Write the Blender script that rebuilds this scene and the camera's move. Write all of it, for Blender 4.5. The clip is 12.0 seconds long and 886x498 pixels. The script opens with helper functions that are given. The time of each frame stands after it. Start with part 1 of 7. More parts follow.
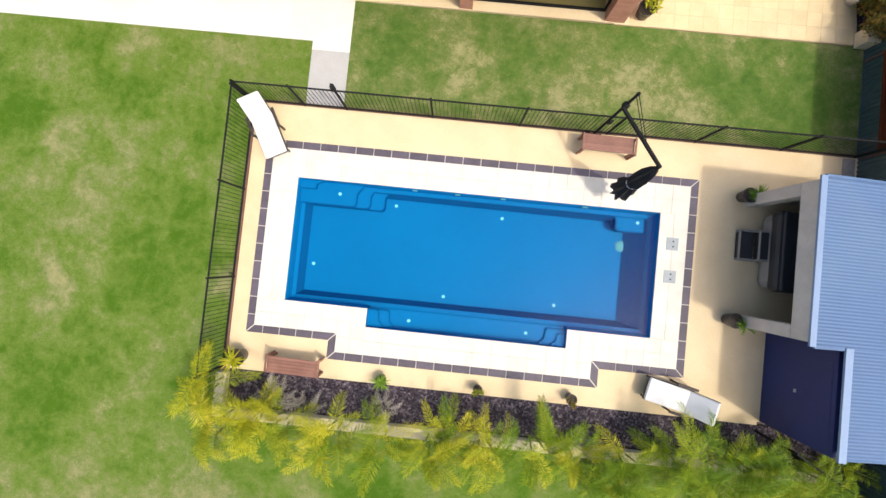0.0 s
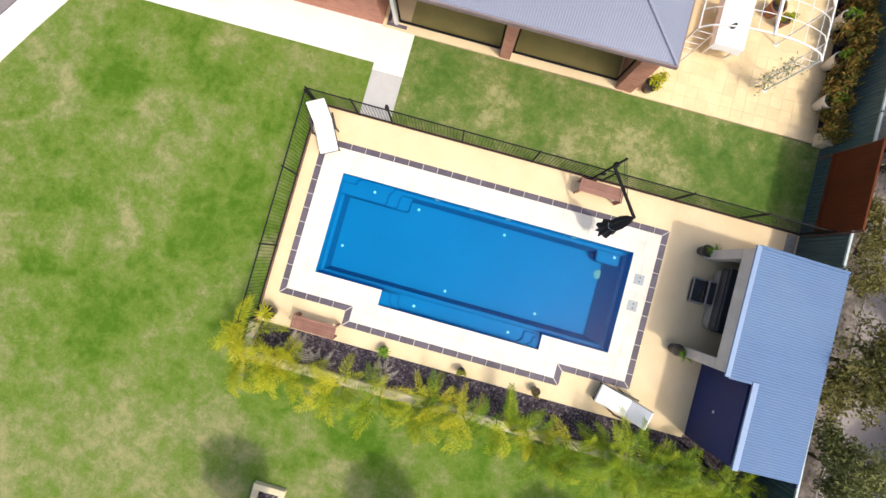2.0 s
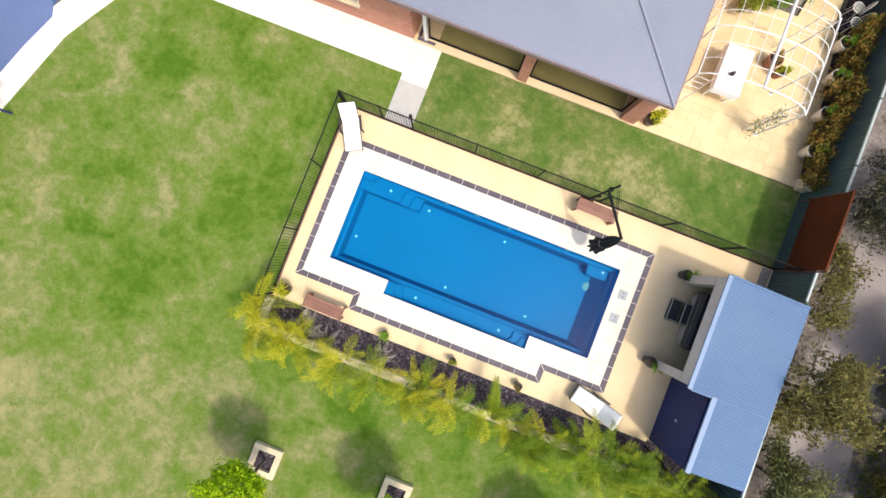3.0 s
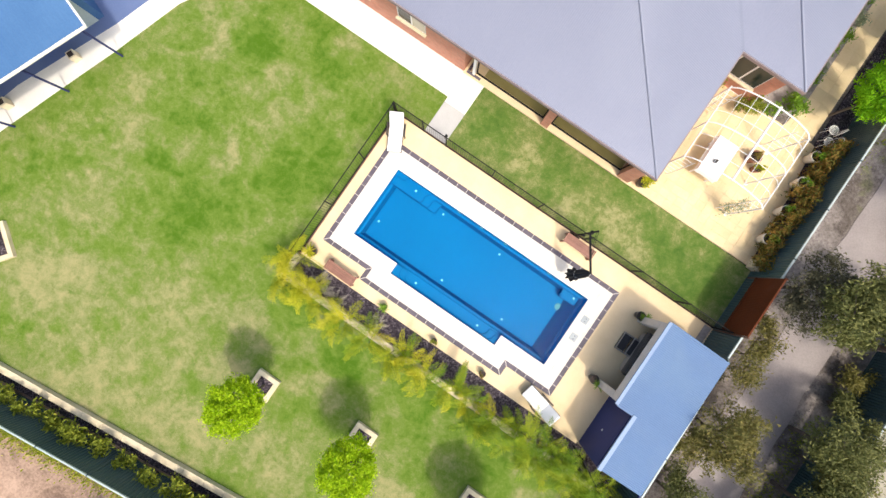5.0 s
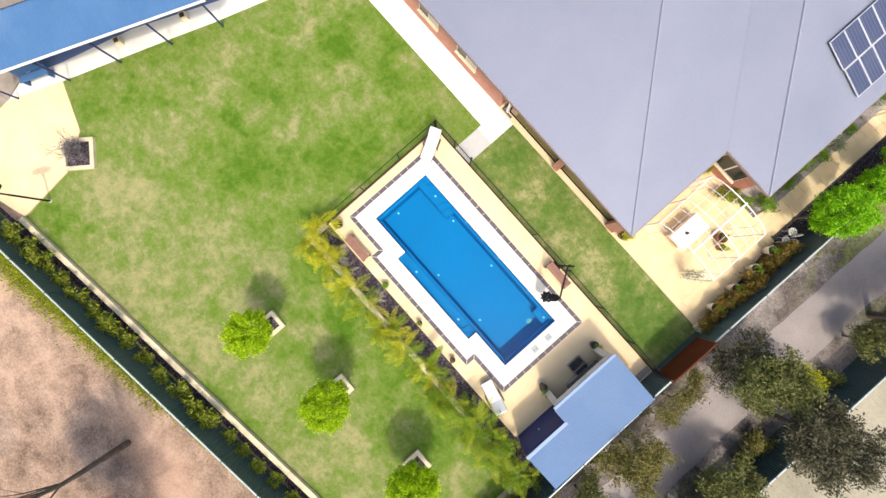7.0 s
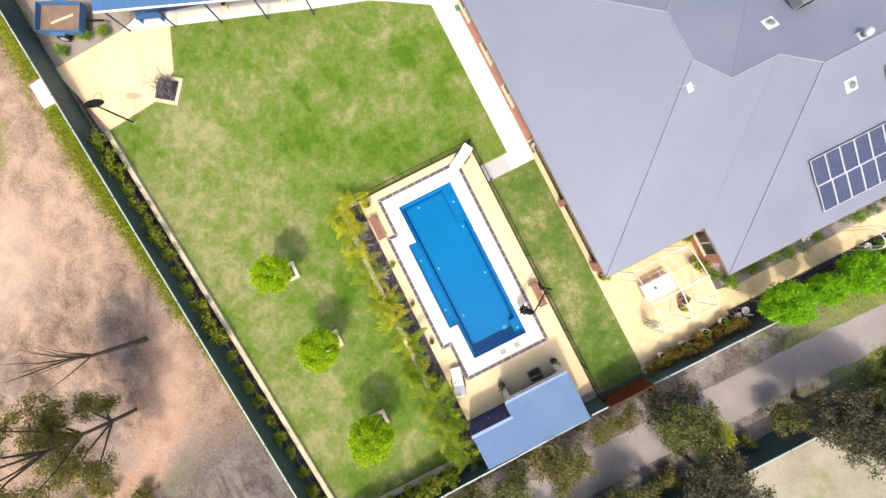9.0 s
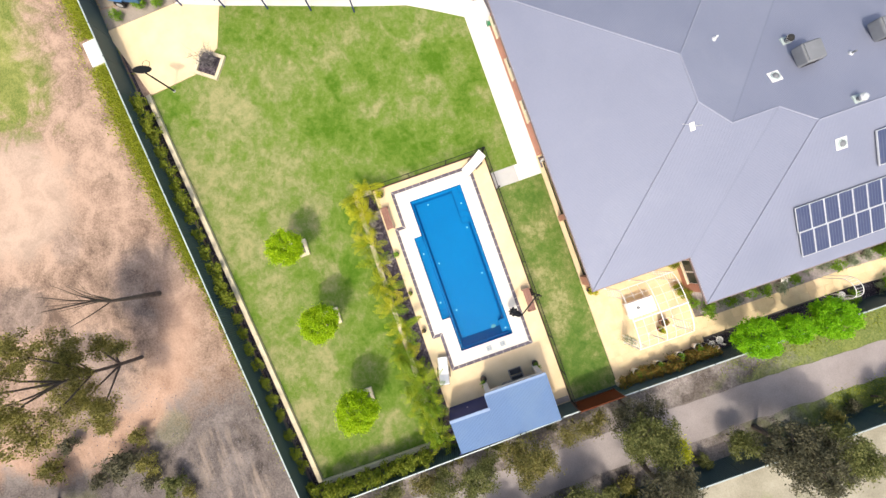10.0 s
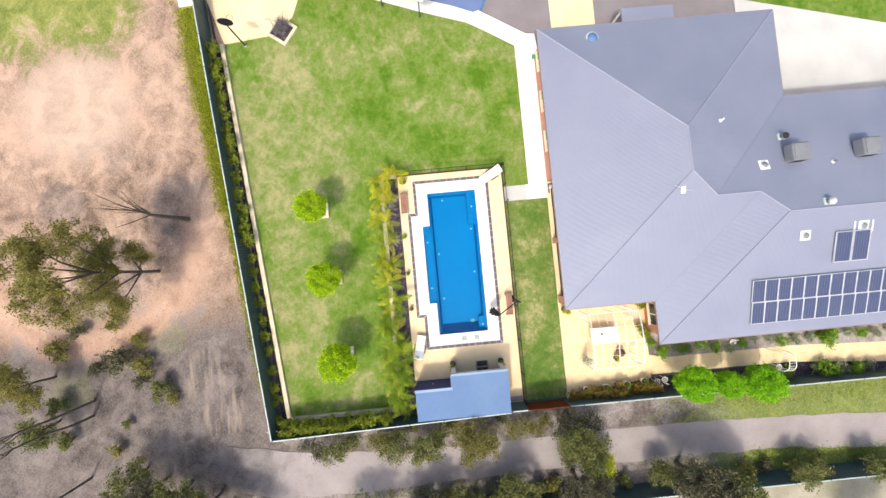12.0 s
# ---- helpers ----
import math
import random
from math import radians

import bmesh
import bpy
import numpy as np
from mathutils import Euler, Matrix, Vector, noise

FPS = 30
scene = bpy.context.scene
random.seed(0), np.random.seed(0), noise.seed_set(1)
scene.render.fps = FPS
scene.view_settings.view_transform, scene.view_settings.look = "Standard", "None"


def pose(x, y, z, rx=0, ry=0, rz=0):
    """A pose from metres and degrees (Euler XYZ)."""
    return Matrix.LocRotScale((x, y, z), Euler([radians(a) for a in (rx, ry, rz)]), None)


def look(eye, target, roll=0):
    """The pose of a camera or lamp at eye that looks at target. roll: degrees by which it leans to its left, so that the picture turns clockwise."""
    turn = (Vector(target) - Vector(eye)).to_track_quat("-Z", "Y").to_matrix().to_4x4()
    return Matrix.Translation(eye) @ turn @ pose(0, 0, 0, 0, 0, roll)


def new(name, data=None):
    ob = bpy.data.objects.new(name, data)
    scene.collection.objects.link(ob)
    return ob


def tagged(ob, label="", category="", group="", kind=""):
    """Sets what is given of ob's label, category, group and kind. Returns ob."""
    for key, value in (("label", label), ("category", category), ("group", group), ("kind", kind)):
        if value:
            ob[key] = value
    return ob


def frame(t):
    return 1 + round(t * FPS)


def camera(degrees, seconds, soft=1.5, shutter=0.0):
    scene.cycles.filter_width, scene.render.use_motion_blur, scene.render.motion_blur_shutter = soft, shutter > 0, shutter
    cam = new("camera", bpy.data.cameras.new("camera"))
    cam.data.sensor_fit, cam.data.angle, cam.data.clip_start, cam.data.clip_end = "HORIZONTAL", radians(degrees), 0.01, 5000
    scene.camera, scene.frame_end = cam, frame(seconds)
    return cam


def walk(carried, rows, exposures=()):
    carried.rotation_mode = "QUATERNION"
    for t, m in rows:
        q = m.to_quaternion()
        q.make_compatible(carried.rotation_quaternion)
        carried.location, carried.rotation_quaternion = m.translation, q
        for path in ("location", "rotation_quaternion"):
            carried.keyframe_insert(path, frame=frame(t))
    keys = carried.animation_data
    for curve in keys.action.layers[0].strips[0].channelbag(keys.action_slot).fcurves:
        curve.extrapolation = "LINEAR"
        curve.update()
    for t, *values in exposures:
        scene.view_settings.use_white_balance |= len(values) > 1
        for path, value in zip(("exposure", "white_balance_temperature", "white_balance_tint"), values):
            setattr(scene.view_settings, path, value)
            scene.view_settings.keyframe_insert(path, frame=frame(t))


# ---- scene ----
EXPOSURE = 0.74
cam = camera(98.2, 12.0)
# seconds, eye x y z, tilt forward, tilt sideways, heading in degrees (0, 0 looks straight down)
ROWS = [
    (0.0, -0.588, -0.174, 10.528, 1.811, 0.991, 5.791),
    (0.5, -0.723, -0.188, 11.036, 1.91, 0.44, 7.997),
    (1.0, -0.834, -0.205, 11.568, 1.947, 0.173, 10.301),
    (1.5, -0.924, -0.223, 12.125, 1.928, 0.077, 12.777),
    (2.0, -0.996, -0.241, 12.706, 1.866, 0.072, 15.45),
    (2.5, -1.052, -0.261, 13.312, 1.776, 0.103, 18.312),
    (3.0, -1.093, -0.28, 13.942, 1.675, 0.139, 21.34),
    (3.5, -1.121, -0.3, 14.595, 1.578, 0.163, 24.501),
    (4.0, -1.138, -0.32, 15.27, 1.499, 0.171, 27.764),
    (4.5, -1.145, -0.34, 15.966, 1.448, 0.167, 31.102),
    (5.0, -1.143, -0.361, 16.681, 1.432, 0.156, 34.496),
    (5.5, -1.133, -0.383, 17.412, 1.451, 0.149, 37.936),
    (6.0, -1.114, -0.407, 18.159, 1.503, 0.154, 41.417),
    (6.5, -1.087, -0.434, 18.918, 1.581, 0.176, 44.942),
    (7.0, -1.052, -0.463, 19.688, 1.676, 0.217, 48.514),
    (7.5, -1.009, -0.498, 20.464, 1.773, 0.275, 52.137),
    (8.0, -0.956, -0.537, 21.245, 1.86, 0.341, 55.808),
    (8.5, -0.893, -0.584, 22.026, 1.925, 0.405, 59.523),
    (9.0, -0.819, -0.64, 22.805, 1.957, 0.449, 63.264),
    (9.5, -0.732, -0.705, 23.576, 1.954, 0.457, 67.009),
    (10.0, -0.63, -0.782, 24.337, 1.921, 0.411, 70.726),
    (10.5, -0.512, -0.873, 25.082, 1.874, 0.295, 74.381),
    (11.0, -0.375, -0.979, 25.807, 1.845, 0.099, 77.942),
    (11.5, -0.217, -1.103, 26.507, 1.885, -0.177, 81.385),
    (12.0, -0.034, -1.248, 27.177, 2.07, -0.521, 84.711),
]
walk(cam, [(t, Matrix.Translation((x, y, z)) @ Matrix.Rotation(radians(h), 4, 'Z') @ Matrix.Rotation(radians(a), 4, 'X') @ Matrix.Rotation(radians(b), 4, 'Y'))
           for t, x, y, z, a, b, h in ROWS], exposures=[(0.0, EXPOSURE - 0.20, 6700, 7), (3.0, EXPOSURE - 0.13, 6750, 7), (5.5, EXPOSURE + 0.07, 6850, 7), (9.0, EXPOSURE + 0.02, 6950, 7), (12.0, EXPOSURE + 0.08, 6750, 7)])

# ---- light ----
SUN_TO = Vector((0.54, -0.28, 1.0)).normalized()
world = bpy.data.worlds.new("world")
scene.world = world
world.use_nodes = True
wn = world.node_tree
sky = wn.nodes.new("ShaderNodeTexSky")
sky.sky_type = "NISHITA"
sky.sun_disc = False
sky.air_density, sky.dust_density = 1.0, 5.0
sky.sun_elevation = math.asin(SUN_TO.z)
sky.sun_rotation = math.atan2(SUN_TO.x, SUN_TO.y)
wn.nodes["Background"].inputs[1].default_value = 0.15
wn.links.new(sky.outputs[0], wn.nodes["Background"].inputs[0])
sun = new("sun", bpy.data.lights.new("sun", "SUN"))
sun.data.energy, sun.data.angle, sun.data.color = 1.52, radians(3.0), (1.0, 0.95, 0.87)
sun.matrix_world = look(SUN_TO * 80, (0, 0, 0))


# ---- materials ----
def ramp_node(nt, stops):
    r = nt.nodes.new("ShaderNodeValToRGB")
    e = r.color_ramp.elements
    while len(e) < len(stops):
        e.new(0.5)
    for el, (p, col) in zip(e, stops):
        el.position, el.color = p, (*col, 1)
    return r


def noise_node(nt, vec, scale, detail=4.0, rough=0.55, distort=0.0):
    n = nt.nodes.new("ShaderNodeTexNoise")
    n.inputs["Scale"].default_value = scale
    n.inputs["Detail"].default_value = detail
    n.inputs["Roughness"].default_value = rough
    n.inputs["Distortion"].default_value = distort
    nt.links.new(vec, n.inputs["Vector"])
    return n


def mix_node(nt, a, b, fac, mode="MIX"):
    m = nt.nodes.new("ShaderNodeMix")
    m.data_type, m.blend_type = "RGBA", mode
    for sock, v in ((m.inputs[0], fac), (m.inputs[6], a), (m.inputs[7], b)):
        if isinstance(v, bpy.types.NodeSocket):
            nt.links.new(v, sock)
        elif isinstance(v, (int, float)):
            sock.default_value = v
        else:
            sock.default_value = (*v, 1)
    return m.outputs[2]


def math_node(nt, op, a, b=0.0):
    m = nt.nodes.new("ShaderNodeMath")
    m.operation = op
    for sock, v in ((m.inputs[0], a), (m.inputs[1], b)):
        if isinstance(v, bpy.types.NodeSocket):
            nt.links.new(v, sock)
        else:
            sock.default_value = v
    return m.outputs[0]


def range_node(nt, v, a, b, c=0.0, d=1.0):
    m = nt.nodes.new("ShaderNodeMapRange")
    nt.links.new(v, m.inputs[0])
    for k, x in zip((1, 2, 3, 4), (a, b, c, d)):
        m.inputs[k].default_value = x
    return m.outputs[0]


def base_mat(name):
    m = bpy.data.materials.new(name)
    m.use_nodes = True
    nt = m.node_tree
    pos = nt.nodes.new("ShaderNodeNewGeometry").outputs["Position"]
    return m, nt, nt.nodes["Principled BSDF"], pos


def bump(nt, bsdf, height, strength, dist=0.01):
    b = nt.nodes.new("ShaderNodeBump")
    b.inputs["Strength"].default_value = strength
    b.inputs["Distance"].default_value = dist
    nt.links.new(height, b.inputs["Height"])
    nt.links.new(b.outputs[0], bsdf.inputs["Normal"])


def surface(name, dark, light, coarse=1.2, fine=30.0, rough=0.7, metal=0.0, relief=0.3, stain=None, piece=0.0, spec=0.5):
    """A plain material: two tones mixed by a coarse and a fine noise, with stains and piece-to-piece change."""
    m, nt, b, pos = base_mat(name)
    n1, n2 = noise_node(nt, pos, coarse, 5), noise_node(nt, pos, fine, 3)
    f = math_node(nt, "ADD", math_node(nt, "MULTIPLY", n1.outputs[0], 0.65), math_node(nt, "MULTIPLY", n2.outputs[0], 0.35))
    col = mix_node(nt, dark, light, range_node(nt, f, 0.36, 0.64))
    if stain:
        s = noise_node(nt, pos, coarse * 0.45, 6, 0.65, 0.6)
        col = mix_node(nt, col, stain[0], math_node(nt, "MULTIPLY", range_node(nt, s.outputs[0], 0.55, 0.72), stain[1]))
    if piece:
        oi = nt.nodes.new("ShaderNodeObjectInfo")
        k = range_node(nt, oi.outputs["Random"], 0, 1, 1 - piece, 1 + piece)
        comb = nt.nodes.new("ShaderNodeCombineColor")
        for i in range(3):
            nt.links.new(k, comb.inputs[i])
        col = mix_node(nt, col, comb.outputs[0], 1.0, "MULTIPLY")
    nt.links.new(col, b.inputs["Base Color"])
    nt.links.new(range_node(nt, n1.outputs[0], 0.3, 0.7, rough - 0.08, min(1, rough + 0.08)), b.inputs["Roughness"])
    b.inputs["Metallic"].default_value = metal
    b.inputs["Specular IOR Level"].default_value = spec
    bump(nt, b, n2.outputs[0], relief)
    return m


def leaf_mat(name, tones, glow=0.35, by_object=0.0):
    """Leaves: each one takes a tone of its own; some light passes through."""
    m, nt, b, pos = base_mat(name)
    rnd = nt.nodes["Geometry"].outputs["Random Per Island"]
    r = ramp_node(nt, [(i / max(1, len(tones) - 1), c) for i, c in enumerate(tones)])
    n = noise_node(nt, pos, 1.6, 3)
    own = nt.nodes.new("ShaderNodeObjectInfo").outputs["Random"]
    k = math_node(nt, "ADD", math_node(nt, "MULTIPLY", rnd, 0.65 - by_object * 0.6), math_node(nt, "MULTIPLY", n.outputs[0], 0.4))
    nt.links.new(math_node(nt, "ADD", k, math_node(nt, "MULTIPLY", own, by_object)), r.inputs[0])
    nt.links.new(r.outputs[0], b.inputs["Base Color"])
    b.inputs["Roughness"].default_value = 0.6
    b.inputs["Specular IOR Level"].default_value = 0.25
    t = nt.nodes.new("ShaderNodeBsdfTranslucent")
    nt.links.new(r.outputs[0], t.inputs[0])
    mx = nt.nodes.new("ShaderNodeMixShader")
    mx.inputs[0].default_value = glow
    nt.links.new(b.outputs[0], mx.inputs[1])
    nt.links.new(t.outputs[0], mx.inputs[2])
    nt.links.new(mx.outputs[0], nt.nodes["Material Output"].inputs[0])
    return m


def spot(nt, pos, x, y, r, wob):
    """1 inside a round patch of ground with a ragged rim, 0 outside."""
    v = nt.nodes.new("ShaderNodeVectorMath")
    v.operation = "DISTANCE"
    nt.links.new(pos, v.inputs[0])
    v.inputs[1].default_value = (x, y, 0)
    d = math_node(nt, "ADD", v.outputs["Value"], math_node(nt, "MULTIPLY", math_node(nt, "SUBTRACT", wob, 0.5), r * 1.3))
    return range_node(nt, d, r * 1.1, r * 0.75)


def soft_spots(nt, pos, spots):
    """The sum of soft round patches of ground, 1 at each middle."""
    total = None
    for x, y, r in spots:
        v = nt.nodes.new("ShaderNodeVectorMath")
        v.operation = "DISTANCE"
        nt.links.new(pos, v.inputs[0])
        v.inputs[1].default_value = (x, y, 0)
        m = nt.nodes.new("ShaderNodeMapRange")
        m.interpolation_type = "SMOOTHSTEP"
        nt.links.new(v.outputs["Value"], m.inputs[0])
        for k, w in zip((1, 2, 3, 4), (r * 1.25, r * 0.25, 0.0, 1.0)):
            m.inputs[k].default_value = w
        total = m.outputs[0] if total is None else math_node(nt, "MAXIMUM", total, m.outputs[0])
    return total


def lawn_mat(name, tones, dry_by, lush, dry):
    """Mown grass: dense green patches and worn, straw-coloured ground, broken up at several sizes."""
    m, nt, b, pos = base_mat(name)
    # the patches' rims wander
    wob = noise_node(nt, pos, 0.9, 5, 0.62)
    shift = nt.nodes.new("ShaderNodeVectorMath")
    shift.operation = "MULTIPLY_ADD"
    nt.links.new(wob.outputs["Color"], shift.inputs[0])
    shift.inputs[1].default_value, shift.inputs[2].default_value = (2.6, 2.6, 0.0), (-1.3, -1.3, 0.0)
    moved = nt.nodes.new("ShaderNodeVectorMath")
    moved.operation = "ADD"
    nt.links.new(pos, moved.inputs[0])
    nt.links.new(shift.outputs[0], moved.inputs[1])
    warped = moved.outputs[0]
    big, mid, small, fine = noise_node(nt, pos, 0.22, 4, 0.55, 0.3), noise_node(nt, pos, 0.85, 7, 0.66, 0.3), noise_node(nt, pos, 4.2, 6, 0.7, 0.4), noise_node(nt, pos, 34, 3, 0.75)
    f = math_node(nt, "ADD", math_node(nt, "MULTIPLY", big.outputs[0], 0.35), math_node(nt, "MULTIPLY", mid.outputs[0], 0.65))
    f = math_node(nt, "ADD", f, math_node(nt, "MULTIPLY", math_node(nt, "SUBTRACT", small.outputs[0], 0.5), 0.42))
    f = math_node(nt, "ADD", f, math_node(nt, "MULTIPLY", math_node(nt, "SUBTRACT", fine.outputs[0], 0.5), 0.36))
    mottle = noise_node(nt, pos, 1.7, 6, 0.68, 0.6)
    f = math_node(nt, "ADD", f, math_node(nt, "MULTIPLY", math_node(nt, "SUBTRACT", mottle.outputs[0], 0.5), 0.40))
    f = math_node(nt, "ADD", f, dry_by)
    if dry:
        f = math_node(nt, "ADD", f, math_node(nt, "MULTIPLY", soft_spots(nt, warped, dry), 0.105))
    if lush:
        f = math_node(nt, "SUBTRACT", f, math_node(nt, "MULTIPLY", soft_spots(nt, warped, lush), 0.12))
    xyz = nt.nodes.new("ShaderNodeSeparateXYZ")
    nt.links.new(pos, xyz.inputs[0])
    f = math_node(nt, "SUBTRACT", f, range_node(nt, xyz.outputs[1], -12.0, -6.5, 0.0, 0.045))
    r = ramp_node(nt, list(zip((0.24, 0.43, 0.57, 0.72), tones)))
    nt.links.new(f, r.inputs[0])
    col = r.outputs[0]
    # denser tufts
    tuft = math_node(nt, "MULTIPLY", range_node(nt, noise_node(nt, pos, 2.3, 8, 0.72, 0.15).outputs[0], 0.55, 0.66), 0.42)
    col = mix_node(nt, col, tuple(0.92 * c for c in tones[0]), tuft)
    # straw: worn flecks where the ground is dry
    worn = math_node(nt, "ADD", noise_node(nt, pos, 1.9, 8, 0.74, 0.15).outputs[0], math_node(nt, "MULTIPLY", math_node(nt, "SUBTRACT", f, 0.5), 1.0))
    col = mix_node(nt, col, (0.36, 0.315, 0.15), math_node(nt, "MULTIPLY", range_node(nt, worn, 0.57, 0.84), 0.28))
    fleck = math_node(nt, "ADD", noise_node(nt, pos, 13, 5, 0.8, 0.3).outputs[0], math_node(nt, "MULTIPLY", math_node(nt, "SUBTRACT", f, 0.5), 0.6))
    col = mix_node(nt, col, (0.38, 0.345, 0.17), math_node(nt, "MULTIPLY", range_node(nt, fleck, 0.55, 0.74), 0.4))
    nt.links.new(col, b.inputs["Base Color"])
    b.inputs["Roughness"].default_value = 0.9
    b.inputs["Specular IOR Level"].default_value = 0.15
    bump(nt, b, math_node(nt, "ADD", fine.outputs[0], small.outputs[0]), 0.9, 0.03)
    return m


LAWN = [(0.066, 0.146, 0.008), (0.135, 0.206, 0.032), (0.200, 0.232, 0.080), (0.290, 0.280, 0.128)]
LAWN_DULL = [(0.055, 0.125, 0.018), (0.100, 0.165, 0.030), (0.170, 0.205, 0.062), (0.31, 0.30, 0.14)]
LUSH = [(-11.8, -5.4, 1.5), (-10.5, -3.8, 1.9), (-9.2, -1.7, 1.7), (-8.4, 0.4, 1.7), (-7.4, 2.8, 1.5), (-4.6, 3.9, 1.3), (-11.6, -11.4, 0.95), (-15.8, -13.9, 1.1), (-14.4, -13.3, 0.7), (-13.9, -5.6, 0.7), (-17.1, -6, 1), (-19.1, -9.6, 1.2), (-18.5, -7.4, 0.9), (-13.9, -3.6, 0.9), (-13.4, 2.9, 1.2), (-12.9, -0.8, 1), (-10, 3.8, 1.1), (-1, -13.5, 0.8), (3.4, -13.4, 0.9), (-2.4, -6.6, 1.2), (1.7, -5.7, 1.2), (5.6, -6.6, 1.2), (-5.5, -5.3, 1), (7.9, -11.2, 0.9)]
DRY = [(-9.8, -12.8, 2.6), (-14.6, -10.4, 2.2), (-9.1, -9.2, 2.4), (-6.2, -12.7, 2.2), (-15.1, -7.1, 1.6), (-15.8, -3.4, 1.4), (-16.9, -1.8, 1.1), (-6.3, -9.5, 1.6), (-2.4, -11.4, 1.8), (1.9, -12.5, 1.6), (-2.5, -8.2, 1.5), (2.9, -9.8, 1.5), (-7.3, -7.4, 1.3), (-11.7, -1.7, 0.8), (-15.1, 1.9, 1.2), (-6.8, -1.4, 0.9), (-11.7, 2.6, 0.8), (5.1, -11.6, 1.4), (8.3, -7.5, 1.3)]
LUSH_STRIP = [(8.6, 5.2, 1.5), (7.0, 5.5, 1.1), (0.6, 5.8, 0.9), (-3.0, 5.6, 0.9)]
DRY_STRIP = [(4.6, 5.0, 1.3), (2.6, 4.6, 0.9), (-0.8, 5.2, 0.9), (6.2, 4.4, 0.9)]


def dirt_mat():
    m, nt, b, pos = base_mat("bare_earth")
    big, mid, fine = noise_node(nt, pos, 0.09, 5, 0.55, 0.4), noise_node(nt, pos, 0.6, 6, 0.65, 0.5), noise_node(nt, pos, 9, 6, 0.7)
    f = math_node(nt, "ADD", math_node(nt, "MULTIPLY", mid.outputs[0], 0.6), math_node(nt, "MULTIPLY", fine.outputs[0], 0.4))
    pink = mix_node(nt, (0.155, 0.106, 0.080), (0.45, 0.315, 0.24), range_node(nt, math_node(nt, "ADD", f, math_node(nt, "MULTIPLY", math_node(nt, "SUBTRACT", big.outputs[0], 0.5), 0.35)), 0.36, 0.58))
    litter = mix_node(nt, (0.045, 0.039, 0.038), (0.205, 0.180, 0.172), range_node(nt, f, 0.36, 0.62))
    green = mix_node(nt, (0.09, 0.14, 0.02), (0.30, 0.31, 0.09), range_node(nt, f, 0.36, 0.62))
    xyz = nt.nodes.new("ShaderNodeSeparateXYZ")
    nt.links.new(pos, xyz.inputs[0])
    wob = math_node(nt, "MULTIPLY", math_node(nt, "SUBTRACT", mid.outputs[0], 0.5), 9.0)
    # a pale scraped round, leaf litter east of the track, weeds to the far west
    col = mix_node(nt, pink, (0.53, 0.41, 0.33), math_node(nt, "MULTIPLY", spot(nt, pos, -13.6, -26.0, 4.2, mid.outputs[0]), 0.45))
    east = range_node(nt, math_node(nt, "ADD", xyz.outputs[0], wob), 0.4, 3.6)
    col = mix_node(nt, col, litter, math_node(nt, "MULTIPLY", east, 0.92))
    west = range_node(nt, math_node(nt, "ADD", xyz.outputs[0], math_node(nt, "MULTIPLY", wob, 1.5)), -17.0, -19.5)
    south = range_node(nt, math_node(nt, "ADD", xyz.outputs[1], wob), -20.5, -23.0)
    col = mix_node(nt, col, green, math_node(nt, "MULTIPLY", math_node(nt, "MULTIPLY", west, south), 0.92))
    for x, y, r, k in ((-5.6, -19.0, 2.6, 0.62), (-1.5, -24.5, 3.2, 0.55), (-6.6, -27.5, 1.8, 0.5), (-9.5, -23.5, 1.2, 0.3)):
        col = mix_node(nt, col, litter, math_node(nt, "MULTIPLY", spot(nt, pos, x, y, r, mid.outputs[0]), k))
    # low weeds between the litter
    for x, y, r in ((3.4, -20.6, 1.3), (4.4, -24.0, 1.2), (6.6, -27.6, 1.5)):
        col = mix_node(nt, col, green, math_node(nt, "MULTIPLY", spot(nt, pos, x, y, r, mid.outputs[0]), 0.18))
    # a worn track swings round through the litter
    v = nt.nodes.new("ShaderNodeVectorMath")
    v.operation = "DISTANCE"
    nt.links.new(pos, v.inputs[0])
    v.inputs[1].default_value = (-5.0, -26.0, 0)
    ring = math_node(nt, "ABSOLUTE", math_node(nt, "SUBTRACT", v.outputs["Value"], 8.3))
    track = range_node(nt, math_node(nt, "ADD", ring, math_node(nt, "MULTIPLY", wob, 0.3)), 1.7, 0.5)
    col = mix_node(nt, col, mix_node(nt, (0.34, 0.215, 0.155), (0.52, 0.345, 0.255), range_node(nt, f, 0.38, 0.6)), math_node(nt, "MULTIPLY", math_node(nt, "MULTIPLY", track, range_node(nt, xyz.outputs[0], -7.0, -2.0, 0.12, 1.0)), 0.88))
    # dry wheel marks down towards the fence corner
    marks = nt.nodes.new("ShaderNodeTexNoise")
    vm = nt.nodes.new("ShaderNodeMapping")
    vm.inputs["Rotation"].default_value, vm.inputs["Scale"].default_value = (0, 0, radians(-8)), (0.35, 2.6, 1.0)
    nt.links.new(pos, vm.inputs["Vector"])
    nt.links.new(vm.outputs[0], marks.inputs["Vector"])
    marks.inputs["Scale"].default_value, marks.inputs["Detail"].default_value = 1.0, 5.0
    lane = math_node(nt, "MAXIMUM", spot(nt, pos, 6.4, -18.1, 2.0, mid.outputs[0]), spot(nt, pos, 9.0, -17.2, 1.6, mid.outputs[0]))
    col = mix_node(nt, col, (0.43, 0.34, 0.27), math_node(nt, "MULTIPLY", math_node(nt, "MULTIPLY", lane, range_node(nt, marks.outputs[0], 0.46, 0.66)), 0.45))
    # scattered pale stones and bark
    chips = noise_node(nt, pos, 5.5, 6, 0.8)
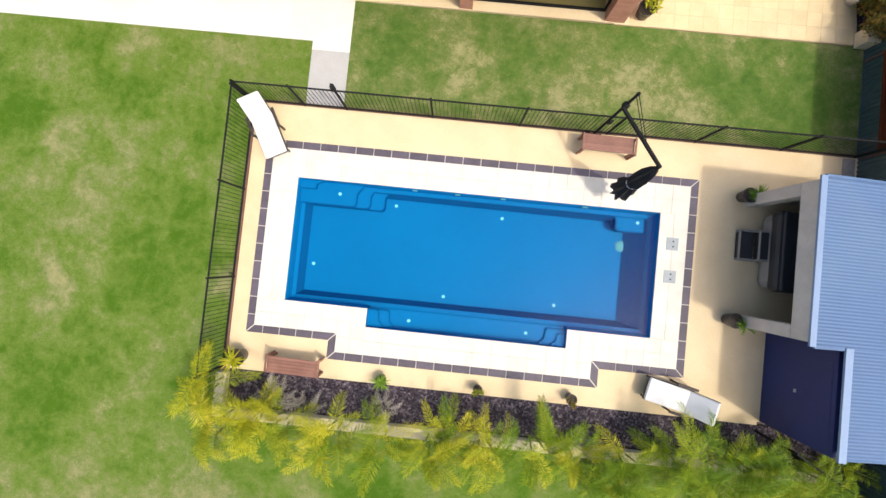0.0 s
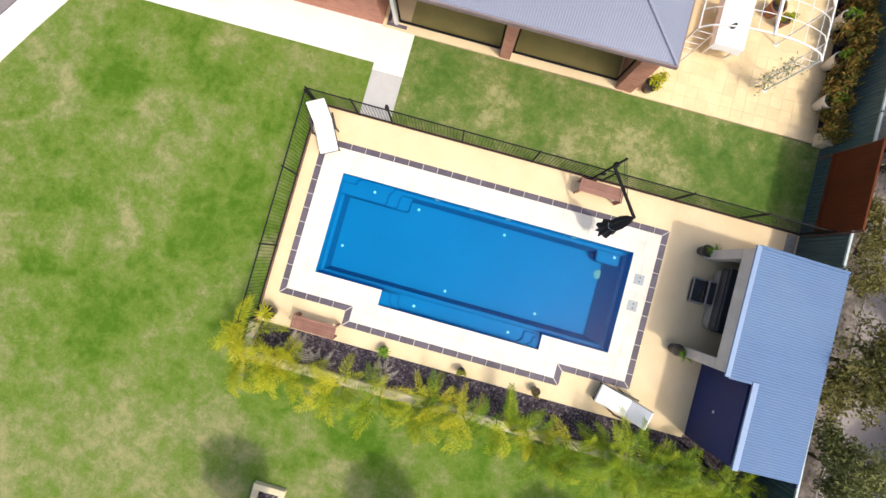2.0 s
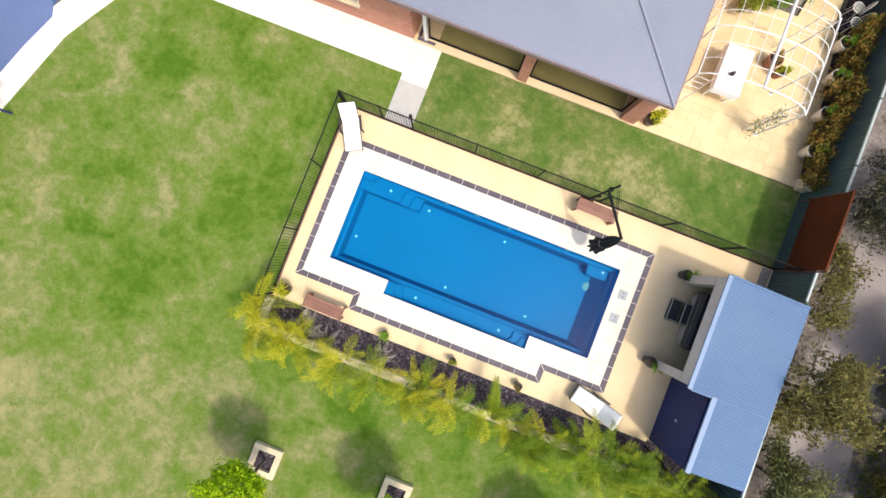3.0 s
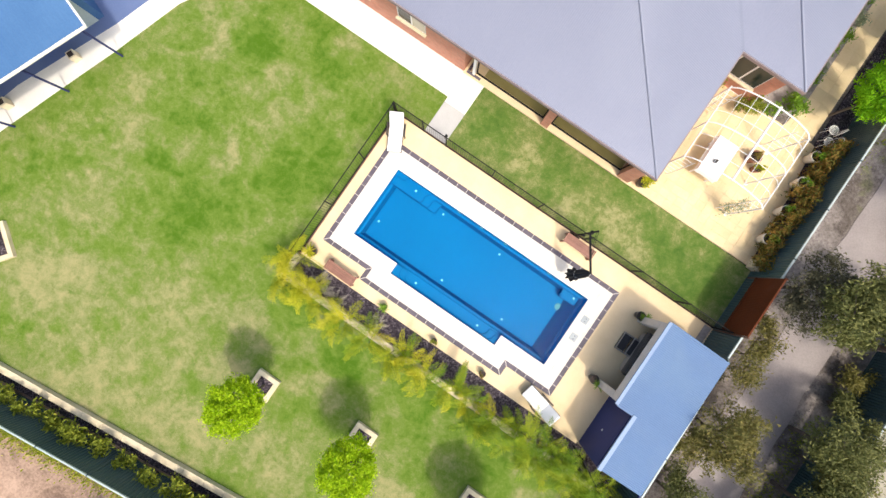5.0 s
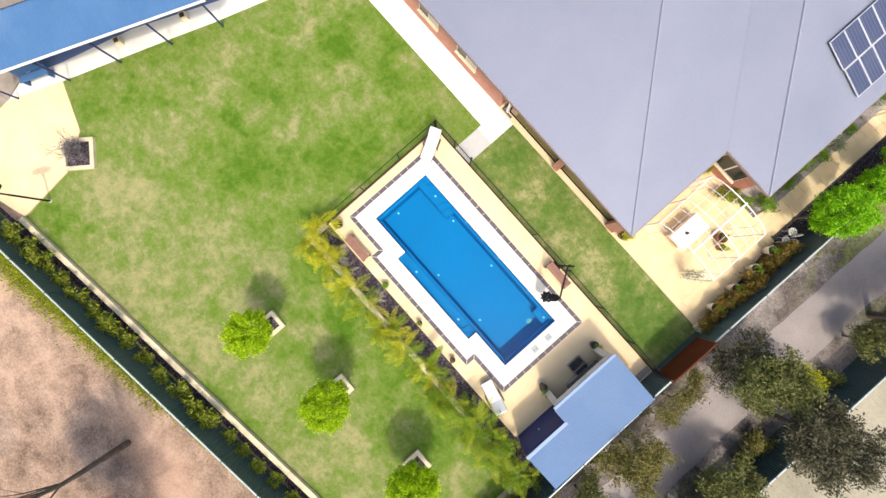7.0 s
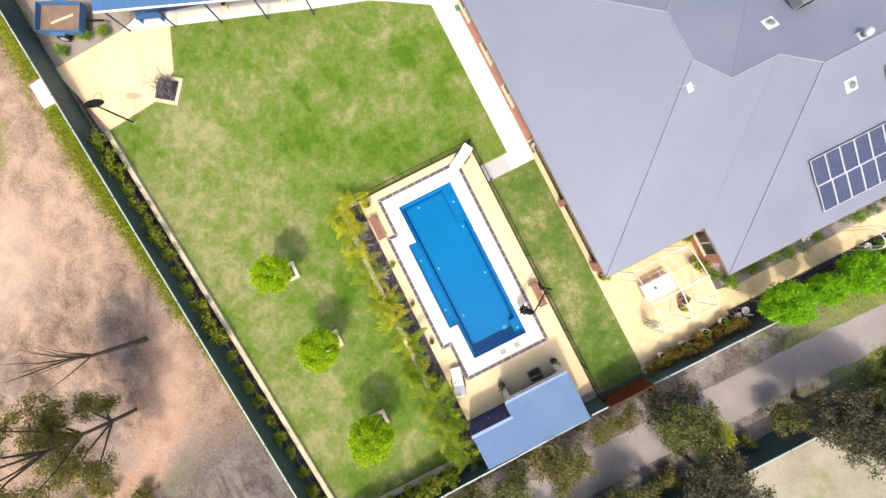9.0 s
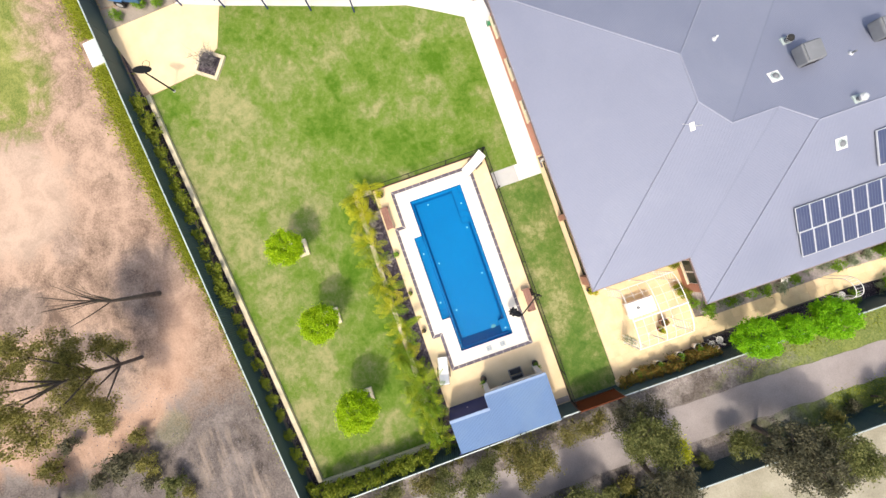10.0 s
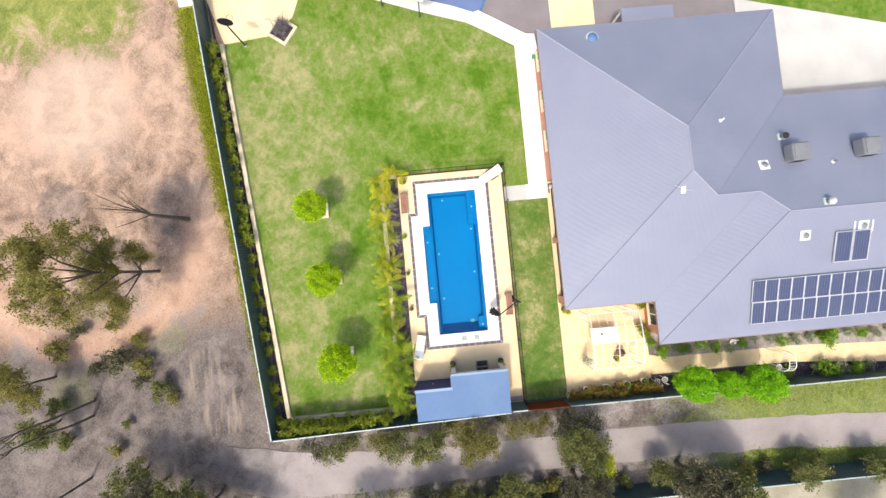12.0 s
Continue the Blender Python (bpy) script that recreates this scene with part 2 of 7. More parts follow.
    col = mix_node(nt, col, (0.55, 0.50, 0.46), math_node(nt, "MULTIPLY", range_node(nt, chips.outputs[0], 0.66, 0.76), 0.5))
    col = mix_node(nt, col, (0.10, 0.085, 0.07), math_node(nt, "MULTIPLY", range_node(nt, chips.outputs[0], 0.36, 0.27), 0.45))
    nt.links.new(col, b.inputs["Base Color"])
    b.inputs["Roughness"].default_value = 0.95
    b.inputs["Specular IOR Level"].default_value = 0.1
    bump(nt, b, f, 0.8, 0.05)
    return m


def water_mat():
    m, nt, b, pos = base_mat("pool_water")
    n = noise_node(nt, pos, 2.2, 2)
    t = nt.nodes.new("ShaderNodeBsdfTransparent")
    t.inputs[0].default_value = (0.40, 0.92, 0.98, 1)
    g = nt.nodes.new("ShaderNodeBsdfGlossy")
    g.inputs["Roughness"].default_value = 0.04
    bp = nt.nodes.new("ShaderNodeBump")
    bp.inputs["Strength"].default_value = 0.12
    bp.inputs["Distance"].default_value = 0.02
    nt.links.new(n.outputs[0], bp.inputs["Height"])
    nt.links.new(bp.outputs[0], g.inputs["Normal"])
    fr = nt.nodes.new("ShaderNodeFresnel")
    fr.inputs[0].default_value = 1.22
    mx = nt.nodes.new("ShaderNodeMixShader")
    nt.links.new(fr.outputs[0], mx.inputs[0])
    nt.links.new(t.outputs[0], mx.inputs[1])
    nt.links.new(g.outputs[0], mx.inputs[2])
    nt.links.new(mx.outputs[0], nt.nodes["Material Output"].inputs[0])
    return m


def glass_mat():
    m, nt, b, pos = base_mat("window_glass")
    b.inputs["Base Color"].default_value = (0.03, 0.04, 0.04, 1)
    b.inputs["Roughness"].default_value = 0.05
    return m


def brick_mat():
    m, nt, b, pos = base_mat("red_brick_wall")
    xyz = nt.nodes.new("ShaderNodeSeparateXYZ")
    nt.links.new(pos, xyz.inputs[0])
    cmb = nt.nodes.new("ShaderNodeCombineXYZ")
    nt.links.new(math_node(nt, "ADD", xyz.outputs[0], xyz.outputs[1]), cmb.inputs[0])
    nt.links.new(xyz.outputs[2], cmb.inputs[1])
    br = nt.nodes.new("ShaderNodeTexBrick")
    nt.links.new(cmb.outputs[0], br.inputs["Vector"])
    br.inputs["Color1"].default_value, br.inputs["Color2"].default_value = (0.56, 0.245, 0.165, 1), (0.46, 0.185, 0.125, 1)
    br.inputs["Mortar"].default_value = (0.36, 0.25, 0.19, 1)
    br.inputs["Scale"].default_value = 1.0
    br.inputs["Brick Width"].default_value, br.inputs["Row Height"].default_value, br.inputs["Mortar Size"].default_value = 0.24, 0.086, 0.006
    n = noise_node(nt, pos, 6, 4)
    nt.links.new(mix_node(nt, br.outputs[0], (0.54, 0.27, 0.195), range_node(nt, n.outputs[0], 0.4, 0.8)), b.inputs["Base Color"])
    b.inputs["Roughness"].default_value = 0.85
    bump(nt, b, br.outputs["Fac"], -0.4, 0.01)
    return m


def verge_mat():
    """Gravel and litter that turns to rough grass towards the north, in ragged patches."""
    m, nt, b, pos = base_mat("gravel_and_grass_verge")
    mid, fine = noise_node(nt, pos, 0.9, 6, 0.65, 0.5), noise_node(nt, pos, 9, 5, 0.7)
    f = math_node(nt, "ADD", math_node(nt, "MULTIPLY", mid.outputs[0], 0.4), math_node(nt, "MULTIPLY", fine.outputs[0], 0.6))
    stones = mix_node(nt, (0.15, 0.125, 0.118), (0.40, 0.355, 0.335), range_node(nt, f, 0.36, 0.64))
    grass = mix_node(nt, (0.07, 0.115, 0.016), (0.24, 0.27, 0.075), range_node(nt, f, 0.36, 0.64))
    litter = mix_node(nt, (0.05, 0.04, 0.035), (0.17, 0.145, 0.13), range_node(nt, f, 0.36, 0.64))
    col = mix_node(nt, stones, litter, range_node(nt, noise_node(nt, pos, 0.45, 4, 0.6).outputs[0], 0.45, 0.62))
    xyz = nt.nodes.new("ShaderNodeSeparateXYZ")
    nt.links.new(pos, xyz.inputs[0])
    north = range_node(nt, math_node(nt, "ADD", xyz.outputs[1], math_node(nt, "MULTIPLY", math_node(nt, "SUBTRACT", mid.outputs[0], 0.5), 16.0)), 13.0, 19.0)
    col = mix_node(nt, col, grass, math_node(nt, "MULTIPLY", north, 0.9))
    nt.links.new(col, b.inputs["Base Color"])
    b.inputs["Roughness"].default_value = 0.95
    b.inputs["Specular IOR Level"].default_value = 0.1
    bump(nt, b, f, 0.9, 0.03)
    return m


def chip_mat():
    """Bark mulch: dark purple-brown chips, each with its own tone, and pale twigs."""
    m, nt, b, pos = base_mat("bark_mulch")
    vo = nt.nodes.new("ShaderNodeTexVoronoi")
    vo.inputs["Scale"].default_value = 20.0
    nt.links.new(pos, vo.inputs["Vector"])
    sep = nt.nodes.new("ShaderNodeSeparateColor")
    nt.links.new(vo.outputs["Color"], sep.inputs[0])
    r = ramp_node(nt, [(0.0, (0.024, 0.019, 0.027)), (0.55, (0.075, 0.060, 0.076)), (0.85, (0.140, 0.115, 0.135)), (1.0, (0.24, 0.20, 0.22))])
    nt.links.new(sep.outputs[0], r.inputs[0])
    n = noise_node(nt, pos, 2.5, 5, 0.65)
    col = mix_node(nt, r.outputs[0], (0.030, 0.023, 0.030), range_node(nt, n.outputs[0], 0.4, 0.7, 0.0, 0.7))
    nt.links.new(col, b.inputs["Base Color"])
    b.inputs["Roughness"].default_value = 0.95
    b.inputs["Specular IOR Level"].default_value = 0.15
    bump(nt, b, vo.outputs["Distance"], 1.0, 0.03)
    return m


def solar_mat():
    """Dark cells with fine pale conductor lines down each panel."""
    m, nt, b, pos = base_mat("solar_cells")
    xyz = nt.nodes.new("ShaderNodeSeparateXYZ")
    nt.links.new(pos, xyz.inputs[0])
    line = math_node(nt, "FRACT", math_node(nt, "MULTIPLY", xyz.outputs[1], 6.1))
    col = mix_node(nt, (0.040, 0.052, 0.115), (0.13, 0.14, 0.21), range_node(nt, line, 0.84, 0.9))
    n = noise_node(nt, pos, 1.2, 3)
    nt.links.new(mix_node(nt, col, (0.11, 0.12, 0.18), range_node(nt, n.outputs[0], 0.45, 0.75, 0.05, 0.3)), b.inputs["Base Color"])
    b.inputs["Roughness"].default_value = 0.3
    return m


def trail_mat():
    """Worn asphalt that fades under earth and leaf litter at its southern end."""
    m, nt, b, pos = base_mat("worn_trail_asphalt")
    mid, fine = noise_node(nt, pos, 0.5, 5, 0.6), noise_node(nt, pos, 16, 4, 0.7)
    f = math_node(nt, "ADD", math_node(nt, "MULTIPLY", mid.outputs[0], 0.55), math_node(nt, "MULTIPLY", fine.outputs[0], 0.45))
    col = mix_node(nt, (0.245, 0.215, 0.213), (0.345, 0.305, 0.30), range_node(nt, f, 0.36, 0.64))
    xyz = nt.nodes.new("ShaderNodeSeparateXYZ")
    nt.links.new(pos, xyz.inputs[0])
    n2 = noise_node(nt, pos, 0.8, 6, 0.65, 0.4)
    south = range_node(nt, math_node(nt, "ADD", xyz.outputs[1], math_node(nt, "MULTIPLY", math_node(nt, "SUBTRACT", n2.outputs[0], 0.5), 9.0)), -12.0, -16.5)
    litter = mix_node(nt, (0.045, 0.039, 0.038), (0.205, 0.180, 0.172), range_node(nt, f, 0.36, 0.62))
    nt.links.new(mix_node(nt, col, litter, math_node(nt, "MULTIPLY", south, 0.92)), b.inputs["Base Color"])
    b.inputs["Roughness"].default_value = 0.92
    b.inputs["Specular IOR Level"].default_value = 0.2
    bump(nt, b, fine.outputs[0], 0.4, 0.01)
    return m


M = {}
M["lawn"] = lawn_mat("lawn_grass", LAWN, 0.0, LUSH, DRY)
M["lawn_front"] = lawn_mat("bright_lawn_grass", LAWN, -0.07, [], [])
M["lawn_strip"] = lawn_mat("worn_lawn_grass", LAWN_DULL, 0.065, LUSH_STRIP, DRY_STRIP)
M["dirt"] = dirt_mat()
M["water"] = water_mat()
M["glass"] = glass_mat()
M["brick"] = brick_mat()
M["cream"] = surface("cream_concrete", (0.68, 0.52, 0.31), (0.78, 0.62, 0.40), 0.9, 25, 0.8, relief=0.15, stain=((0.55, 0.42, 0.26), 0.35))
M["cream_tile"] = surface("cream_paver", (0.66, 0.50, 0.28), (0.76, 0.60, 0.37), 1.5, 25, 0.8, relief=0.15, piece=0.05)
M["coping"] = surface("pale_limestone_paver", (0.66, 0.61, 0.535), (0.76, 0.715, 0.64), 2.0, 30, 0.75, relief=0.1, stain=((0.64, 0.55, 0.42), 0.35), piece=0.035)
M["grout"] = surface("grout", (0.60, 0.55, 0.50), (0.70, 0.65, 0.60), 4, 40, 0.9)
M["slate"] = surface("charcoal_paver", (0.075, 0.062, 0.085), (0.125, 0.105, 0.135), 3, 40, 0.7, piece=0.15)
M["concrete"] = surface("white_concrete", (0.66, 0.63, 0.60), (0.80, 0.77, 0.73), 0.7, 25, 0.8, relief=0.15, stain=((0.58, 0.55, 0.51), 0.4))
M["concrete_drive"] = surface("dusty_concrete", (0.42, 0.41, 0.40), (0.52, 0.51, 0.495), 0.4, 25, 0.8, relief=0.15, stain=((0.42, 0.41, 0.39), 0.5))
M["concrete_grey"] = surface("grey_concrete", (0.40, 0.39, 0.38), (0.50, 0.49, 0.48), 1.0, 25, 0.8, stain=((0.34, 0.33, 0.32), 0.4))
M["asphalt"] = surface("worn_asphalt", (0.165, 0.145, 0.155), (0.225, 0.200, 0.210), 0.5, 18, 0.9, relief=0.3, stain=((0.24, 0.21, 0.20), 0.5))
M["sand"] = surface("pale_sandy_yard", (0.22, 0.20, 0.145), (0.37, 0.34, 0.265), 0.5, 12, 0.95, relief=0.4, stain=((0.16, 0.19, 0.06), 0.85))
M["grey_earth"] = surface("grey_compacted_earth", (0.22, 0.185, 0.155), (0.36, 0.31, 0.265), 0.8, 14, 0.95, relief=0.5, stain=((0.16, 0.15, 0.08), 0.5))
M["bush_grass"] = surface("rough_bush_grass", (0.13, 0.18, 0.03), (0.33, 0.35, 0.085), 1.6, 18, 0.95, relief=0.9, stain=((0.40, 0.32, 0.20), 0.8))
M["gravel"] = surface("gravel_verge", (0.20, 0.170, 0.160), (0.40, 0.355, 0.335), 1.8, 9, 0.95, relief=0.9, stain=((0.10, 0.085, 0.075), 0.6))
M["mulch"] = chip_mat()
M["limestone"] = surface("limestone_block", (0.60, 0.50, 0.34), (0.74, 0.64, 0.46), 1.3, 14, 0.85, stain=((0.44, 0.36, 0.24), 0.4), piece=0.06)
M["pool_blue"] = surface("blue_gelcoat", (0.001, 0.172, 0.405), (0.002, 0.196, 0.452), 0.5, 60, 0.7, relief=0.02, spec=0.03)
# darker blue for the riser lines, with the pool walls' shade put into it
M["pool_line_shade"] = surface("dark_blue_gelcoat_and_shade", (0.001, 0.100, 0.275), (0.002, 0.118, 0.305), 0.5, 60, 0.7, relief=0.02, spec=0.03)
M["black"] = surface("black_powder_coat", (0.012, 0.012, 0.013), (0.022, 0.022, 0.024), 4, 40, 0.7, spec=0.12)
M["black_cloth"] = surface("black_canvas", (0.010, 0.009, 0.010), (0.024, 0.021, 0.022), 6, 60, 0.9)
M["rattan"] = surface("dark_woven_rattan", (0.03, 0.022, 0.02), (0.065, 0.05, 0.045), 6, 90, 0.6, relief=0.8)
M["cushion"] = surface("white_cushion_fabric", (0.74, 0.73, 0.74), (0.82, 0.81, 0.81), 3, 60, 0.9)
M["bench_wood"] = surface("oiled_red_timber", (0.19, 0.085, 0.060), (0.28, 0.135, 0.10), 3, 45, 0.55, piece=0.12)
M["grey_timber"] = surface("weathered_pale_timber", (0.50, 0.45, 0.41), (0.64, 0.58, 0.53), 2, 40, 0.75, piece=0.08, stain=((0.32, 0.27, 0.23), 0.4))
M["brown_timber"] = surface("brown_sleeper_timber", (0.13, 0.065, 0.045), (0.20, 0.11, 0.08), 3, 45, 0.8)
M["blue_roof"] = surface("pale_blue_roof_steel", (0.080, 0.148, 0.290), (0.098, 0.175, 0.330), 0.5, 20, 0.6, relief=0.04, spec=0.35, stain=((0.125, 0.20, 0.31), 0.4))
M["blue_edge"] = surface("light_blue_flashing_steel", (0.19, 0.27, 0.43), (0.23, 0.32, 0.49), 0.8, 20, 0.55, relief=0.04, spec=0.35)
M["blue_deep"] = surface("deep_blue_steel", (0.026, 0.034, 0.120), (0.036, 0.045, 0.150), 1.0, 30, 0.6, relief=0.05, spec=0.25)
M["blue_shed"] = surface("blue_shed_steel", (0.050, 0.130, 0.285), (0.070, 0.165, 0.335), 0.4, 15, 0.65, relief=0.04, spec=0.25, stain=((0.12, 0.21, 0.36), 0.4))
# blue floor paint, also spread over the apron to colour its shade
M["blue_floor"] = surface("blue_floor_paint_and_shade", (0.105, 0.150, 0.300), (0.135, 0.185, 0.345), 0.6, 20, 0.75, relief=0.05, spec=0.2, stain=((0.19, 0.20, 0.33), 0.4))
M["grey_roof"] = surface("grey_blue_roof_steel", (0.205, 0.222, 0.300), (0.238, 0.256, 0.340), 0.35, 15, 0.60, metal=0.3, relief=0.03, spec=0.5, stain=((0.26, 0.28, 0.355), 0.4))
M["ridge_cap"] = surface("grey_blue_ridge_capping", (0.245, 0.262, 0.345), (0.275, 0.292, 0.375), 0.8, 20, 0.60, metal=0.1, relief=0.03)
M["valley"] = surface("valley_steel", (0.185, 0.20, 0.27), (0.215, 0.232, 0.31), 0.8, 20, 0.6, metal=0.3, relief=0.03)
M["dark_roof"] = surface("dusty_brown_roof_steel", (0.15, 0.13, 0.12), (0.21, 0.185, 0.175), 0.4, 18, 0.6, relief=0.05)
M["rust"] = surface("rust_red_steel", (0.092, 0.024, 0.009), (0.132, 0.035, 0.013), 0.9, 25, 0.85, spec=0.15, relief=0.1, stain=((0.12, 0.05, 0.035), 0.5))
M["fence_green"] = surface("slate_green_fence_steel", (0.045, 0.085, 0.092), (0.07, 0.115, 0.122), 0.6, 20, 0.5, relief=0.05)
M["fence_cap"] = surface("pale_fence_capping", (0.36, 0.43, 0.43), (0.45, 0.52, 0.52), 1.0, 20, 0.5)
M["white_paint"] = surface("white_painted_steel", (0.76, 0.75, 0.73), (0.84, 0.83, 0.81), 3, 40, 0.5)
M["cloth_white"] = surface("white_tablecloth", (0.78, 0.79, 0.82), (0.85, 0.86, 0.88), 2.5, 50, 0.9)
M["pot_white"] = surface("white_glazed_urn", (0.62, 0.57, 0.52), (0.76, 0.71, 0.66), 4, 40, 0.5, stain=((0.45, 0.38, 0.32), 0.5))
M["pot_dark"] = surface("dark_glazed_pot", (0.03, 0.026, 0.026), (0.06, 0.05, 0.05), 4, 40, 0.35)
M["terracotta"] = surface("terracotta_pot", (0.24, 0.10, 0.06), (0.34, 0.16, 0.10), 4, 40, 0.8)
M["blind"] = surface("cream_blind_behind_glass", (0.52, 0.46, 0.36), (0.62, 0.56, 0.46), 2, 40, 0.15)
M["gutter"] = surface("weathered_gutter_steel", (0.20, 0.15, 0.15), (0.27, 0.21, 0.21), 2, 30, 0.7)
M["olive_mat"] = surface("olive_outdoor_matting", (0.30, 0.25, 0.085), (0.38, 0.32, 0.12), 1.5, 50, 0.9)
M["soil"] = surface("potting_soil", (0.03, 0.022, 0.018), (0.07, 0.05, 0.04), 8, 50, 0.95)
M["spa_shell"] = surface("grey_spa_skirt", (0.25, 0.22, 0.20), (0.33, 0.30, 0.275), 2, 50, 0.6)
M["spa_cover"] = surface("charcoal_vinyl_cover", (0.022, 0.022, 0.026), (0.042, 0.042, 0.047), 2, 60, 0.5)
M["step_grey"] = surface("grey_step_plastic", (0.24, 0.22, 0.20), (0.31, 0.29, 0.27), 4, 60, 0.6)
M["lid"] = surface("grey_skimmer_lid", (0.30, 0.33, 0.36), (0.38, 0.41, 0.44), 5, 60, 0.6)
M["bark"] = surface("grey_brown_bark", (0.075, 0.055, 0.045), (0.15, 0.115, 0.095), 4, 30, 0.95, relief=0.9)
M["twig"] = surface("grey_twigs", (0.10, 0.09, 0.095), (0.20, 0.18, 0.18), 6, 60, 0.95)
M["cane"] = surface("green_cane_stem", (0.16, 0.20, 0.06), (0.26, 0.30, 0.10), 5, 40, 0.7)
M["trail"] = trail_mat()
M["solar"] = solar_mat()
M["verge"] = verge_mat()
M["reel_green"] = surface("green_plastic", (0.03, 0.22, 0.10), (0.05, 0.30, 0.14), 3, 50, 0.5)
M["alu"] = surface("aluminium_frame", (0.55, 0.56, 0.58), (0.66, 0.67, 0.69), 4, 40, 0.4, metal=0.3)
M["cooler"] = surface("grey_cooler_plastic", (0.15, 0.158, 0.175), (0.195, 0.205, 0.225), 2, 40, 0.7, spec=0.3)
M["trailer_bed"] = surface("brown_plywood_bed", (0.17, 0.11, 0.08), (0.25, 0.17, 0.125), 2, 30, 0.8)
M["rubber"] = surface("black_rubber", (0.012, 0.012, 0.012), (0.025, 0.025, 0.025), 5, 60, 0.8)
M["pale_wood"] = surface("pale_pine", (0.55, 0.42, 0.27), (0.66, 0.53, 0.36), 3, 40, 0.7)
M["leaf_lime"] = leaf_mat("lime_green_leaves", [(0.20, 0.36, 0.008), (0.39, 0.57, 0.012), (0.56, 0.70, 0.025)], 0.45)
M["leaf_bright"] = leaf_mat("bright_green_leaves", [(0.10, 0.30, 0.008), (0.24, 0.52, 0.012), (0.38, 0.66, 0.02)], 0.45)
M["leaf_palm"] = leaf_mat("golden_palm_leaflets", [(0.070, 0.140, 0.007), (0.24, 0.32, 0.015), (0.52, 0.51, 0.025), (0.78, 0.66, 0.08)], 0.38, 0.45)
M["leaf_palm_green"] = leaf_mat("green_palm_leaflets", [(0.040, 0.105, 0.006), (0.12, 0.23, 0.012), (0.26, 0.36, 0.020), (0.50, 0.50, 0.035)], 0.38, 0.45)
M["leaf_dry"] = leaf_mat("dry_grey_fronds", [(0.40, 0.36, 0.31), (0.66, 0.61, 0.55)], 0.4)
M["leaf_hedge"] = leaf_mat("hedge_leaves", [(0.095, 0.140, 0.018), (0.235, 0.285, 0.034), (0.44, 0.45, 0.055)], 0.42)
M["leaf_weed"] = leaf_mat("yellow_green_weeds", [(0.16, 0.23, 0.025), (0.38, 0.43, 0.045), (0.62, 0.60, 0.08)], 0.4)
M["leaf_russet"] = leaf_mat("russet_green_leaves", [(0.075, 0.110, 0.023), (0.165, 0.178, 0.036), (0.37, 0.200, 0.050), (0.21, 0.265, 0.050)], 0.45)
M["leaf_gum"] = leaf_mat("gum_leaves", [(0.060, 0.072, 0.024), (0.150, 0.166, 0.048), (0.300, 0.294, 0.102)], 0.28)
M["leaf_gum_dark"] = leaf_mat("dark_gum_leaves", [(0.042, 0.043, 0.026), (0.100, 0.096, 0.055), (0.215, 0.195, 0.112)], 0.25)
M["leaf_gum_gold"] = leaf_mat("golden_olive_gum_leaves", [(0.105, 0.105, 0.032), (0.26, 0.24, 0.065), (0.44, 0.39, 0.125)], 0.45)
M["leaf_wattle"] = leaf_mat("ochre_wattle_leaves", [(0.085, 0.090, 0.028), (0.190, 0.180, 0.050), (0.33, 0.265, 0.085)], 0.3)
M["leaf_yellow"] = leaf_mat("yellow_blossom", [(0.36, 0.39, 0.018), (0.57, 0.57, 0.03)], 0.45)
M["leaf_green"] = leaf_mat("fresh_green_leaves", [(0.09, 0.195, 0.018), (0.18, 0.33, 0.03), (0.285, 0.45, 0.045)], 0.45)
M["leaf_silver"] = leaf_mat("silver_green_leaves", [(0.13, 0.182, 0.091), (0.26, 0.312, 0.195), (0.442, 0.481, 0.351)], 0.45)
M["leaf_twig"] = leaf_mat("grey_purple_twigs", [(0.07, 0.06, 0.065), (0.16, 0.14, 0.15), (0.27, 0.25, 0.26)], 0.2)


# ---- builders ----
def mesh_of(name, bm, material, smooth=False):
    me = bpy.data.meshes.new(name)
    bm.to_mesh(me)
    bm.free()
    if material:
        me.materials.append(material)
    if smooth:
        me.shade_smooth()
    return me


def raw_mesh(name, verts, faces, material, smooth=False):
    me = bpy.data.meshes.new(name)
    me.from_pydata(verts, [], faces)
    me.materials.append(material)
    if smooth:
        me.shade_smooth()
    return me


def part(name, data, material=None, parent=None, label="", smooth=False, m=None):
    """One mesh object under a thing; data is a bmesh or a mesh."""
    me = data if isinstance(data, bpy.types.Mesh) else mesh_of(name, data, material, smooth)
    ob = new(name, me)
    if parent:
        ob.parent = parent
    if m is not None:
        ob.matrix_basis = m
    if label:
        ob["label"] = label
    return ob


def thing(name, label, category, m=None, group="", kind=""):
    ob = new(name)
    ob.empty_display_size = 0.2
    if m is not None:
        ob.matrix_basis = m
    return tagged(ob, label, category, group, kind)


def setting(name, bm, material, label, category):
    return tagged(part(name, bm, material), label, category, kind="structure")


def box(bm, x0, x1, y0, y1, z0, z1, bev=0.0):
    r = bmesh.ops.create_cube(bm, size=1, matrix=Matrix.Translation(((x0 + x1) / 2, (y0 + y1) / 2, (z0 + z1) / 2)) @ Matrix.Diagonal((x1 - x0, y1 - y0, z1 - z0, 1)))
    if bev:
        vs = set(r["verts"])
        es = [e for e in bm.edges if e.verts[0] in vs and e.verts[1] in vs]
        bmesh.ops.bevel(bm, geom=es, offset=bev, segments=2, affect="EDGES", profile=0.5)
    return bm


def bx(*a, bev=0.0):
    return box(bmesh.new(), *a, bev=bev)


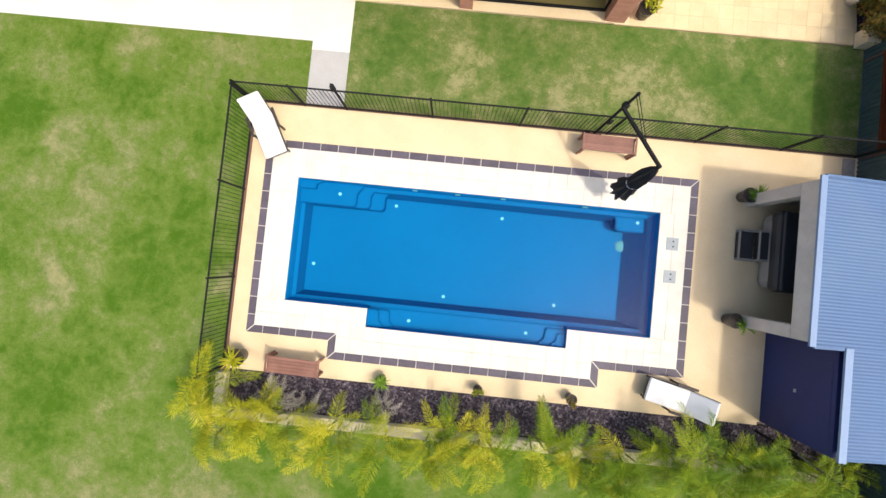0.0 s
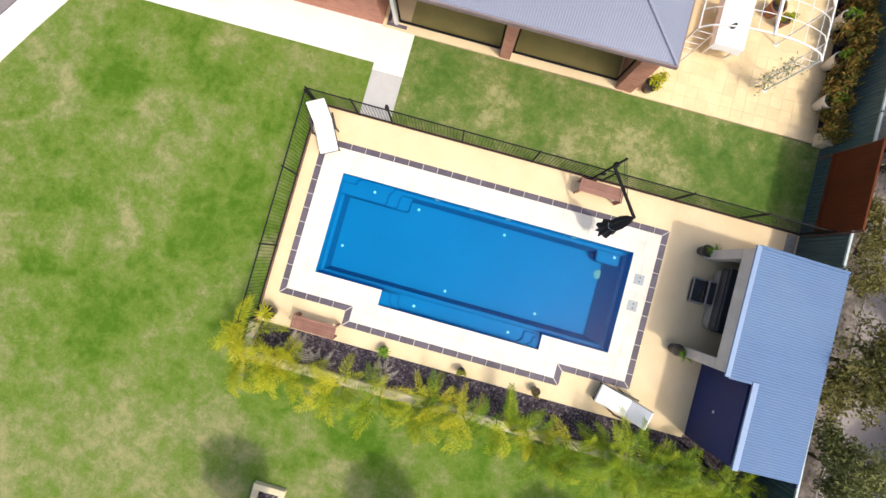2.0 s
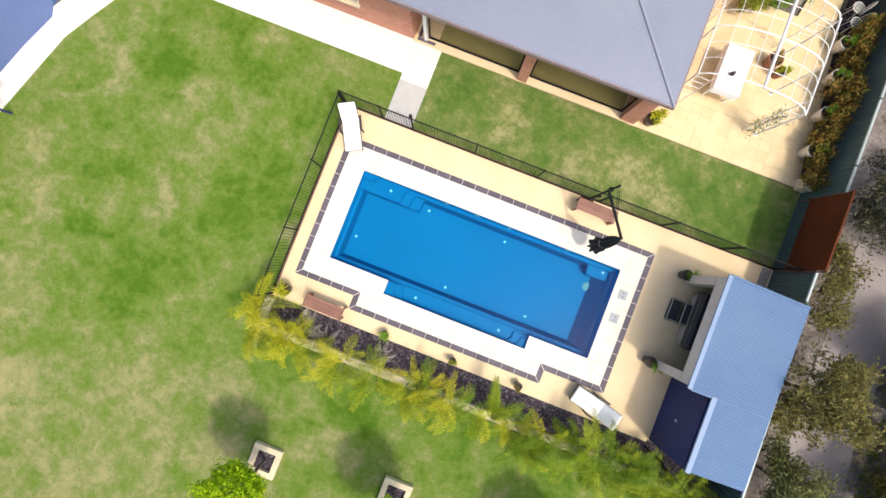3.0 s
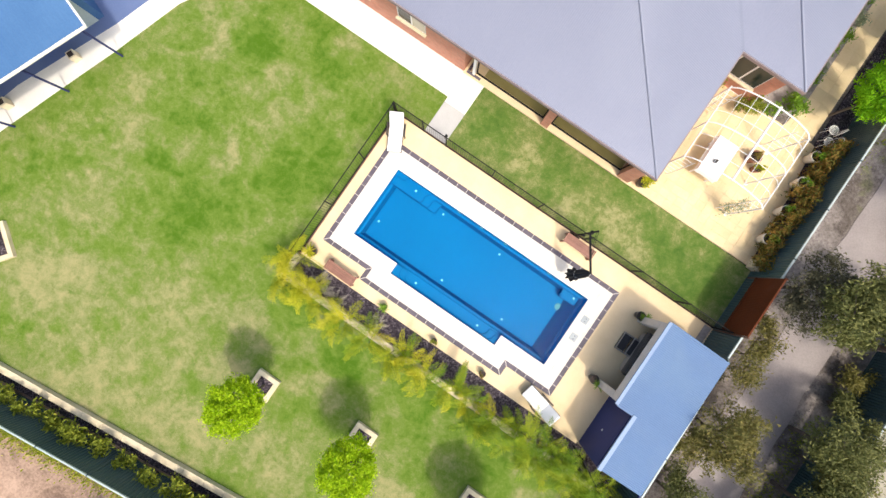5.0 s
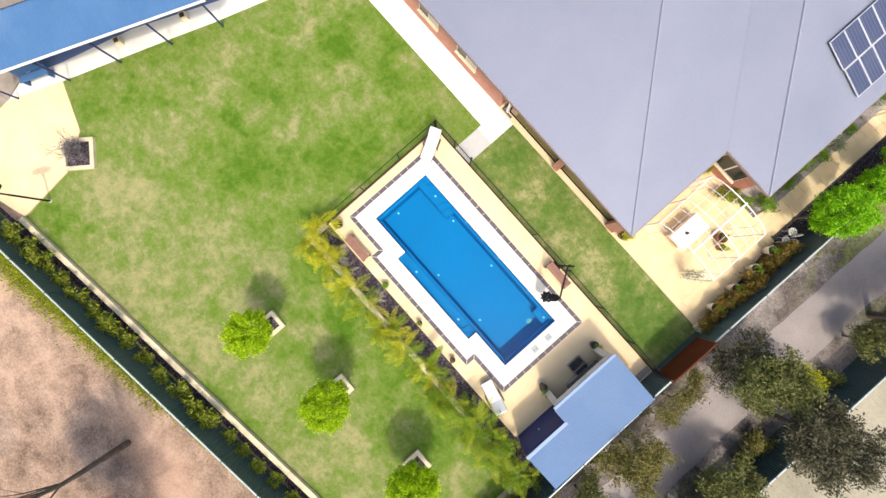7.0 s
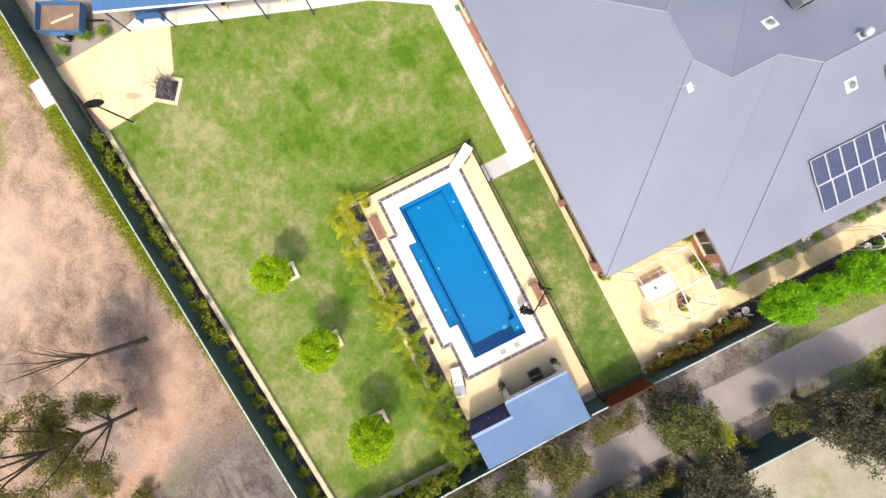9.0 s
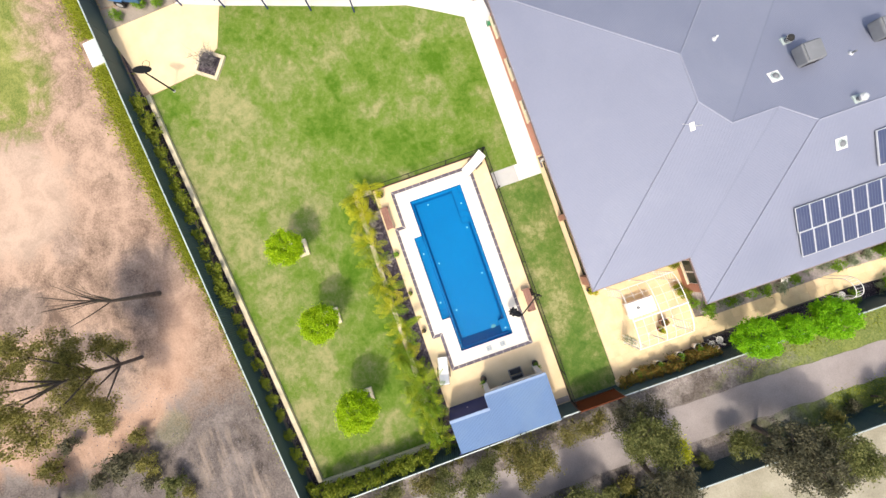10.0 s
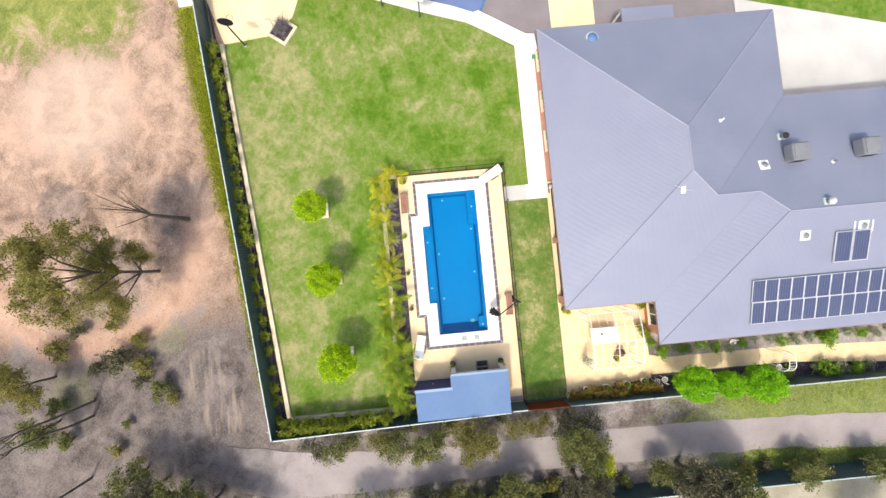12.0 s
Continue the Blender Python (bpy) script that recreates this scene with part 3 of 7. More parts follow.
def rod(bm, p0, p1, r0, r1=None, seg=8):
    p0, p1 = Vector(p0), Vector(p1)
    d = p1 - p0
    q = d.to_track_quat("Z", "Y").to_matrix().to_4x4()
    bmesh.ops.create_cone(bm, cap_ends=True, segments=seg, radius1=r0, radius2=r0 if r1 is None else r1, depth=d.length, matrix=Matrix.Translation((p0 + p1) / 2) @ q)
    return bm


def beam(bm, p0, p1, w, h):
    """A square bar from p0 to p1, w wide and h high."""
    p0, p1 = Vector(p0), Vector(p1)
    d = p1 - p0
    x = d.normalized()
    y = Vector((0, 0, 1)).cross(x)
    y = y.normalized() if y.length > 1e-4 else Vector((0, 1, 0))
    z = x.cross(y)
    m = Matrix((x, y, z)).transposed().to_4x4()
    bmesh.ops.create_cube(bm, size=1, matrix=Matrix.Translation((p0 + p1) / 2) @ m @ Matrix.Diagonal((d.length, w, h, 1)))
    return bm


def prism(bm, pts, z0, z1):
    lo = [bm.verts.new((x, y, z0)) for x, y in pts]
    hi = [bm.verts.new((x, y, z1)) for x, y in pts]
    bm.faces.new(hi)
    bm.faces.new(lo[::-1])
    n = len(pts)
    for i in range(n):
        bm.faces.new((lo[i], lo[(i + 1) % n], hi[(i + 1) % n], hi[i]))
    bmesh.ops.recalc_face_normals(bm, faces=bm.faces)
    return bm


def lathe(bm, profile, seg=20, c=(0, 0)):
    rings = [[bm.verts.new((c[0] + r * math.cos(2 * math.pi * k / seg), c[1] + r * math.sin(2 * math.pi * k / seg), z)) for k in range(seg)] for r, z in profile]
    for a, b in zip(rings, rings[1:]):
        for k in range(seg):
            bm.faces.new((a[k], a[(k + 1) % seg], b[(k + 1) % seg], b[k]))
    return bm


def tube(bm, pts, r, seg=6):
    """One swept round bar through the points."""
    pts = [Vector(p) for p in pts]
    rings = []
    for i, p in enumerate(pts):
        d = (pts[min(i + 1, len(pts) - 1)] - pts[max(i - 1, 0)]).normalized()
        u = d.orthogonal().normalized() if abs(d.y) > 0.9 else d.cross(Vector((0, 1, 0))).normalized()
        v = d.cross(u)
        rings.append([bm.verts.new(p + (u * math.cos(6.2832 * k / seg) + v * math.sin(6.2832 * k / seg)) * r) for k in range(seg)])
    for x, y in zip(rings, rings[1:]):
        for k in range(seg):
            bm.faces.new((x[k], x[(k + 1) % seg], y[(k + 1) % seg], y[k]))
    bm.faces.new(rings[0][::-1])
    bm.faces.new(rings[-1])
    return bm


def leaves(name, centres, spread, n, size, material, rng, flat=0.5, long=1.6):
    """A crown: n small leaves scattered round the given clump centres."""
    verts, faces = [], []
    for i in range(n):
        c = Vector(centres[rng.randrange(len(centres))])
        p = c + Vector((rng.gauss(0, spread), rng.gauss(0, spread), rng.gauss(0, spread * 0.7)))
        nrm = Vector((rng.gauss(0, 1), rng.gauss(0, 1), abs(rng.gauss(0, 1)) + flat)).normalized()
        u = nrm.orthogonal().normalized()
        u.rotate(Matrix.Rotation(rng.random() * 6.28, 3, nrm))
        v = nrm.cross(u)
        s = size * rng.uniform(0.6, 1.35)
        k = len(verts)
        verts += [p - u * s * long, p - v * s * 0.55 + nrm * s * 0.15, p + u * s * long, p + v * s * 0.55 + nrm * s * 0.15]
        faces.append((k, k + 1, k + 2, k + 3))
    return raw_mesh(name, verts, faces, material)


def limb(bm, rng, p, d, length, r, depth, tips, bend=0.25):
    """A tapered limb that forks; its ends go into tips."""
    steps = 3
    for s in range(steps):
        q = p + d * (length / steps)
        rod(bm, p, q, r, r * 0.82, seg=6)
        p, r = q, r * 0.82
        d = (d + Vector((rng.gauss(0, bend), rng.gauss(0, bend), rng.gauss(0, bend * 0.5))) * 0.5).normalized()
        if depth <= 1:
            tips.append(tuple(p))
    if depth == 0:
        return
    for k in range(rng.choice((3, 4))):
        dd = (d + Vector((rng.gauss(0, 0.8), rng.gauss(0, 0.8), rng.gauss(0.1, 0.3)))).normalized()
        limb(bm, rng, p, dd, length * rng.uniform(0.6, 0.85), r * 0.75, depth - 1, tips, bend)


def tree(name, label, x, y, height, seed, leafmat, n, size, spread=0.45, lean=(0, 0), group="", trunk=0.14, depth=3, first=0.38, bend=0.25):
    rng = random.Random(seed)
    t = thing(name, label, "tree", pose(x, y, 0), group)
    bm, tips = bmesh.new(), []
    limb(bm, rng, Vector((0, 0, -0.05)), Vector((lean[0], lean[1], 1)).normalized(), height * first, trunk, depth, tips, bend)
    part("trunk", bm, M["bark"], t)
    if n:
        # leaves hang in tight clumps round the twigs, with gaps between
        clumps = []
        for tip in tips:
            for k in range(2):
                clumps.append(tuple(c + rng.gauss(0, spread * 0.75) for c in tip))
        part("crown", leaves("crown", clumps, spread * 0.36, int(n * 4.2), size * 0.46, leafmat, rng), None, t)
    return t


def crown_tree(name, label, x, y, blobs, seed, leafmat, size=0.05, dense=1.0, group="", trunk=0.12):
    """A tree whose crown is made of uneven masses of leaf clumps; blobs gives each mass's middle, from the foot, and radius."""
    rng = random.Random(seed)
    t = thing(name, label, "tree", pose(x, y, 0), group)
    bm, clumps = bmesh.new(), []
    low = min(b[2] - b[3] for b in blobs)
    mid = Vector((sum(b[0] for b in blobs), sum(b[1] for b in blobs), 0)) / len(blobs)
    top = max(b[2] for b in blobs) * 0.62
    axis = [Vector((mid.x * 0.35 * u + rng.uniform(-0.05, 0.05), mid.y * 0.35 * u + rng.uniform(-0.05, 0.05), -0.1 + top * u)) for u in (0, 0.33, 0.66, 1)]
    for u, (p, q) in enumerate(zip(axis, axis[1:])):
        rod(bm, p, q, trunk * (1 - 0.14 * u), trunk * (0.86 - 0.14 * u), seg=7)
    total = 0
    for bx_, by, bz, br in blobs:
        c = Vector((bx_, by, bz))
        fork = min(axis[1:], key=lambda p: abs(p.z - bz * 0.58))
        elbow = fork.lerp(c, 0.5) + Vector((rng.uniform(-0.15, 0.15), rng.uniform(-0.15, 0.15), 0.1 * br))
        rod(bm, fork, elbow, trunk * 0.55, trunk * 0.38, seg=6)
        rod(bm, elbow, c, trunk * 0.38, trunk * 0.2, seg=6)
        br *= 1.22
        n = int(24 * br * br * dense) + 6
        for i in range(n):
            d = Vector((rng.gauss(0, 1), rng.gauss(0, 1), rng.gauss(0.25, 0.8))).normalized()
            p = c + d * br * (rng.random() ** 0.4) * rng.uniform(0.8, 1.12)
            p.z = bz + (p.z - bz) * 0.72
            clumps.append(tuple(p))
            if i % 3 == 0:
                rod(bm, c, p, trunk * 0.16, 0.005, seg=4)
        total += n
    part("trunk", bm, M["bark"], t)
    # most leaves sit in tight clumps, some stray between them
    part("crown", leaves("crown", clumps, 0.17, total * 105, size, leafmat, rng, flat=0.2, long=1.5), None, t)
    return t


def shrub_mesh(seed, r, h, n, size, mat, clumps=14):
    rng = random.Random(seed)
    cs = []
    for i in range(clumps):
        a, q = rng.random() * 6.28, r * math.sqrt(rng.random()) * 0.85
        cs.append((q * math.cos(a), q * math.sin(a), h * rng.uniform(0.35, 0.95) * (1 - 0.35 * (q / r) ** 2)))
    return leaves("foliage", cs, r * 0.22, n, size, mat, rng)


def stems_mesh(seed, r, h, n=6):
    rng = random.Random(seed)
    bm = bmesh.new()
    for i in range(n):
        a = rng.random() * 6.28
        rod(bm, (0, 0, -0.03), (r * 0.6 * math.cos(a), r * 0.6 * math.sin(a), h * 0.7), 0.018, 0.006, seg=5)
    return mesh_of("stems", bm, M["bark"])


def corrugated(name, p0, along, up, n_cols, top, material, pitch=0.076, amp=0.0045, per=4, low=None):
    """A sheet of corrugated steel. Ribs run along 'up' from the edge that starts at p0 and goes along 'along'; top(s) gives where they end, low(s) where they begin."""
    p0, along, up = Vector(p0), Vector(along).normalized(), Vector(up)
    nrm = along.cross(up).normalized()
    if nrm.z < 0:
        nrm = -nrm
    verts, faces = [], []
    step = pitch / per
    cols = int(round(n_cols / step))
    for i in range(cols + 1):
        s = n_cols * i / cols
        o = nrm * (amp * math.sin(2 * math.pi * s / pitch))
        a = p0 + along * s + o
        start = low(s) if low else 0.0
        verts += [a + up * start, a + up * max(top(s), start + 0.002)]
    for i in range(cols):
        faces.append((2 * i, 2 * i + 2, 2 * i + 3, 2 * i + 1))
    return raw_mesh(name, verts, faces, material, True)


# ---- ground ----
bm = bmesh.new()
xs, ys = (-2500, -5.1, 5.1, 2500), (-2500, -2.35, 1.85, 2500)
for i in range(3):
    for j in range(3):
        if (i, j) != (1, 1):
            bm.faces.new([bm.verts.new((x, y, -0.08)) for x, y in ((xs[i], ys[j]), (xs[i + 1], ys[j]), (xs[i + 1], ys[j + 1]), (xs[i], ys[j + 1]))])
bmesh.ops.remove_doubles(bm, verts=bm.verts, dist=0.001)
setting("ground", bm, M["dirt"], "bare pinkish earth with leaf litter and weeds", "ground")
bm = bmesh.new()
prism(bm, [(-17.05, -15.2), (9.65, -12.45), (9.65, -4.95), (-6.35, -4.95), (-6.45, 3.75), (-5.03, 3.75), (-5.03, 5.6), (-15.2, 5.6), (-16.5, 3.5), (-17.2, 2.3), (-18.3, -1.05), (-19.35, -3.9), (-21.25, -9.2), (-18.6, -10.2), (-17.4, -12.1)], -0.078, -0.02)
setting("lawn_main", bm, M["lawn"], "mown green lawn with dry yellow patches", "lawn")
bm = prism(bmesh.new(), [(-3.97, 3.75), (10.15, 3.75), (10.15, 6.8), (3.6, 6.82), (-3.97, 6.85)], -0.078, -0.02)
setting("lawn_strip", bm, M["lawn_strip"], "narrow mown lawn between pool fence and house", "lawn")
# paving
bm = bmesh.new()
for a in ((-6.4, 10.2, 2.7, 3.72), (-6.4, -5.97, -2.66, 2.7), (5.97, 10.2, -2.66, 2.7), (-6.4, -3.68, -3.17, -2.66), (3.7, 10.2, -3.17, -2.66), (-6.4, 8.0, -3.695, -3.17), (8.0, 10.2, -3.6, -3.17)):
    box(bm, *a, -0.075, 0.0)
setting("pool_deck", bm, M["cream"], "smooth cream concrete deck round the pool", "paving")
bm = bmesh.new()
prism(bm, [(-5.03, 5.35), (-3.97, 5.35), (-3.97, 6.95), (-14.3, 6.98), (-14.3, 7.3), (-15.95, 7.1), (-16.0, 6.5), (-18.0, 3.25), (-19.9, -0.6), (-23.4, -8.5), (-22.35, -11.95), (-21.25, -9.2), (-19.35, -3.9), (-18.3, -1.05), (-17.2, 2.3), (-16.5, 3.5), (-15.2, 5.6), (-5.03, 5.6)], -0.074, 0.005)
setting("path", bm, M["concrete"], "pale concrete path and shed apron", "path")
bm = bx(-5.03, -3.97, 3.73, 5.345, -0.074, 0.0)
setting("path_gate", bm, M["concrete_grey"], "grey concrete slab leading to the pool gate", "path")
bm = prism(bmesh.new(), [(-22.05, -16.75), (-17.1, -15.2), (-17.42, -12.1), (-18.62, -10.2), (-21.27, -9.2), (-22.37, -11.95)], -0.074, 0.0)
setting("court", bm, M["cream"], "cream concrete half court", "paving")
bm = bx(-5.1, 3.3, 6.86, 10.0, -0.07, 0.012)
setting("verandah_floor", bm, M["cream"], "cream paved verandah floor", "floor")
setting("verandah_mat", bx(-4.2, 3.0, 7.24, 9.95, 0.0125, 0.022), M["olive_mat"], "olive outdoor matting on the verandah", "matting")
# driveways north and west of the house
bm = prism(bmesh.new(), [(-14.3, 7.35), (-15.97, 7.15), (-16.05, 6.55), (-18.05, 3.3), (-19.9, -0.5), (-40, -0.5), (-40, 21.9), (-14.3, 21.9)], -0.076, -0.012)
setting("driveway", bm, M["asphalt"], "worn grey asphalt driveway beside the house", "road")
# up to the roof's shadow line the blue paints shade; beyond, it is floor
setting("shed_floor", prism(bmesh.new(), [(-22.6, -10.2), (-22.02, -8.55), (-20.95, -4.7), (-19.44, -1.15), (-18.95, 0.0), (-18.45, 1.5), (-17.9, 2.85), (-18.05, 3.35), (-21.6, 5.0), (-26.5, -8.6)], -0.072, 0.010), M["blue_floor"], "blue painted concrete floor beside the shed, with the verandah's shade coloured in", "floor")
setting("shed_kerb", beam(bmesh.new(), (-18.0, 3.42, 0.02), (-21.6, 5.08, 0.02), 0.16, 0.12), M["blue_shed"], "blue painted kerb at the shed floor's end", "kerb")
bm = bx(-20, -14.35, 8.4, 11.6, -0.011, 0.0)
setting("driveway_strip", bm, M["cream"], "cream paved strip across the driveway", "paving")
bm = prism(bmesh.new(), [(-17.3, 21.95), (-8.5, 21.95), (-8.5, 45), (-12.6, 45), (-14.5, 33)], -0.076, 0.0)
setting("driveway_north", bm, M["concrete_drive"], "wide pale concrete drive beside the house", "road")
bm = prism(bmesh.new(), [(-17.35, 21.95), (-14.55, 33), (-12.65, 45), (-12.65, 60), (-60, 60), (-60, 21.95)], -0.076, -0.02)
setting("lawn_front", bm, M["lawn_front"], "bright green front lawn", "lawn")
# trail east of the block, with gravel verges; its sides wander a little
def wander(pts, step, amount, seed):
    rng = random.Random(seed)
    out = []
    for (ax, ay), (bx_, by) in zip(pts, pts[1:]):
        n = max(1, int(math.hypot(bx_ - ax, by - ay) / step))
        for i in range(n):
            u = i / n
            out.append((ax + (bx_ - ax) * u + rng.uniform(-amount, amount), ay + (by - ay) * u + rng.uniform(-amount, amount) * 0.4))
    return out + [pts[-1]]


TRAIL = (wander([(11.3, -17.2), (12.3, -11.0), (12.7, -5.0), (12.75, -1.6), (12.66, 10.4), (12.72, 14.4), (12.95, 22.4), (13.4, 30), (14.5, 60)], 0.7, 0.07, 3)
         + wander([(17.0, 60), (15.9, 30), (15.15, 22.2), (15.02, 14.5), (14.92, 5.0), (15.1, -1.8), (15.3, -8.9), (15.2, -13.5), (14.4, -16.6), (12.6, -18.6), (11.3, -17.4)], 0.7, 0.09, 4))
bm = prism(bmesh.new(), TRAIL, -0.078, -0.045)
setting("road", bm, M["trail"], "grey asphalt trail behind the fence", "road")
bm = prism(bmesh.new(), [(10.55, -14.4), (13.0, -11.0), (13.2, -1.6), (13.2, 10.4), (13.4, 22.4), (13.8, 30), (14.9, 60), (10.3, 60), (10.3, 3), (10.6, -12)], -0.079, -0.06)
setting("verge_west", bm, M["verge"], "gravel and leaf litter verge with rough grass", "verge")
bm = prism(bmesh.new(), [(14.8, -15.5), (14.8, -8.9), (14.6, -1.8), (14.4, 10.2), (14.6, 22.2), (15.4, 30), (16.0, 60), (16.55, 60), (16.55, 29), (16.55, 2), (17.2, -3), (17.2, -18)], -0.079, -0.062)
setting("verge_east", bm, M["verge"], "gravel and leaf litter verge with rough grass", "verge")

setting("yard_east", bx(16.66, 60, -5, 80, -0.079, -0.05), M["sand"], "pale sandy yard with grass beyond the far fence", "ground")

# ---- fences ----
def steel_fence(name, label, a, b, height=1.7, panel=2.35):
    a, b = Vector((*a, 0)), Vector((*b, 0))
    d = b - a
    n = max(1, round(d.length / panel))
    w = d.length / n
    ang = math.degrees(math.atan2(d.y, d.x))
    f = thing(name, label, "fence", pose(a.x, a.y, -0.06, 0, 0, ang), kind="structure")
    verts, faces = [], []
    k = int(w / 0.12)
    for i in range(k * 2 + 1):
        x = w * i / (2 * k)
        yy = 0.018 if i % 2 else -0.018
        verts += [(x, yy, 0.03), (x, yy, height - 0.02)]
    for i in range(2 * k):
        faces.append((2 * i, 2 * i + 2, 2 * i + 3, 2 * i + 1))
    sheet = raw_mesh("panel", verts, faces, M["fence_green"])
    post = mesh_of("post", bx(-0.03, 0.03, -0.035, 0.035, 0, height + 0.03), M["fence_green"])
    rail = mesh_of("rail", bx(0.03, w - 0.03, -0.032, 0.032, height - 0.03, height + 0.02), M["fence_cap"])
    low = mesh_of("bottom_rail", bx(0.03, w - 0.03, -0.03, 0.03, 0.0, 0.05), M["fence_green"])
    for i in range(n):
        for nm, me in (("panel", sheet), ("post", post), ("rail", rail), ("bottom_rail", low)):
            part(nm, me, None, f, m=pose(i * w, 0, 0))
    part("post", post, None, f, m=pose(d.length, 0, 0))
    return f


steel_fence("fence_south", "slate-green corrugated steel boundary fence with pale cap", (10.55, -13.24), (-33.0, -17.70))
steel_fence("fence_east", "slate-green corrugated steel boundary fence with pale cap", (10.55, -13.16), (10.22, 2.6))
steel_fence("fence_east_north", "slate-green corrugated steel boundary fence with pale cap", (10.15, 2.68), (10.35, 52))
steel_fence("fence_far", "slate-green corrugated steel fence across the trail", (16.58, -5.0), (16.58, 46.5))

# ---- pool ----
pool = thing("pool", "rectangular blue fibreglass pool with side bench and corner steps", "pool", pose(0, 0, 0))
PX0, PX1, PY0, PY1, LX0, LX1, LY0 = -5.0, 5.0, -1.69, 1.72, -2.70, 2.77, -2.20
def floor_z(x):
    return -0.62 - 0.22 * min(1, max(0, (x + 2.5) / 6.5))
RIMS = ((0.0, -0.01), (0.05, -0.31), (0.15, -0.34), (0.27, None))
# wide east riser: its dark blue stands in for the end wall's shade
DEEP_END = 0.60
cols = sorted([PX0 + (PX1 - PX0) * i / 20 for i in range(1, 20)] + [LX0, LX1])
bm = bmesh.new()
span = [PX0 + 0.27] + cols[:-1] + [PX1 - DEEP_END]
fl = [[bm.verts.new((x, y, floor_z(x))) for x in span] for y in (PY0 + 0.27, PY1 - 0.27)]
for i in range(len(span) - 1):
    bm.faces.new((fl[0][i], fl[0][i + 1], fl[1][i + 1], fl[1][i]))
part("pool_floor", bm, M["pool_blue"], pool)


def rim_point(side, u, k):
    """A point of the shell's k-th rim on one side, mitred at the corners."""
    d, z = RIMS[k]
    east = DEEP_END if z is None else d
    if side in "ns":
        x = min(max(u, PX0 + d), PX1 - east)
        y = PY1 - d if side == "n" else PY0 + d
    else:
        x = PX0 + d if side == "w" else PX1 - east
        y = min(max(u, PY0 + d), PY1 - d)
    return (x, y, floor_z(x) if z is None else z)


for side in "nswe":
    us = [PX0] + cols + [PX1] if side in "ns" else [PY0, 0.0, PY1]
    for k, (nm, mat) in enumerate((("pool_wall", "pool_blue"), ("safety_ledge", "pool_blue"), ("ledge_riser", "pool_line_shade"))):
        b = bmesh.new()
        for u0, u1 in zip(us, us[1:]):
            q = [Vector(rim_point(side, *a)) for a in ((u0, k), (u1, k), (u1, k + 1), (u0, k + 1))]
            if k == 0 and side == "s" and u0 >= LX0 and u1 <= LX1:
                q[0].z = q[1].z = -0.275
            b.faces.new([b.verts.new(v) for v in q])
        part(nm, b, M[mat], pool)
part("bench_seat", bx(LX0, LX1, LY0, PY0 + 0.004, -0.6, -0.27, bev=0.003), M["pool_blue"], pool, "shallow side bench")
b = bmesh.new()
for (p, q) in (((LX0, PY0), (LX0, LY0)), ((LX0, LY0), (LX1, LY0)), ((LX1, LY0), (LX1, PY0))):
    b.faces.new([b.verts.new((*p, -0.01)), b.verts.new((*q, -0.01)), b.verts.new((*q, -0.34)), b.verts.new((*p, -0.34))])
part("bench_wall", b, M["pool_blue"], pool)


# steps: the entry in the north-west corner, a seat in the north-east and treads at both ends of the bench, with curving fronts
def curved(x0, xe, y1, y0, flip=1):
    """Outline of a tread from x0 to an S-shaped end near xe, between the wall at y1 and its front at y0."""
    h = y1 - y0
    bends = ((0.0, 0.17), (0.12, 0.145), (0.25, 0.075), (0.40, 0.012), (0.60, 0.0), (0.78, 0.012), (0.90, -0.005), (0.97, -0.04), (1.0, -0.10))
    return [(x0, y1)] + [(xe + w * flip, y1 - u * h) for u, w in bends] + [(x0, y0)]


for x0, xe, y1, y0, z, fl in ((-4.98, -4.54, 1.70, 1.48, -0.14, 1), (-4.98, -3.40, 1.70, 1.09, -0.22, 1), (-4.98, -3.02, 1.70, 1.08, -0.31, 1), (-4.98, -2.63, 1.70, 1.07, -0.40, 1),
                              (4.98, 4.02, 1.70, 1.18, -0.41, -1), (LX0, -2.42, LY0, -1.73, -0.14, 1), (LX0, -2.13, LY0, -1.73, -0.20, 1), (LX1, 2.56, LY0, -1.86, -0.14, -1), (LX1, 2.25, LY0, -1.76, -0.20, -1)):
    out = 0.022 if y1 > y0 else -0.022
    part("step", prism(bmesh.new(), curved(x0, xe, y1, y0, fl), -0.7, z), M["pool_blue"], pool)
    part("tread_edge", prism(bmesh.new(), curved(x0, xe + 0.025 * fl, y1, y0 - out, fl), -0.69, z - 0.025), M["pool_line_shade"], pool)
part("drain_cover", lathe(bmesh.new(), [(0.0, floor_z(4.37) + 0.035), (0.10, floor_z(4.37) + 0.035), (0.16, floor_z(4.37) + 0.015), (0.165, floor_z(4.37))], 20, (4.37, 0.77)), M["lid"], pool, "pale round drain cover")
for x, y, z in ((-3.86, 1.40, -0.22), (-2.30, 1.27, None), (0.82, 1.22, None), (4.60, 1.44, -0.41), (-4.53, -0.64, None), (-0.67, -1.22, None), (2.57, -1.15, None), (-1.56, -1.95, -0.27), (1.72, -1.95, -0.27)):
    z = floor_z(x) if z is None else z
    part("floor_jet", lathe(bmesh.new(), [(0.0, z + 0.02), (0.045, z + 0.02), (0.05, z)], 12, (x, y)), M["white_paint"], pool)
for x in (-1.75, -0.55, 0.72, 3.0):
    part("return_jet", bx(x - 0.07, x + 0.07, 1.67, 1.716, -0.17, -0.11), M["lid"], pool)
water = bmesh.new()
for a in ((PX0, PX1, PY0, PY1), (LX0, LX1, LY0, PY0)):
    water.faces.new([water.verts.new((x, y, -0.10)) for x, y in ((a[0], a[2]), (a[1], a[2]), (a[1], a[3]), (a[0], a[3]))])
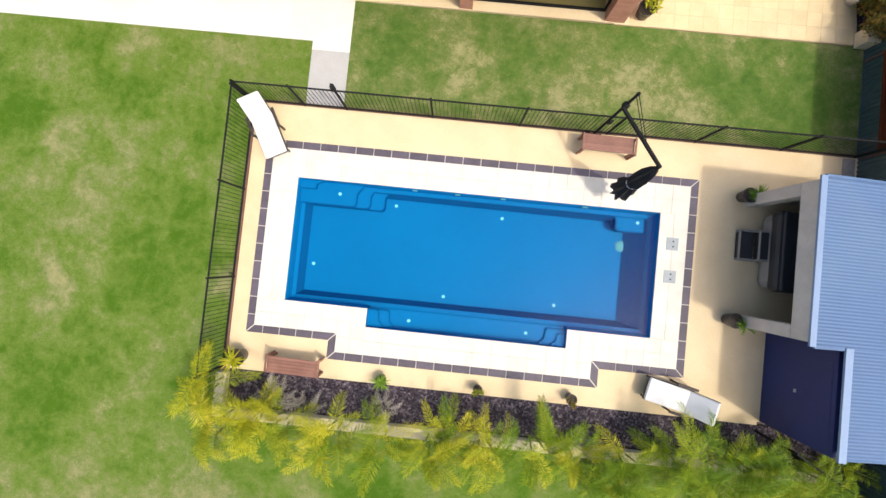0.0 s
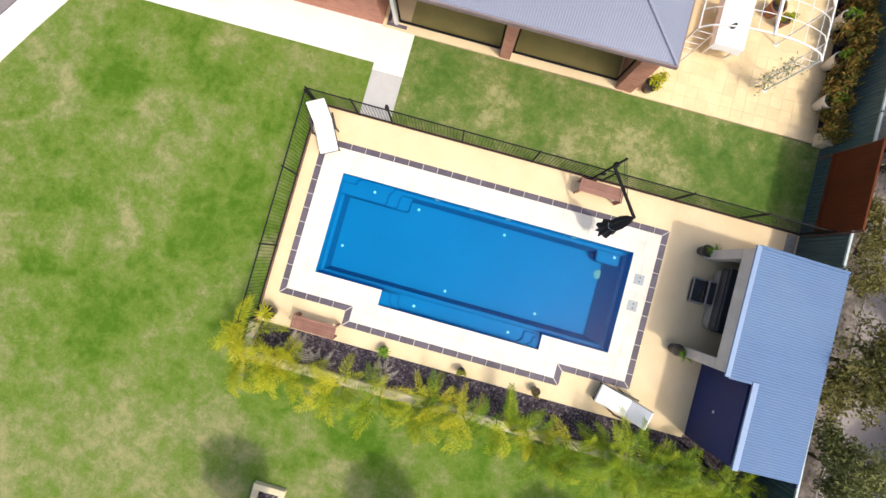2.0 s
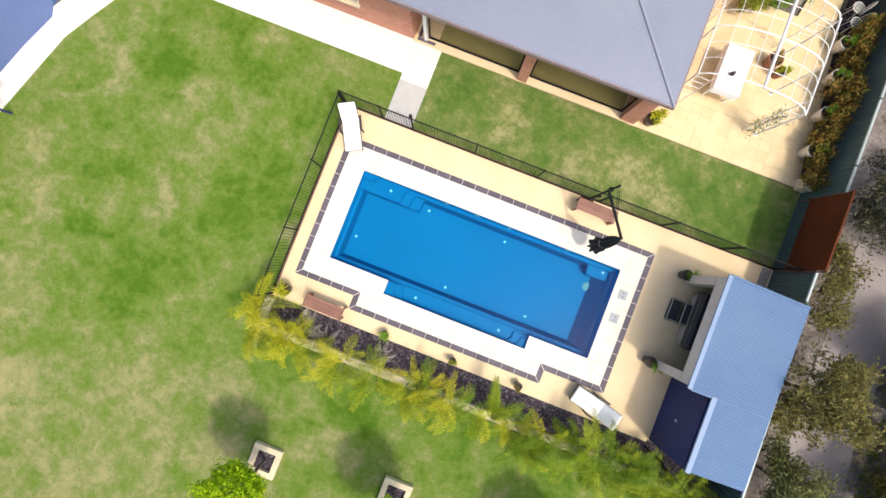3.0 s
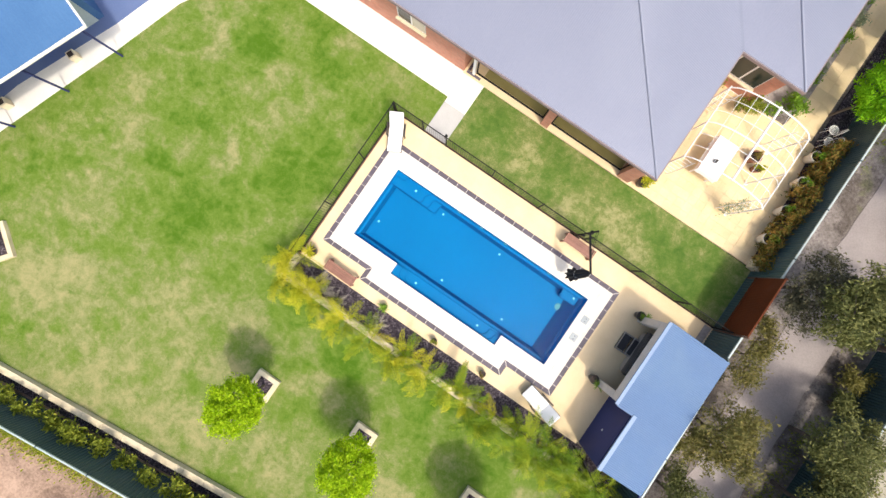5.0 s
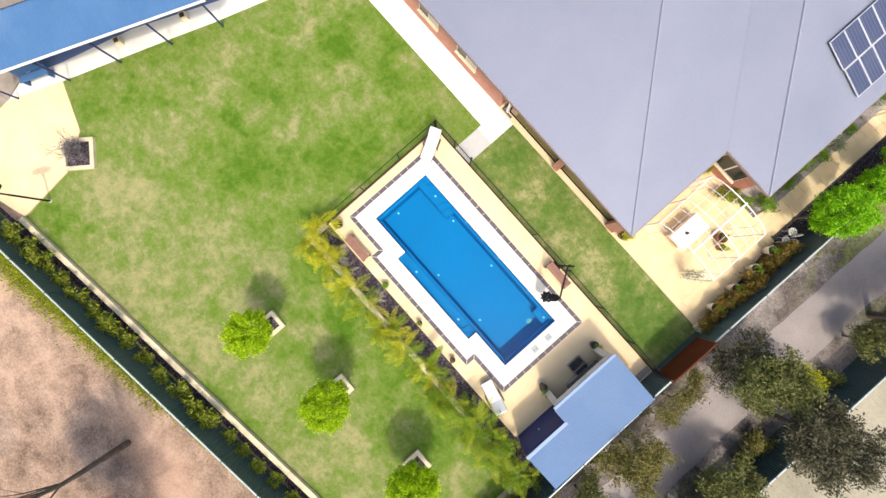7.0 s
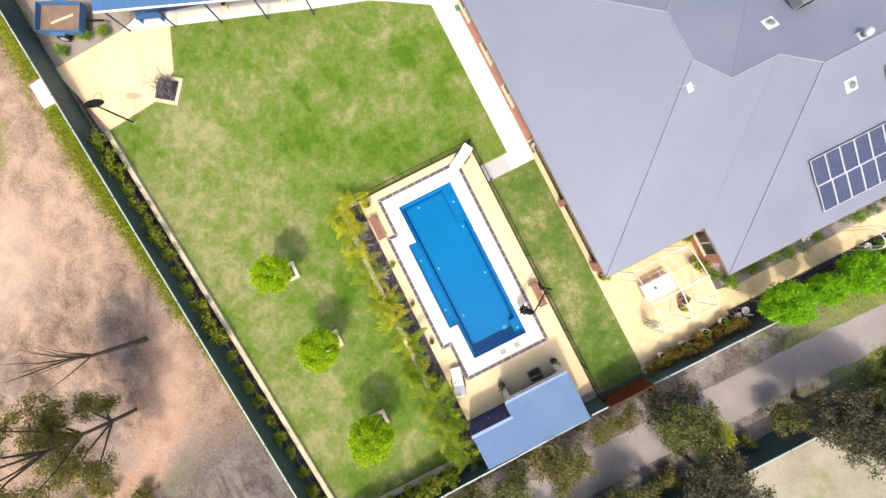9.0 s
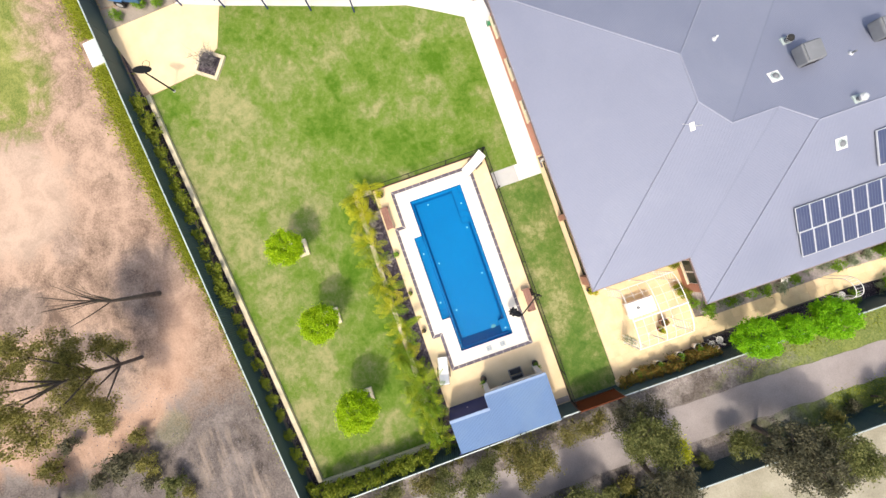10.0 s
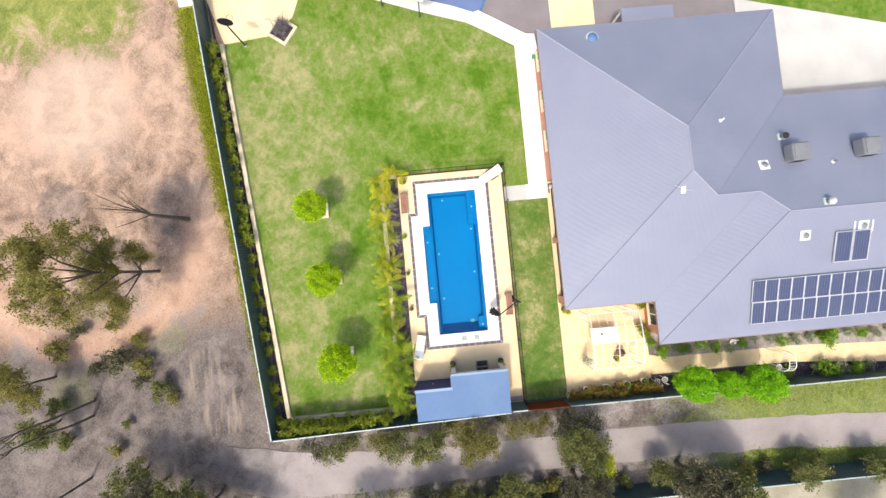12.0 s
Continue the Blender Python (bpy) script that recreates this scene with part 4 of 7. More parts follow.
wat = setting("water", water, M["water"], "clear still pool water", "water")
wat.visible_shadow = False

# ---- pool fence ----
def pool_fence(name, label, a, b, posts, height=1.2):
    a, b = Vector((*a, 0)), Vector((*b, 0))
    d = b - a
    L = d.length
    f = thing(name, label, "fence", pose(a.x, a.y, 0, 0, 0, math.degrees(math.atan2(d.y, d.x))), kind="structure")
    pm = mesh_of("post", box(bmesh.new(), -0.024, 0.024, -0.024, 0.024, -0.02, height + 0.05), M["black"])
    sm = mesh_of("slat", bx(-0.0052, 0.0052, -0.0052, 0.0052, 0.08, height - 0.02), M["black"])
    for s in posts:
        part("post", pm, None, f, m=pose(s, 0, 0))
    for s0, s1 in zip(posts, posts[1:]):
        part("top_rail", bx(s0 + 0.03, s1 - 0.03, -0.016, 0.016, height - 0.035, height), M["black"], f)
        part("bottom_rail", bx(s0 + 0.03, s1 - 0.03, -0.018, 0.018, 0.07, 0.11), M["black"], f)
        k = max(2, round((s1 - s0) / 0.105))
        for i in range(1, k):
            part("slat", sm, None, f, m=pose(s0 + (s1 - s0) * i / k, 0, 0))
    return f


pool_fence("pool_fence_north", "black tubular pool fence along the deck", (-6.45, 3.74), (10.1, 3.74), [0.0, 1.42, 2.60, 5.0, 7.4, 9.8, 12.2, 14.5, 16.5])
pool_fence("pool_fence_west", "black tubular pool fence along the lawn", (-6.45, 3.66), (-6.45, -3.62), [0.0, 2.42, 4.85, 7.28])
part("gate_latch", bx(-3.90, -3.82, 3.70, 3.80, 1.18, 1.45), M["black"])
tagged(bpy.data.objects["gate_latch"], "tall black child-proof latch on the pool gate", "latch")
setting("trim_north", bx(-6.5, 10.1, 3.722, 3.80, -0.07, 0.03), M["brown_timber"], "brown timber sleeper edging under the fence", "edging")
setting("trim_west", bx(-6.5, -6.402, -3.75, 3.715, -0.07, 0.03), M["brown_timber"], "brown timber sleeper edging under the fence", "edging")

# ---- house ----
K = 0.25
EAVE = 2.45
house = thing("house", "red brick house with a grey corrugated steel hip roof", "house", pose(0, 0, 0))


AX0, AX1, AY0, AY1 = -14.75, 3.70, 6.57, 22.35
BX0, BX1, BY0, BY1 = -8.90, 6.47, 12.41, 42.0
HA, HB, HC = (AY1 - AY0) / 2, (BX1 - BX0) / 2, (AX1 - BX0) / 2
RIDGE_A, RIDGE_B, RIDGE_C = AY0 + HA, BX0 + HB, BX0 + HC
# where the two wings meet, a short ridge runs between their hips
JOIN0, JOIN1 = AY1 - HC, BY0 + HC


def slope(p0, along, up, length, low, top):
    part("roof_slope", corrugated("roof_slope", (*p0, EAVE), along, (*up, K), length, top, M["grey_roof"], amp=0.0055, low=low), None, house)


slope((AX0, AY0), (1, 0, 0), (0, 1), AX1 - AX0, None, lambda s: min(s, AX1 - AX0 - s, HA))
slope((AX0, AY0), (0, 1, 0), (1, 0), AY1 - AY0, None, lambda s: min(s, AY1 - AY0 - s))
slope((AX0, AY1), (1, 0, 0), (0, -1), RIDGE_C - AX0, lambda s: max(0, AX0 + s - BX0), lambda s: min(s, AX1 - AX0 - s, HA))
slope((AX1, AY0), (0, 1, 0), (-1, 0), JOIN1 - AY0, lambda s: max(0, AY0 + s - BY0), lambda s: min(s, max(HC, AY1 - AY0 - s)))
slope((RIDGE_C, BY0), (1, 0, 0), (0, 1), BX1 - RIDGE_C, lambda s: max(0, AX1 - RIDGE_C - s), lambda s: min(RIDGE_C + s - BX0, BX1 - RIDGE_C - s))
slope((BX0, JOIN0), (0, 1, 0), (1, 0), BY1 - JOIN0, lambda s: max(0, AY1 - JOIN0 - s), lambda s: min(max(HC, JOIN0 + s - BY0), HB, BY1 - JOIN0 - s))
slope((BX1, BY0), (0, 1, 0), (-1, 0), BY1 - BY0, None, lambda s: min(s, BY1 - BY0 - s, HB))
slope((BX0, BY1), (1, 0, 0), (0, -1), BX1 - BX0, None, lambda s: min(s, BX1 - BX0 - s))


def roof_z(x, y):
    """Height of the roof's surface: the highest of the two wings and the piece between them."""
    wings = ((AX0, AX1, AY0, AY1), (BX0, BX1, BY0, BY1), (BX0, AX1, AY0, BY1))
    return EAVE + K * max(min(x - x0, x1 - x, y - y0, y1 - y) for x0, x1, y0, y1 in wings)


RA0, RA1, RB0, RB1 = (AX0 + HA, RIDGE_A), (AX1 - HA, RIDGE_A), (RIDGE_B, BY0 + HB), (RIDGE_B, BY1 - HB)
C0, C1 = (RIDGE_C, JOIN0), (RIDGE_C, JOIN1)
for p, q in ((RA0, RA1), ((AX0, AY0), RA0), ((AX0, AY1), RA0), ((AX1, AY0), RA1), (RA1, C0), (C0, C1), (C1, RB0), (RB0, RB1), ((BX1, BY0), RB0), ((BX0, BY1), RB1), ((BX1, BY1), RB1)):
    part("ridge_cap", rod(bmesh.new(), (*p, roof_z(*p) + 0.01), (*q, roof_z(*q) + 0.01), 0.042), M["ridge_cap"], house)
for p, q in (((BX0, AY1), C0), ((AX1, BY0), C1)):
    part("valley_gutter", beam(bmesh.new(), (*p, roof_z(*p) + 0.004), (*q, roof_z(*q) + 0.004), 0.11, 0.012), M["valley"], house, "darker steel valley gutter")
# gutters and eave linings
for a in ((AX0 - 0.05, AX1 + 0.05, AY0 - 0.05, AY0), (AX0 - 0.05, AX0, AY0, AY1), (AX1, AX1 + 0.05, AY0, BY0 - 0.05), (AX1, BX1 + 0.05, BY0 - 0.05, BY0), (BX1, BX1 + 0.05, BY0, BY1), (AX0 - 0.05, BX0 - 0.05, AY1, AY1 + 0.05), (BX0 - 0.05, BX0, AY1, BY1)):
    part("gutter", bx(*a, EAVE - 0.13, EAVE - 0.01), M["gutter"], house)
bm = bmesh.new()
prism(bm, [(AX0, AY0), (AX1, AY0), (AX1, BY0), (BX1, BY0), (BX1, BY1), (BX0, BY1), (BX0, AY1), (AX0, AY1)], EAVE - 0.12, EAVE - 0.09)
part("eave_lining", bm, M["white_paint"], house)
# walls
def wall(x0, x1, y0, y1, z0=-0.07, z1=EAVE - 0.125):
    return part("wall", bx(x0, x1, y0, y1, z0, z1), M["brick"], house)


WT = 0.23
wall(-14.30, -5.10, 6.92, 6.92 + WT)
wall(-5.10 - WT, -5.10, 6.92 + WT, 10.0)
wall(-5.10, 3.07, 10.0, 10.0 + WT)
wall(3.07, 3.30, 7.35, 12.85)
wall(3.30, 6.05, 12.85, 12.85 + WT)
wall(5.82, 6.05, 12.85 + WT, 41.5)
wall(-14.30, -14.30 + WT, 6.92 + WT, 21.9)
wall(-14.07, -8.45, 21.67, 21.9)
wall(-8.68, -8.45, 21.9, 41.5)
wall(-8.45, 5.82, 41.27, 41.5)
# verandah: brick piers, glazed bays with dark frames
for x0, x1, y0, y1 in ((-1.02, -0.66, 6.88, 7.24), (3.02, 3.56, 6.88, 7.35)):
    part("brick_pier", bx(x0, x1, y0, y1, 0.0, EAVE - 0.13), M["brick"], house)
part("verandah_post", bx(-4.72, -4.60, 7.02, 7.14, 0.0, EAVE - 0.13), M["white_paint"], house, "white painted verandah post")
for x0, x1 in ((-4.58, -1.04), (-0.64, 3.0)):
    bay = part("bay_sill", bx(x0, x1, 7.14, 7.19, 0.02, 0.09), M["black"], house, "dark framed open verandah bay")
    part("frame", bx(x0, x1, 7.14, 7.19, 2.2, 2.3), M["black"], bay)
    for x in (x0 + 0.03, x1 - 0.03):
        part("jamb", bx(x - 0.025, x + 0.025, 7.142, 7.188, 0.09, 2.2), M["black"], bay)
for x0, x1, y0, y1 in ((-4.98, -4.28, 6.95, 7.07), (-4.98, -4.86, 7.075, 7.7)):
    part("paver_inlay", bx(x0, x1, y0, y1, 0.013, 0.018), M["slate"], house)
part("glass_door", bx(-3.6, 1.8, 9.93, 9.985, 0.1, 2.1), M["glass"], house, "dark sliding glass doors behind the verandah")
def window_at(x, y, w, h, z, axis, blind=False):
    if axis == "x":
        wd = part("window", bx(x - w / 2, x + w / 2, y - 0.03, y + 0.004, z, z + h), M["white_paint"], house)
        for k in (0, 1):
            part("pane", bx(x - w / 2 + 0.05 + k * w / 2, x + k * w / 2 - 0.05 + 0.025, y - 0.036, y - 0.031, z + 0.05, z + h - 0.05), M["blind"] if blind and k else M["glass"], wd, "pane with a drawn cream blind" if blind and k else "")
        part("sill", bx(x - w / 2 - 0.05, x + w / 2 + 0.05, y - 0.16, y - 0.0375, z - 0.06, z), M["limestone"], wd)
    else:
        wd = part("window", bx(x - 0.004, x + 0.03, y - w / 2, y + w / 2, z, z + h), M["white_paint"], house)
        for k in (0, 1):
            part("pane", bx(x + 0.031, x + 0.036, y - w / 2 + 0.05 + k * w / 2, y + k * w / 2 - 0.025, z + 0.05, z + h - 0.05), M["glass"], wd)
        part("sill", bx(x + 0.0375, x + 0.11, y - w / 2 - 0.05, y + w / 2 + 0.05, z - 0.06, z), M["limestone"], wd)


for x in (-13.4, -10.55, -7.75):
    window_at(x, 6.92, 1.4, 1.15, 0.95, "x", True)
window_at(4.75, 12.85, 1.5, 1.3, 0.75, "x")
for y in (15.5, 19.5, 24.0, 28.5):
    window_at(6.05, y, 1.6, 1.1, 0.95, "y")


# roof fittings
def on_east_slope(x, y, lift):
    """Pose on the roof's east face, with local x up the slope."""
    return Matrix.Translation((x, y, EAVE + K * (BX1 - x) + lift)) @ Matrix.Rotation(math.atan(K), 4, "Y")


SL = math.cos(math.atan(K))
pw, pl = 0.815, 1.44
array_ = thing("solar_array", "two rows of dark solar panels with pale frames on the roof", "solar panels")
fm = bmesh.new()
for a in ((-pl / 2, pl / 2, -pw / 2, -pw / 2 + 0.03), (-pl / 2, pl / 2, pw / 2 - 0.03, pw / 2), (-pl / 2, -pl / 2 + 0.03, -pw / 2 + 0.03, pw / 2 - 0.03), (pl / 2 - 0.03, pl / 2, -pw / 2 + 0.03, pw / 2 - 0.03)):
    box(fm, *a, 0, 0.045)
fm = mesh_of("panel_frame", fm, M["alu"])
cm = bx(-pl / 2 + 0.03, pl / 2 - 0.03, -pw / 2 + 0.03, pw / 2 - 0.03, 0.0, 0.03)
cm = mesh_of("solar_panel", cm, M["solar"])
for i in range(16):
    for j in range(2):
        x = 5.70 - SL * (0.5 + j) * (pl + 0.02)
        p = part("solar_panel", cm, None, array_, m=on_east_slope(x, 18.1 + (i + 0.5) * (pw + 0.012) - 0.06 * j, 0.10))
        part("panel_frame", fm, None, p)
for y in (23.0, 24.1):
    c = thing("hot_water_panel", "dark flat solar water collector on the roof", "solar collector", on_east_slope(1.25, y + 0.5, 0.08), group="water collectors")
    part("absorber", bx(-0.92, 0.92, -0.48, 0.48, 0, 0.06), M["solar"], c)
    for a in ((-0.96, 0.96, -0.52, -0.482), (-0.96, 0.96, 0.482, 0.52), (-0.96, -0.922, -0.48, 0.48), (0.922, 0.96, -0.48, 0.48)):
        part("frame", bx(*a, 0, 0.08), M["alu"], c)
for x, y in ((-4.8, 21.4), (-4.75, 25.8)):
    z = roof_z(x, y)
    c = thing("evaporative_cooler", "grey plastic evaporative cooler box on the roof", "cooler", pose(x, y, z), group="roof coolers")
    part("housing", bx(-0.55, 0.55, -0.55, 0.55, 0.05, 0.75, bev=0.09), M["cooler"], c)
    part("lid", bx(-0.48, 0.48, -0.48, 0.48, 0.752, 0.80, bev=0.02), M["cooler"], c)
    part("dropper", bx(-0.3, 0.3, -0.3, 0.3, -0.35, 0.05), M["grey_roof"], c)
    for s in (-1, 1):
        part("louvre", bx(s * 0.555 - 0.008, s * 0.555 + 0.008, -0.4, 0.4, 0.15, 0.6), M["black"], c)
def on_roof(x, y):
    """Pose on the roof's surface, tilted with the slope."""
    e = 0.05
    n = Vector((roof_z(x - e, y) - roof_z(x + e, y), roof_z(x, y - e) - roof_z(x, y + e), 2 * e)).normalized()
    return Matrix.Translation((x, y, roof_z(x, y))) @ n.to_track_quat("Z", "Y").to_matrix().to_4x4()


def square_vent(x, y):
    v = thing("roof_vent", "low round grey roof vent on a square white flashing", "roof vent", on_roof(x, y), group="square roof vents")
    part("flashing", bx(-0.31, 0.31, -0.31, 0.31, 0.0, 0.035, bev=0.008), M["white_paint"], v, "square white flashing")
    part("cowl", lathe(bmesh.new(), [(0.24, 0.034), (0.24, 0.09), (0.215, 0.11), (0.19, 0.10), (0.18, 0.07)], 20), M["fence_cap"], v, smooth=True)
    part("cap", lathe(bmesh.new(), [(0.17, 0.034), (0.16, 0.10), (0.09, 0.15), (0.0, 0.16)], 18), M["cooler"], v, smooth=True)
    return v


def turbine_vent(x, y, mat):
    v = thing("roof_ventilator", "round metal turbine ventilator on a short throat", "roof vent", pose(x, y, roof_z(x, y)), group="roof turbines")
    part("flashing", bx(-0.24, 0.24, -0.24, 0.24, -0.06, 0.05), M["fence_cap"], v)
    part("throat", rod(bmesh.new(), (0, 0, 0.05), (0, 0, 0.22), 0.13, seg=14), M["cooler"], v)
    part("turbine", lathe(bmesh.new(), [(0.13, 0.2), (0.2, 0.27), (0.21, 0.36), (0.15, 0.45), (0.0, 0.48)], 16), mat, v)
    for k in range(12):
        a = k * math.pi / 6
        part("vane", beam(bmesh.new(), (0.195 * math.cos(a), 0.195 * math.sin(a), 0.26), (0.215 * math.cos(a + 0.3), 0.215 * math.sin(a + 0.3), 0.38), 0.012, 0.02), M["alu"], v)
    return v


def vent_pipe(x, y, mat):
    v = thing("vent_pipe", "small vent pipe with a collar through the roof", "roof vent", pose(x, y, roof_z(x, y)), group="roof pipes")
    part("pipe", rod(bmesh.new(), (0, 0, -0.1), (0, 0, 0.3), 0.055, seg=10), mat, v)
    part("collar", lathe(bmesh.new(), [(0.16, -0.05), (0.12, 0.05), (0.05, 0.08)], 12), M["alu"], v)
    return v


for x, y in ((-4.25, 19.48), (0.36, 21.15), (0.08, 24.73)):
    square_vent(x, y)
for s_ in (-0.62, 0.62):
    rl = thing("roof_rail", "short white rail fixed beside a roof vent", "rail", on_east_slope(0.12, 24.73 + s_ * 0.9, 0.0), "roof rails")
    part("bar", bx(-0.36, 0.36, -0.03, 0.03, 0.0, 0.05, bev=0.01), M["white_paint"], rl)
turbine_vent(-6.0, 21.17, M["rubber"])
turbine_vent(-1.56, 22.46, M["alu"])
vent_pipe(-7.24, 16.94, M["white_paint"])
vent_pipe(-4.06, 23.78, M["cooler"])
bk = thing("antenna_bracket", "small white metal bracket and mast near the ridge", "bracket", on_roof(-3.09, 13.9))
part("plate", bx(-0.14, 0.14, -0.22, 0.22, 0.0, 0.04, bev=0.008), M["white_paint"], bk)
part("mast", rod(bmesh.new(), (0, 0, 0.03), (-0.02, 0, 0.75), 0.022, seg=8), M["alu"], bk)
part("strut", rod(bmesh.new(), (-0.5, 0.3, 0.0), (-0.02, 0, 0.55), 0.012, seg=6), M["alu"], bk)
sk = thing("skylight_dome", "pale blue skylight dome on the roof", "skylight", pose(-13.75, 10.05, roof_z(-13.75, 10.05)))
part("dome", lathe(bmesh.new(), [(0.34, -0.05), (0.33, 0.06), (0.22, 0.14), (0.0, 0.17)], 20), M["blue_roof"], sk, smooth=True)
part("base", lathe(bmesh.new(), [(0.42, -0.14), (0.42, 0.0), (0.34, 0.03)], 20), M["alu"], sk)
porch = thing("porch_roof", "small grey steel porch roof on posts beside the house", "porch")
part("roof", bx(-15.85, -14.9, 12.4, 15.9, 2.12, 2.2), M["grey_roof"], porch)
for y in (12.5, 15.8):
    part("post", bx(-15.8, -15.7, y - 0.05, y + 0.05, -0.02, 2.12), M["white_paint"], porch)

# ---- pool house and spa ----
shed = thing("pool_house", "small pool house with pale blue corrugated roof and timber portal", "shed", pose(0, 0, 0))
def shed_z(x):
    return 2.17 - 0.105 * (x - 7.3)
SHX, SHN, SHX2 = 7.30, 8.14, 10.12
rise = -0.105
part("roof", corrugated("roof", (SHX, -1.18, shed_z(SHX)), (0, 1, 0), (1, 0, rise), 3.65, lambda s: SHX2 - SHX, M["blue_roof"], amp=0.011), None, shed)
part("roof", corrugated("roof", (SHN, -3.57, shed_z(SHN)), (0, 1, 0), (1, 0, rise), 2.39, lambda s: SHX2 - SHN, M["blue_roof"], amp=0.011), None, shed)
part("roof_edge", beam(bmesh.new(), (SHX - 0.05, -1.2, shed_z(SHX) + 0.01), (SHX - 0.05, 2.49, shed_z(SHX) + 0.01), 0.13, 0.05), M["blue_edge"], shed, "pale blue edge flashing")
part("roof_edge", beam(bmesh.new(), (SHN - 0.02, -3.60, shed_z(SHN) + 0.01), (SHN - 0.02, -1.165, shed_z(SHN) + 0.012), 0.16, 0.05), M["blue_edge"], shed, "pale blue edge flashing")
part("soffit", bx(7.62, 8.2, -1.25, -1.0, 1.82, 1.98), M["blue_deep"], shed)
part("roof_edge", beam(bmesh.new(), (SHX, -1.20, shed_z(SHX) - 0.004), (SHN - 0.12, -1.20, shed_z(SHN) - 0.004), 0.07, 0.05), M["blue_roof"], shed)
part("roof_edge", beam(bmesh.new(), (SHX, 2.49, shed_z(SHX) + 0.004), (SHX2, 2.49, shed_z(SHX2) + 0.004), 0.06, 0.05), M["blue_roof"], shed)
part("gutter", bx(SHX2 - 0.02, SHX2 + 0.02, -3.7, 2.5, shed_z(SHX2) - 0.14, shed_z(SHX2) - 0.03), M["blue_deep"], shed)
part("portal_beam", bx(7.24, 7.36, -1.12, 2.42, 1.66, 2.10, bev=0.01), M["grey_timber"], shed, "pale weathered timber fascia beam")
for k, y in enumerate((2.12, -1.12)):
    part("portal_post", bx(7.24, 7.56, y, y + 0.30, 0.0, 1.655, bev=0.01), M["grey_timber"], shed, "pale weathered timber post")
part("side_wall", bx(7.60, 10.05, 2.30, 2.38, 0.0, 1.72), M["grey_timber"], shed)
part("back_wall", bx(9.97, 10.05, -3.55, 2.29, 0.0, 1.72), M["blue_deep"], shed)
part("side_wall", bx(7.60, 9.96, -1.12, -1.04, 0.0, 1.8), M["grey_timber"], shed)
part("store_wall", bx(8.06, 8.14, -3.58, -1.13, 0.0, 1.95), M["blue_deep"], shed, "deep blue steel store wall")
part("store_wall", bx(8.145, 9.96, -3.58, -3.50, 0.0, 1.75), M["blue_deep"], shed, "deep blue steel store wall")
dr = part("store_door", bx(8.055, 8.0585, -3.30, -1.55, 0.03, 1.85), M["blue_deep"], shed, "deep blue steel store door")
part("handle", bx(8.01, 8.051, -2.48, -2.40, 0.98, 1.01), M["alu"], dr)

spa = thing("spa", "covered spa tub with grey skirt and charcoal vinyl cover", "spa", pose(8.62, 0.92, 0))
part("skirt", bx(-1.0, 1.0, -1.0, 1.0, 0.0, 0.72, bev=0.22), M["spa_shell"], spa)
part("cover_skirt", bx(-1.03, 1.03, -1.03, 1.03, 0.42, 0.79, bev=0.12), M["spa_cover"], spa)
for s in (-1, 1):
    part("cover_half", bx(-1.0 if s < 0 else 0.01, -0.01 if s < 0 else 1.0, -1.0, 1.0, 0.80, 0.88, bev=0.04), M["spa_cover"], spa, "charcoal vinyl folding cover")
steps = thing("spa_steps", "two-tread black and grey plastic spa steps", "steps", pose(7.42, 1.05, 0))
for s in (-0.41, 0.36):
    bm = bmesh.new()
    prism(bm, [(-0.36, 0.0), (0.34, 0.0), (0.34, 0.40), (0.02, 0.40), (0.02, 0.21), (-0.36, 0.21)], 0, 0.05)
    bmesh.ops.rotate(bm, verts=bm.verts, matrix=Matrix.Rotation(radians(90), 3, "X"))
    bmesh.ops.translate(bm, verts=bm.verts, vec=(0, s + 0.05, 0))
    part("side_panel", bm, M["step_grey"], steps)
for x0, z in ((-0.38, 0.21), (0.0, 0.40)):
    part("tread", bx(x0, x0 + 0.33, -0.35, 0.34, z - 0.03, z + 0.012, bev=0.01), M["spa_cover"], steps)
    part("nosing", bx(x0 - 0.03, x0, -0.38, 0.38, z - 0.04, z + 0.02, bev=0.01), M["step_grey"], steps)
    part("riser", bx(x0 + 0.02, x0 + 0.04, -0.35, 0.34, z - 0.21, z - 0.03), M["spa_cover"], steps)


# ---- pots ----
def rosette(seed, n, length, mat, lift=0.6):
    """A tuft of arching strap leaves."""
    rng = random.Random(seed)
    verts, faces = [], []
    for i in range(n):
        a, el, L = rng.random() * 6.28, rng.uniform(0.35, 1.35), length * rng.uniform(0.7, 1.15)
        d, side = Vector((math.cos(a), math.sin(a), 0)), Vector((-math.sin(a), math.cos(a), 0))
        k0 = len(verts)
        for s in range(5):
            u = s / 4
            p = d * (L * u * math.cos(el * (1 - 0.5 * u))) + Vector((0, 0, L * lift * math.sin(el) * (u * 1.5 - u * u)))
            w = 0.028 * length * 2 * (1 - u) ** 0.7 + 0.002
            verts += [p - side * w, p + side * w]
        for s in range(4):
            k = k0 + 2 * s
            faces.append((k, k + 2, k + 3, k + 1))
    return raw_mesh("leaves", verts, faces, mat)


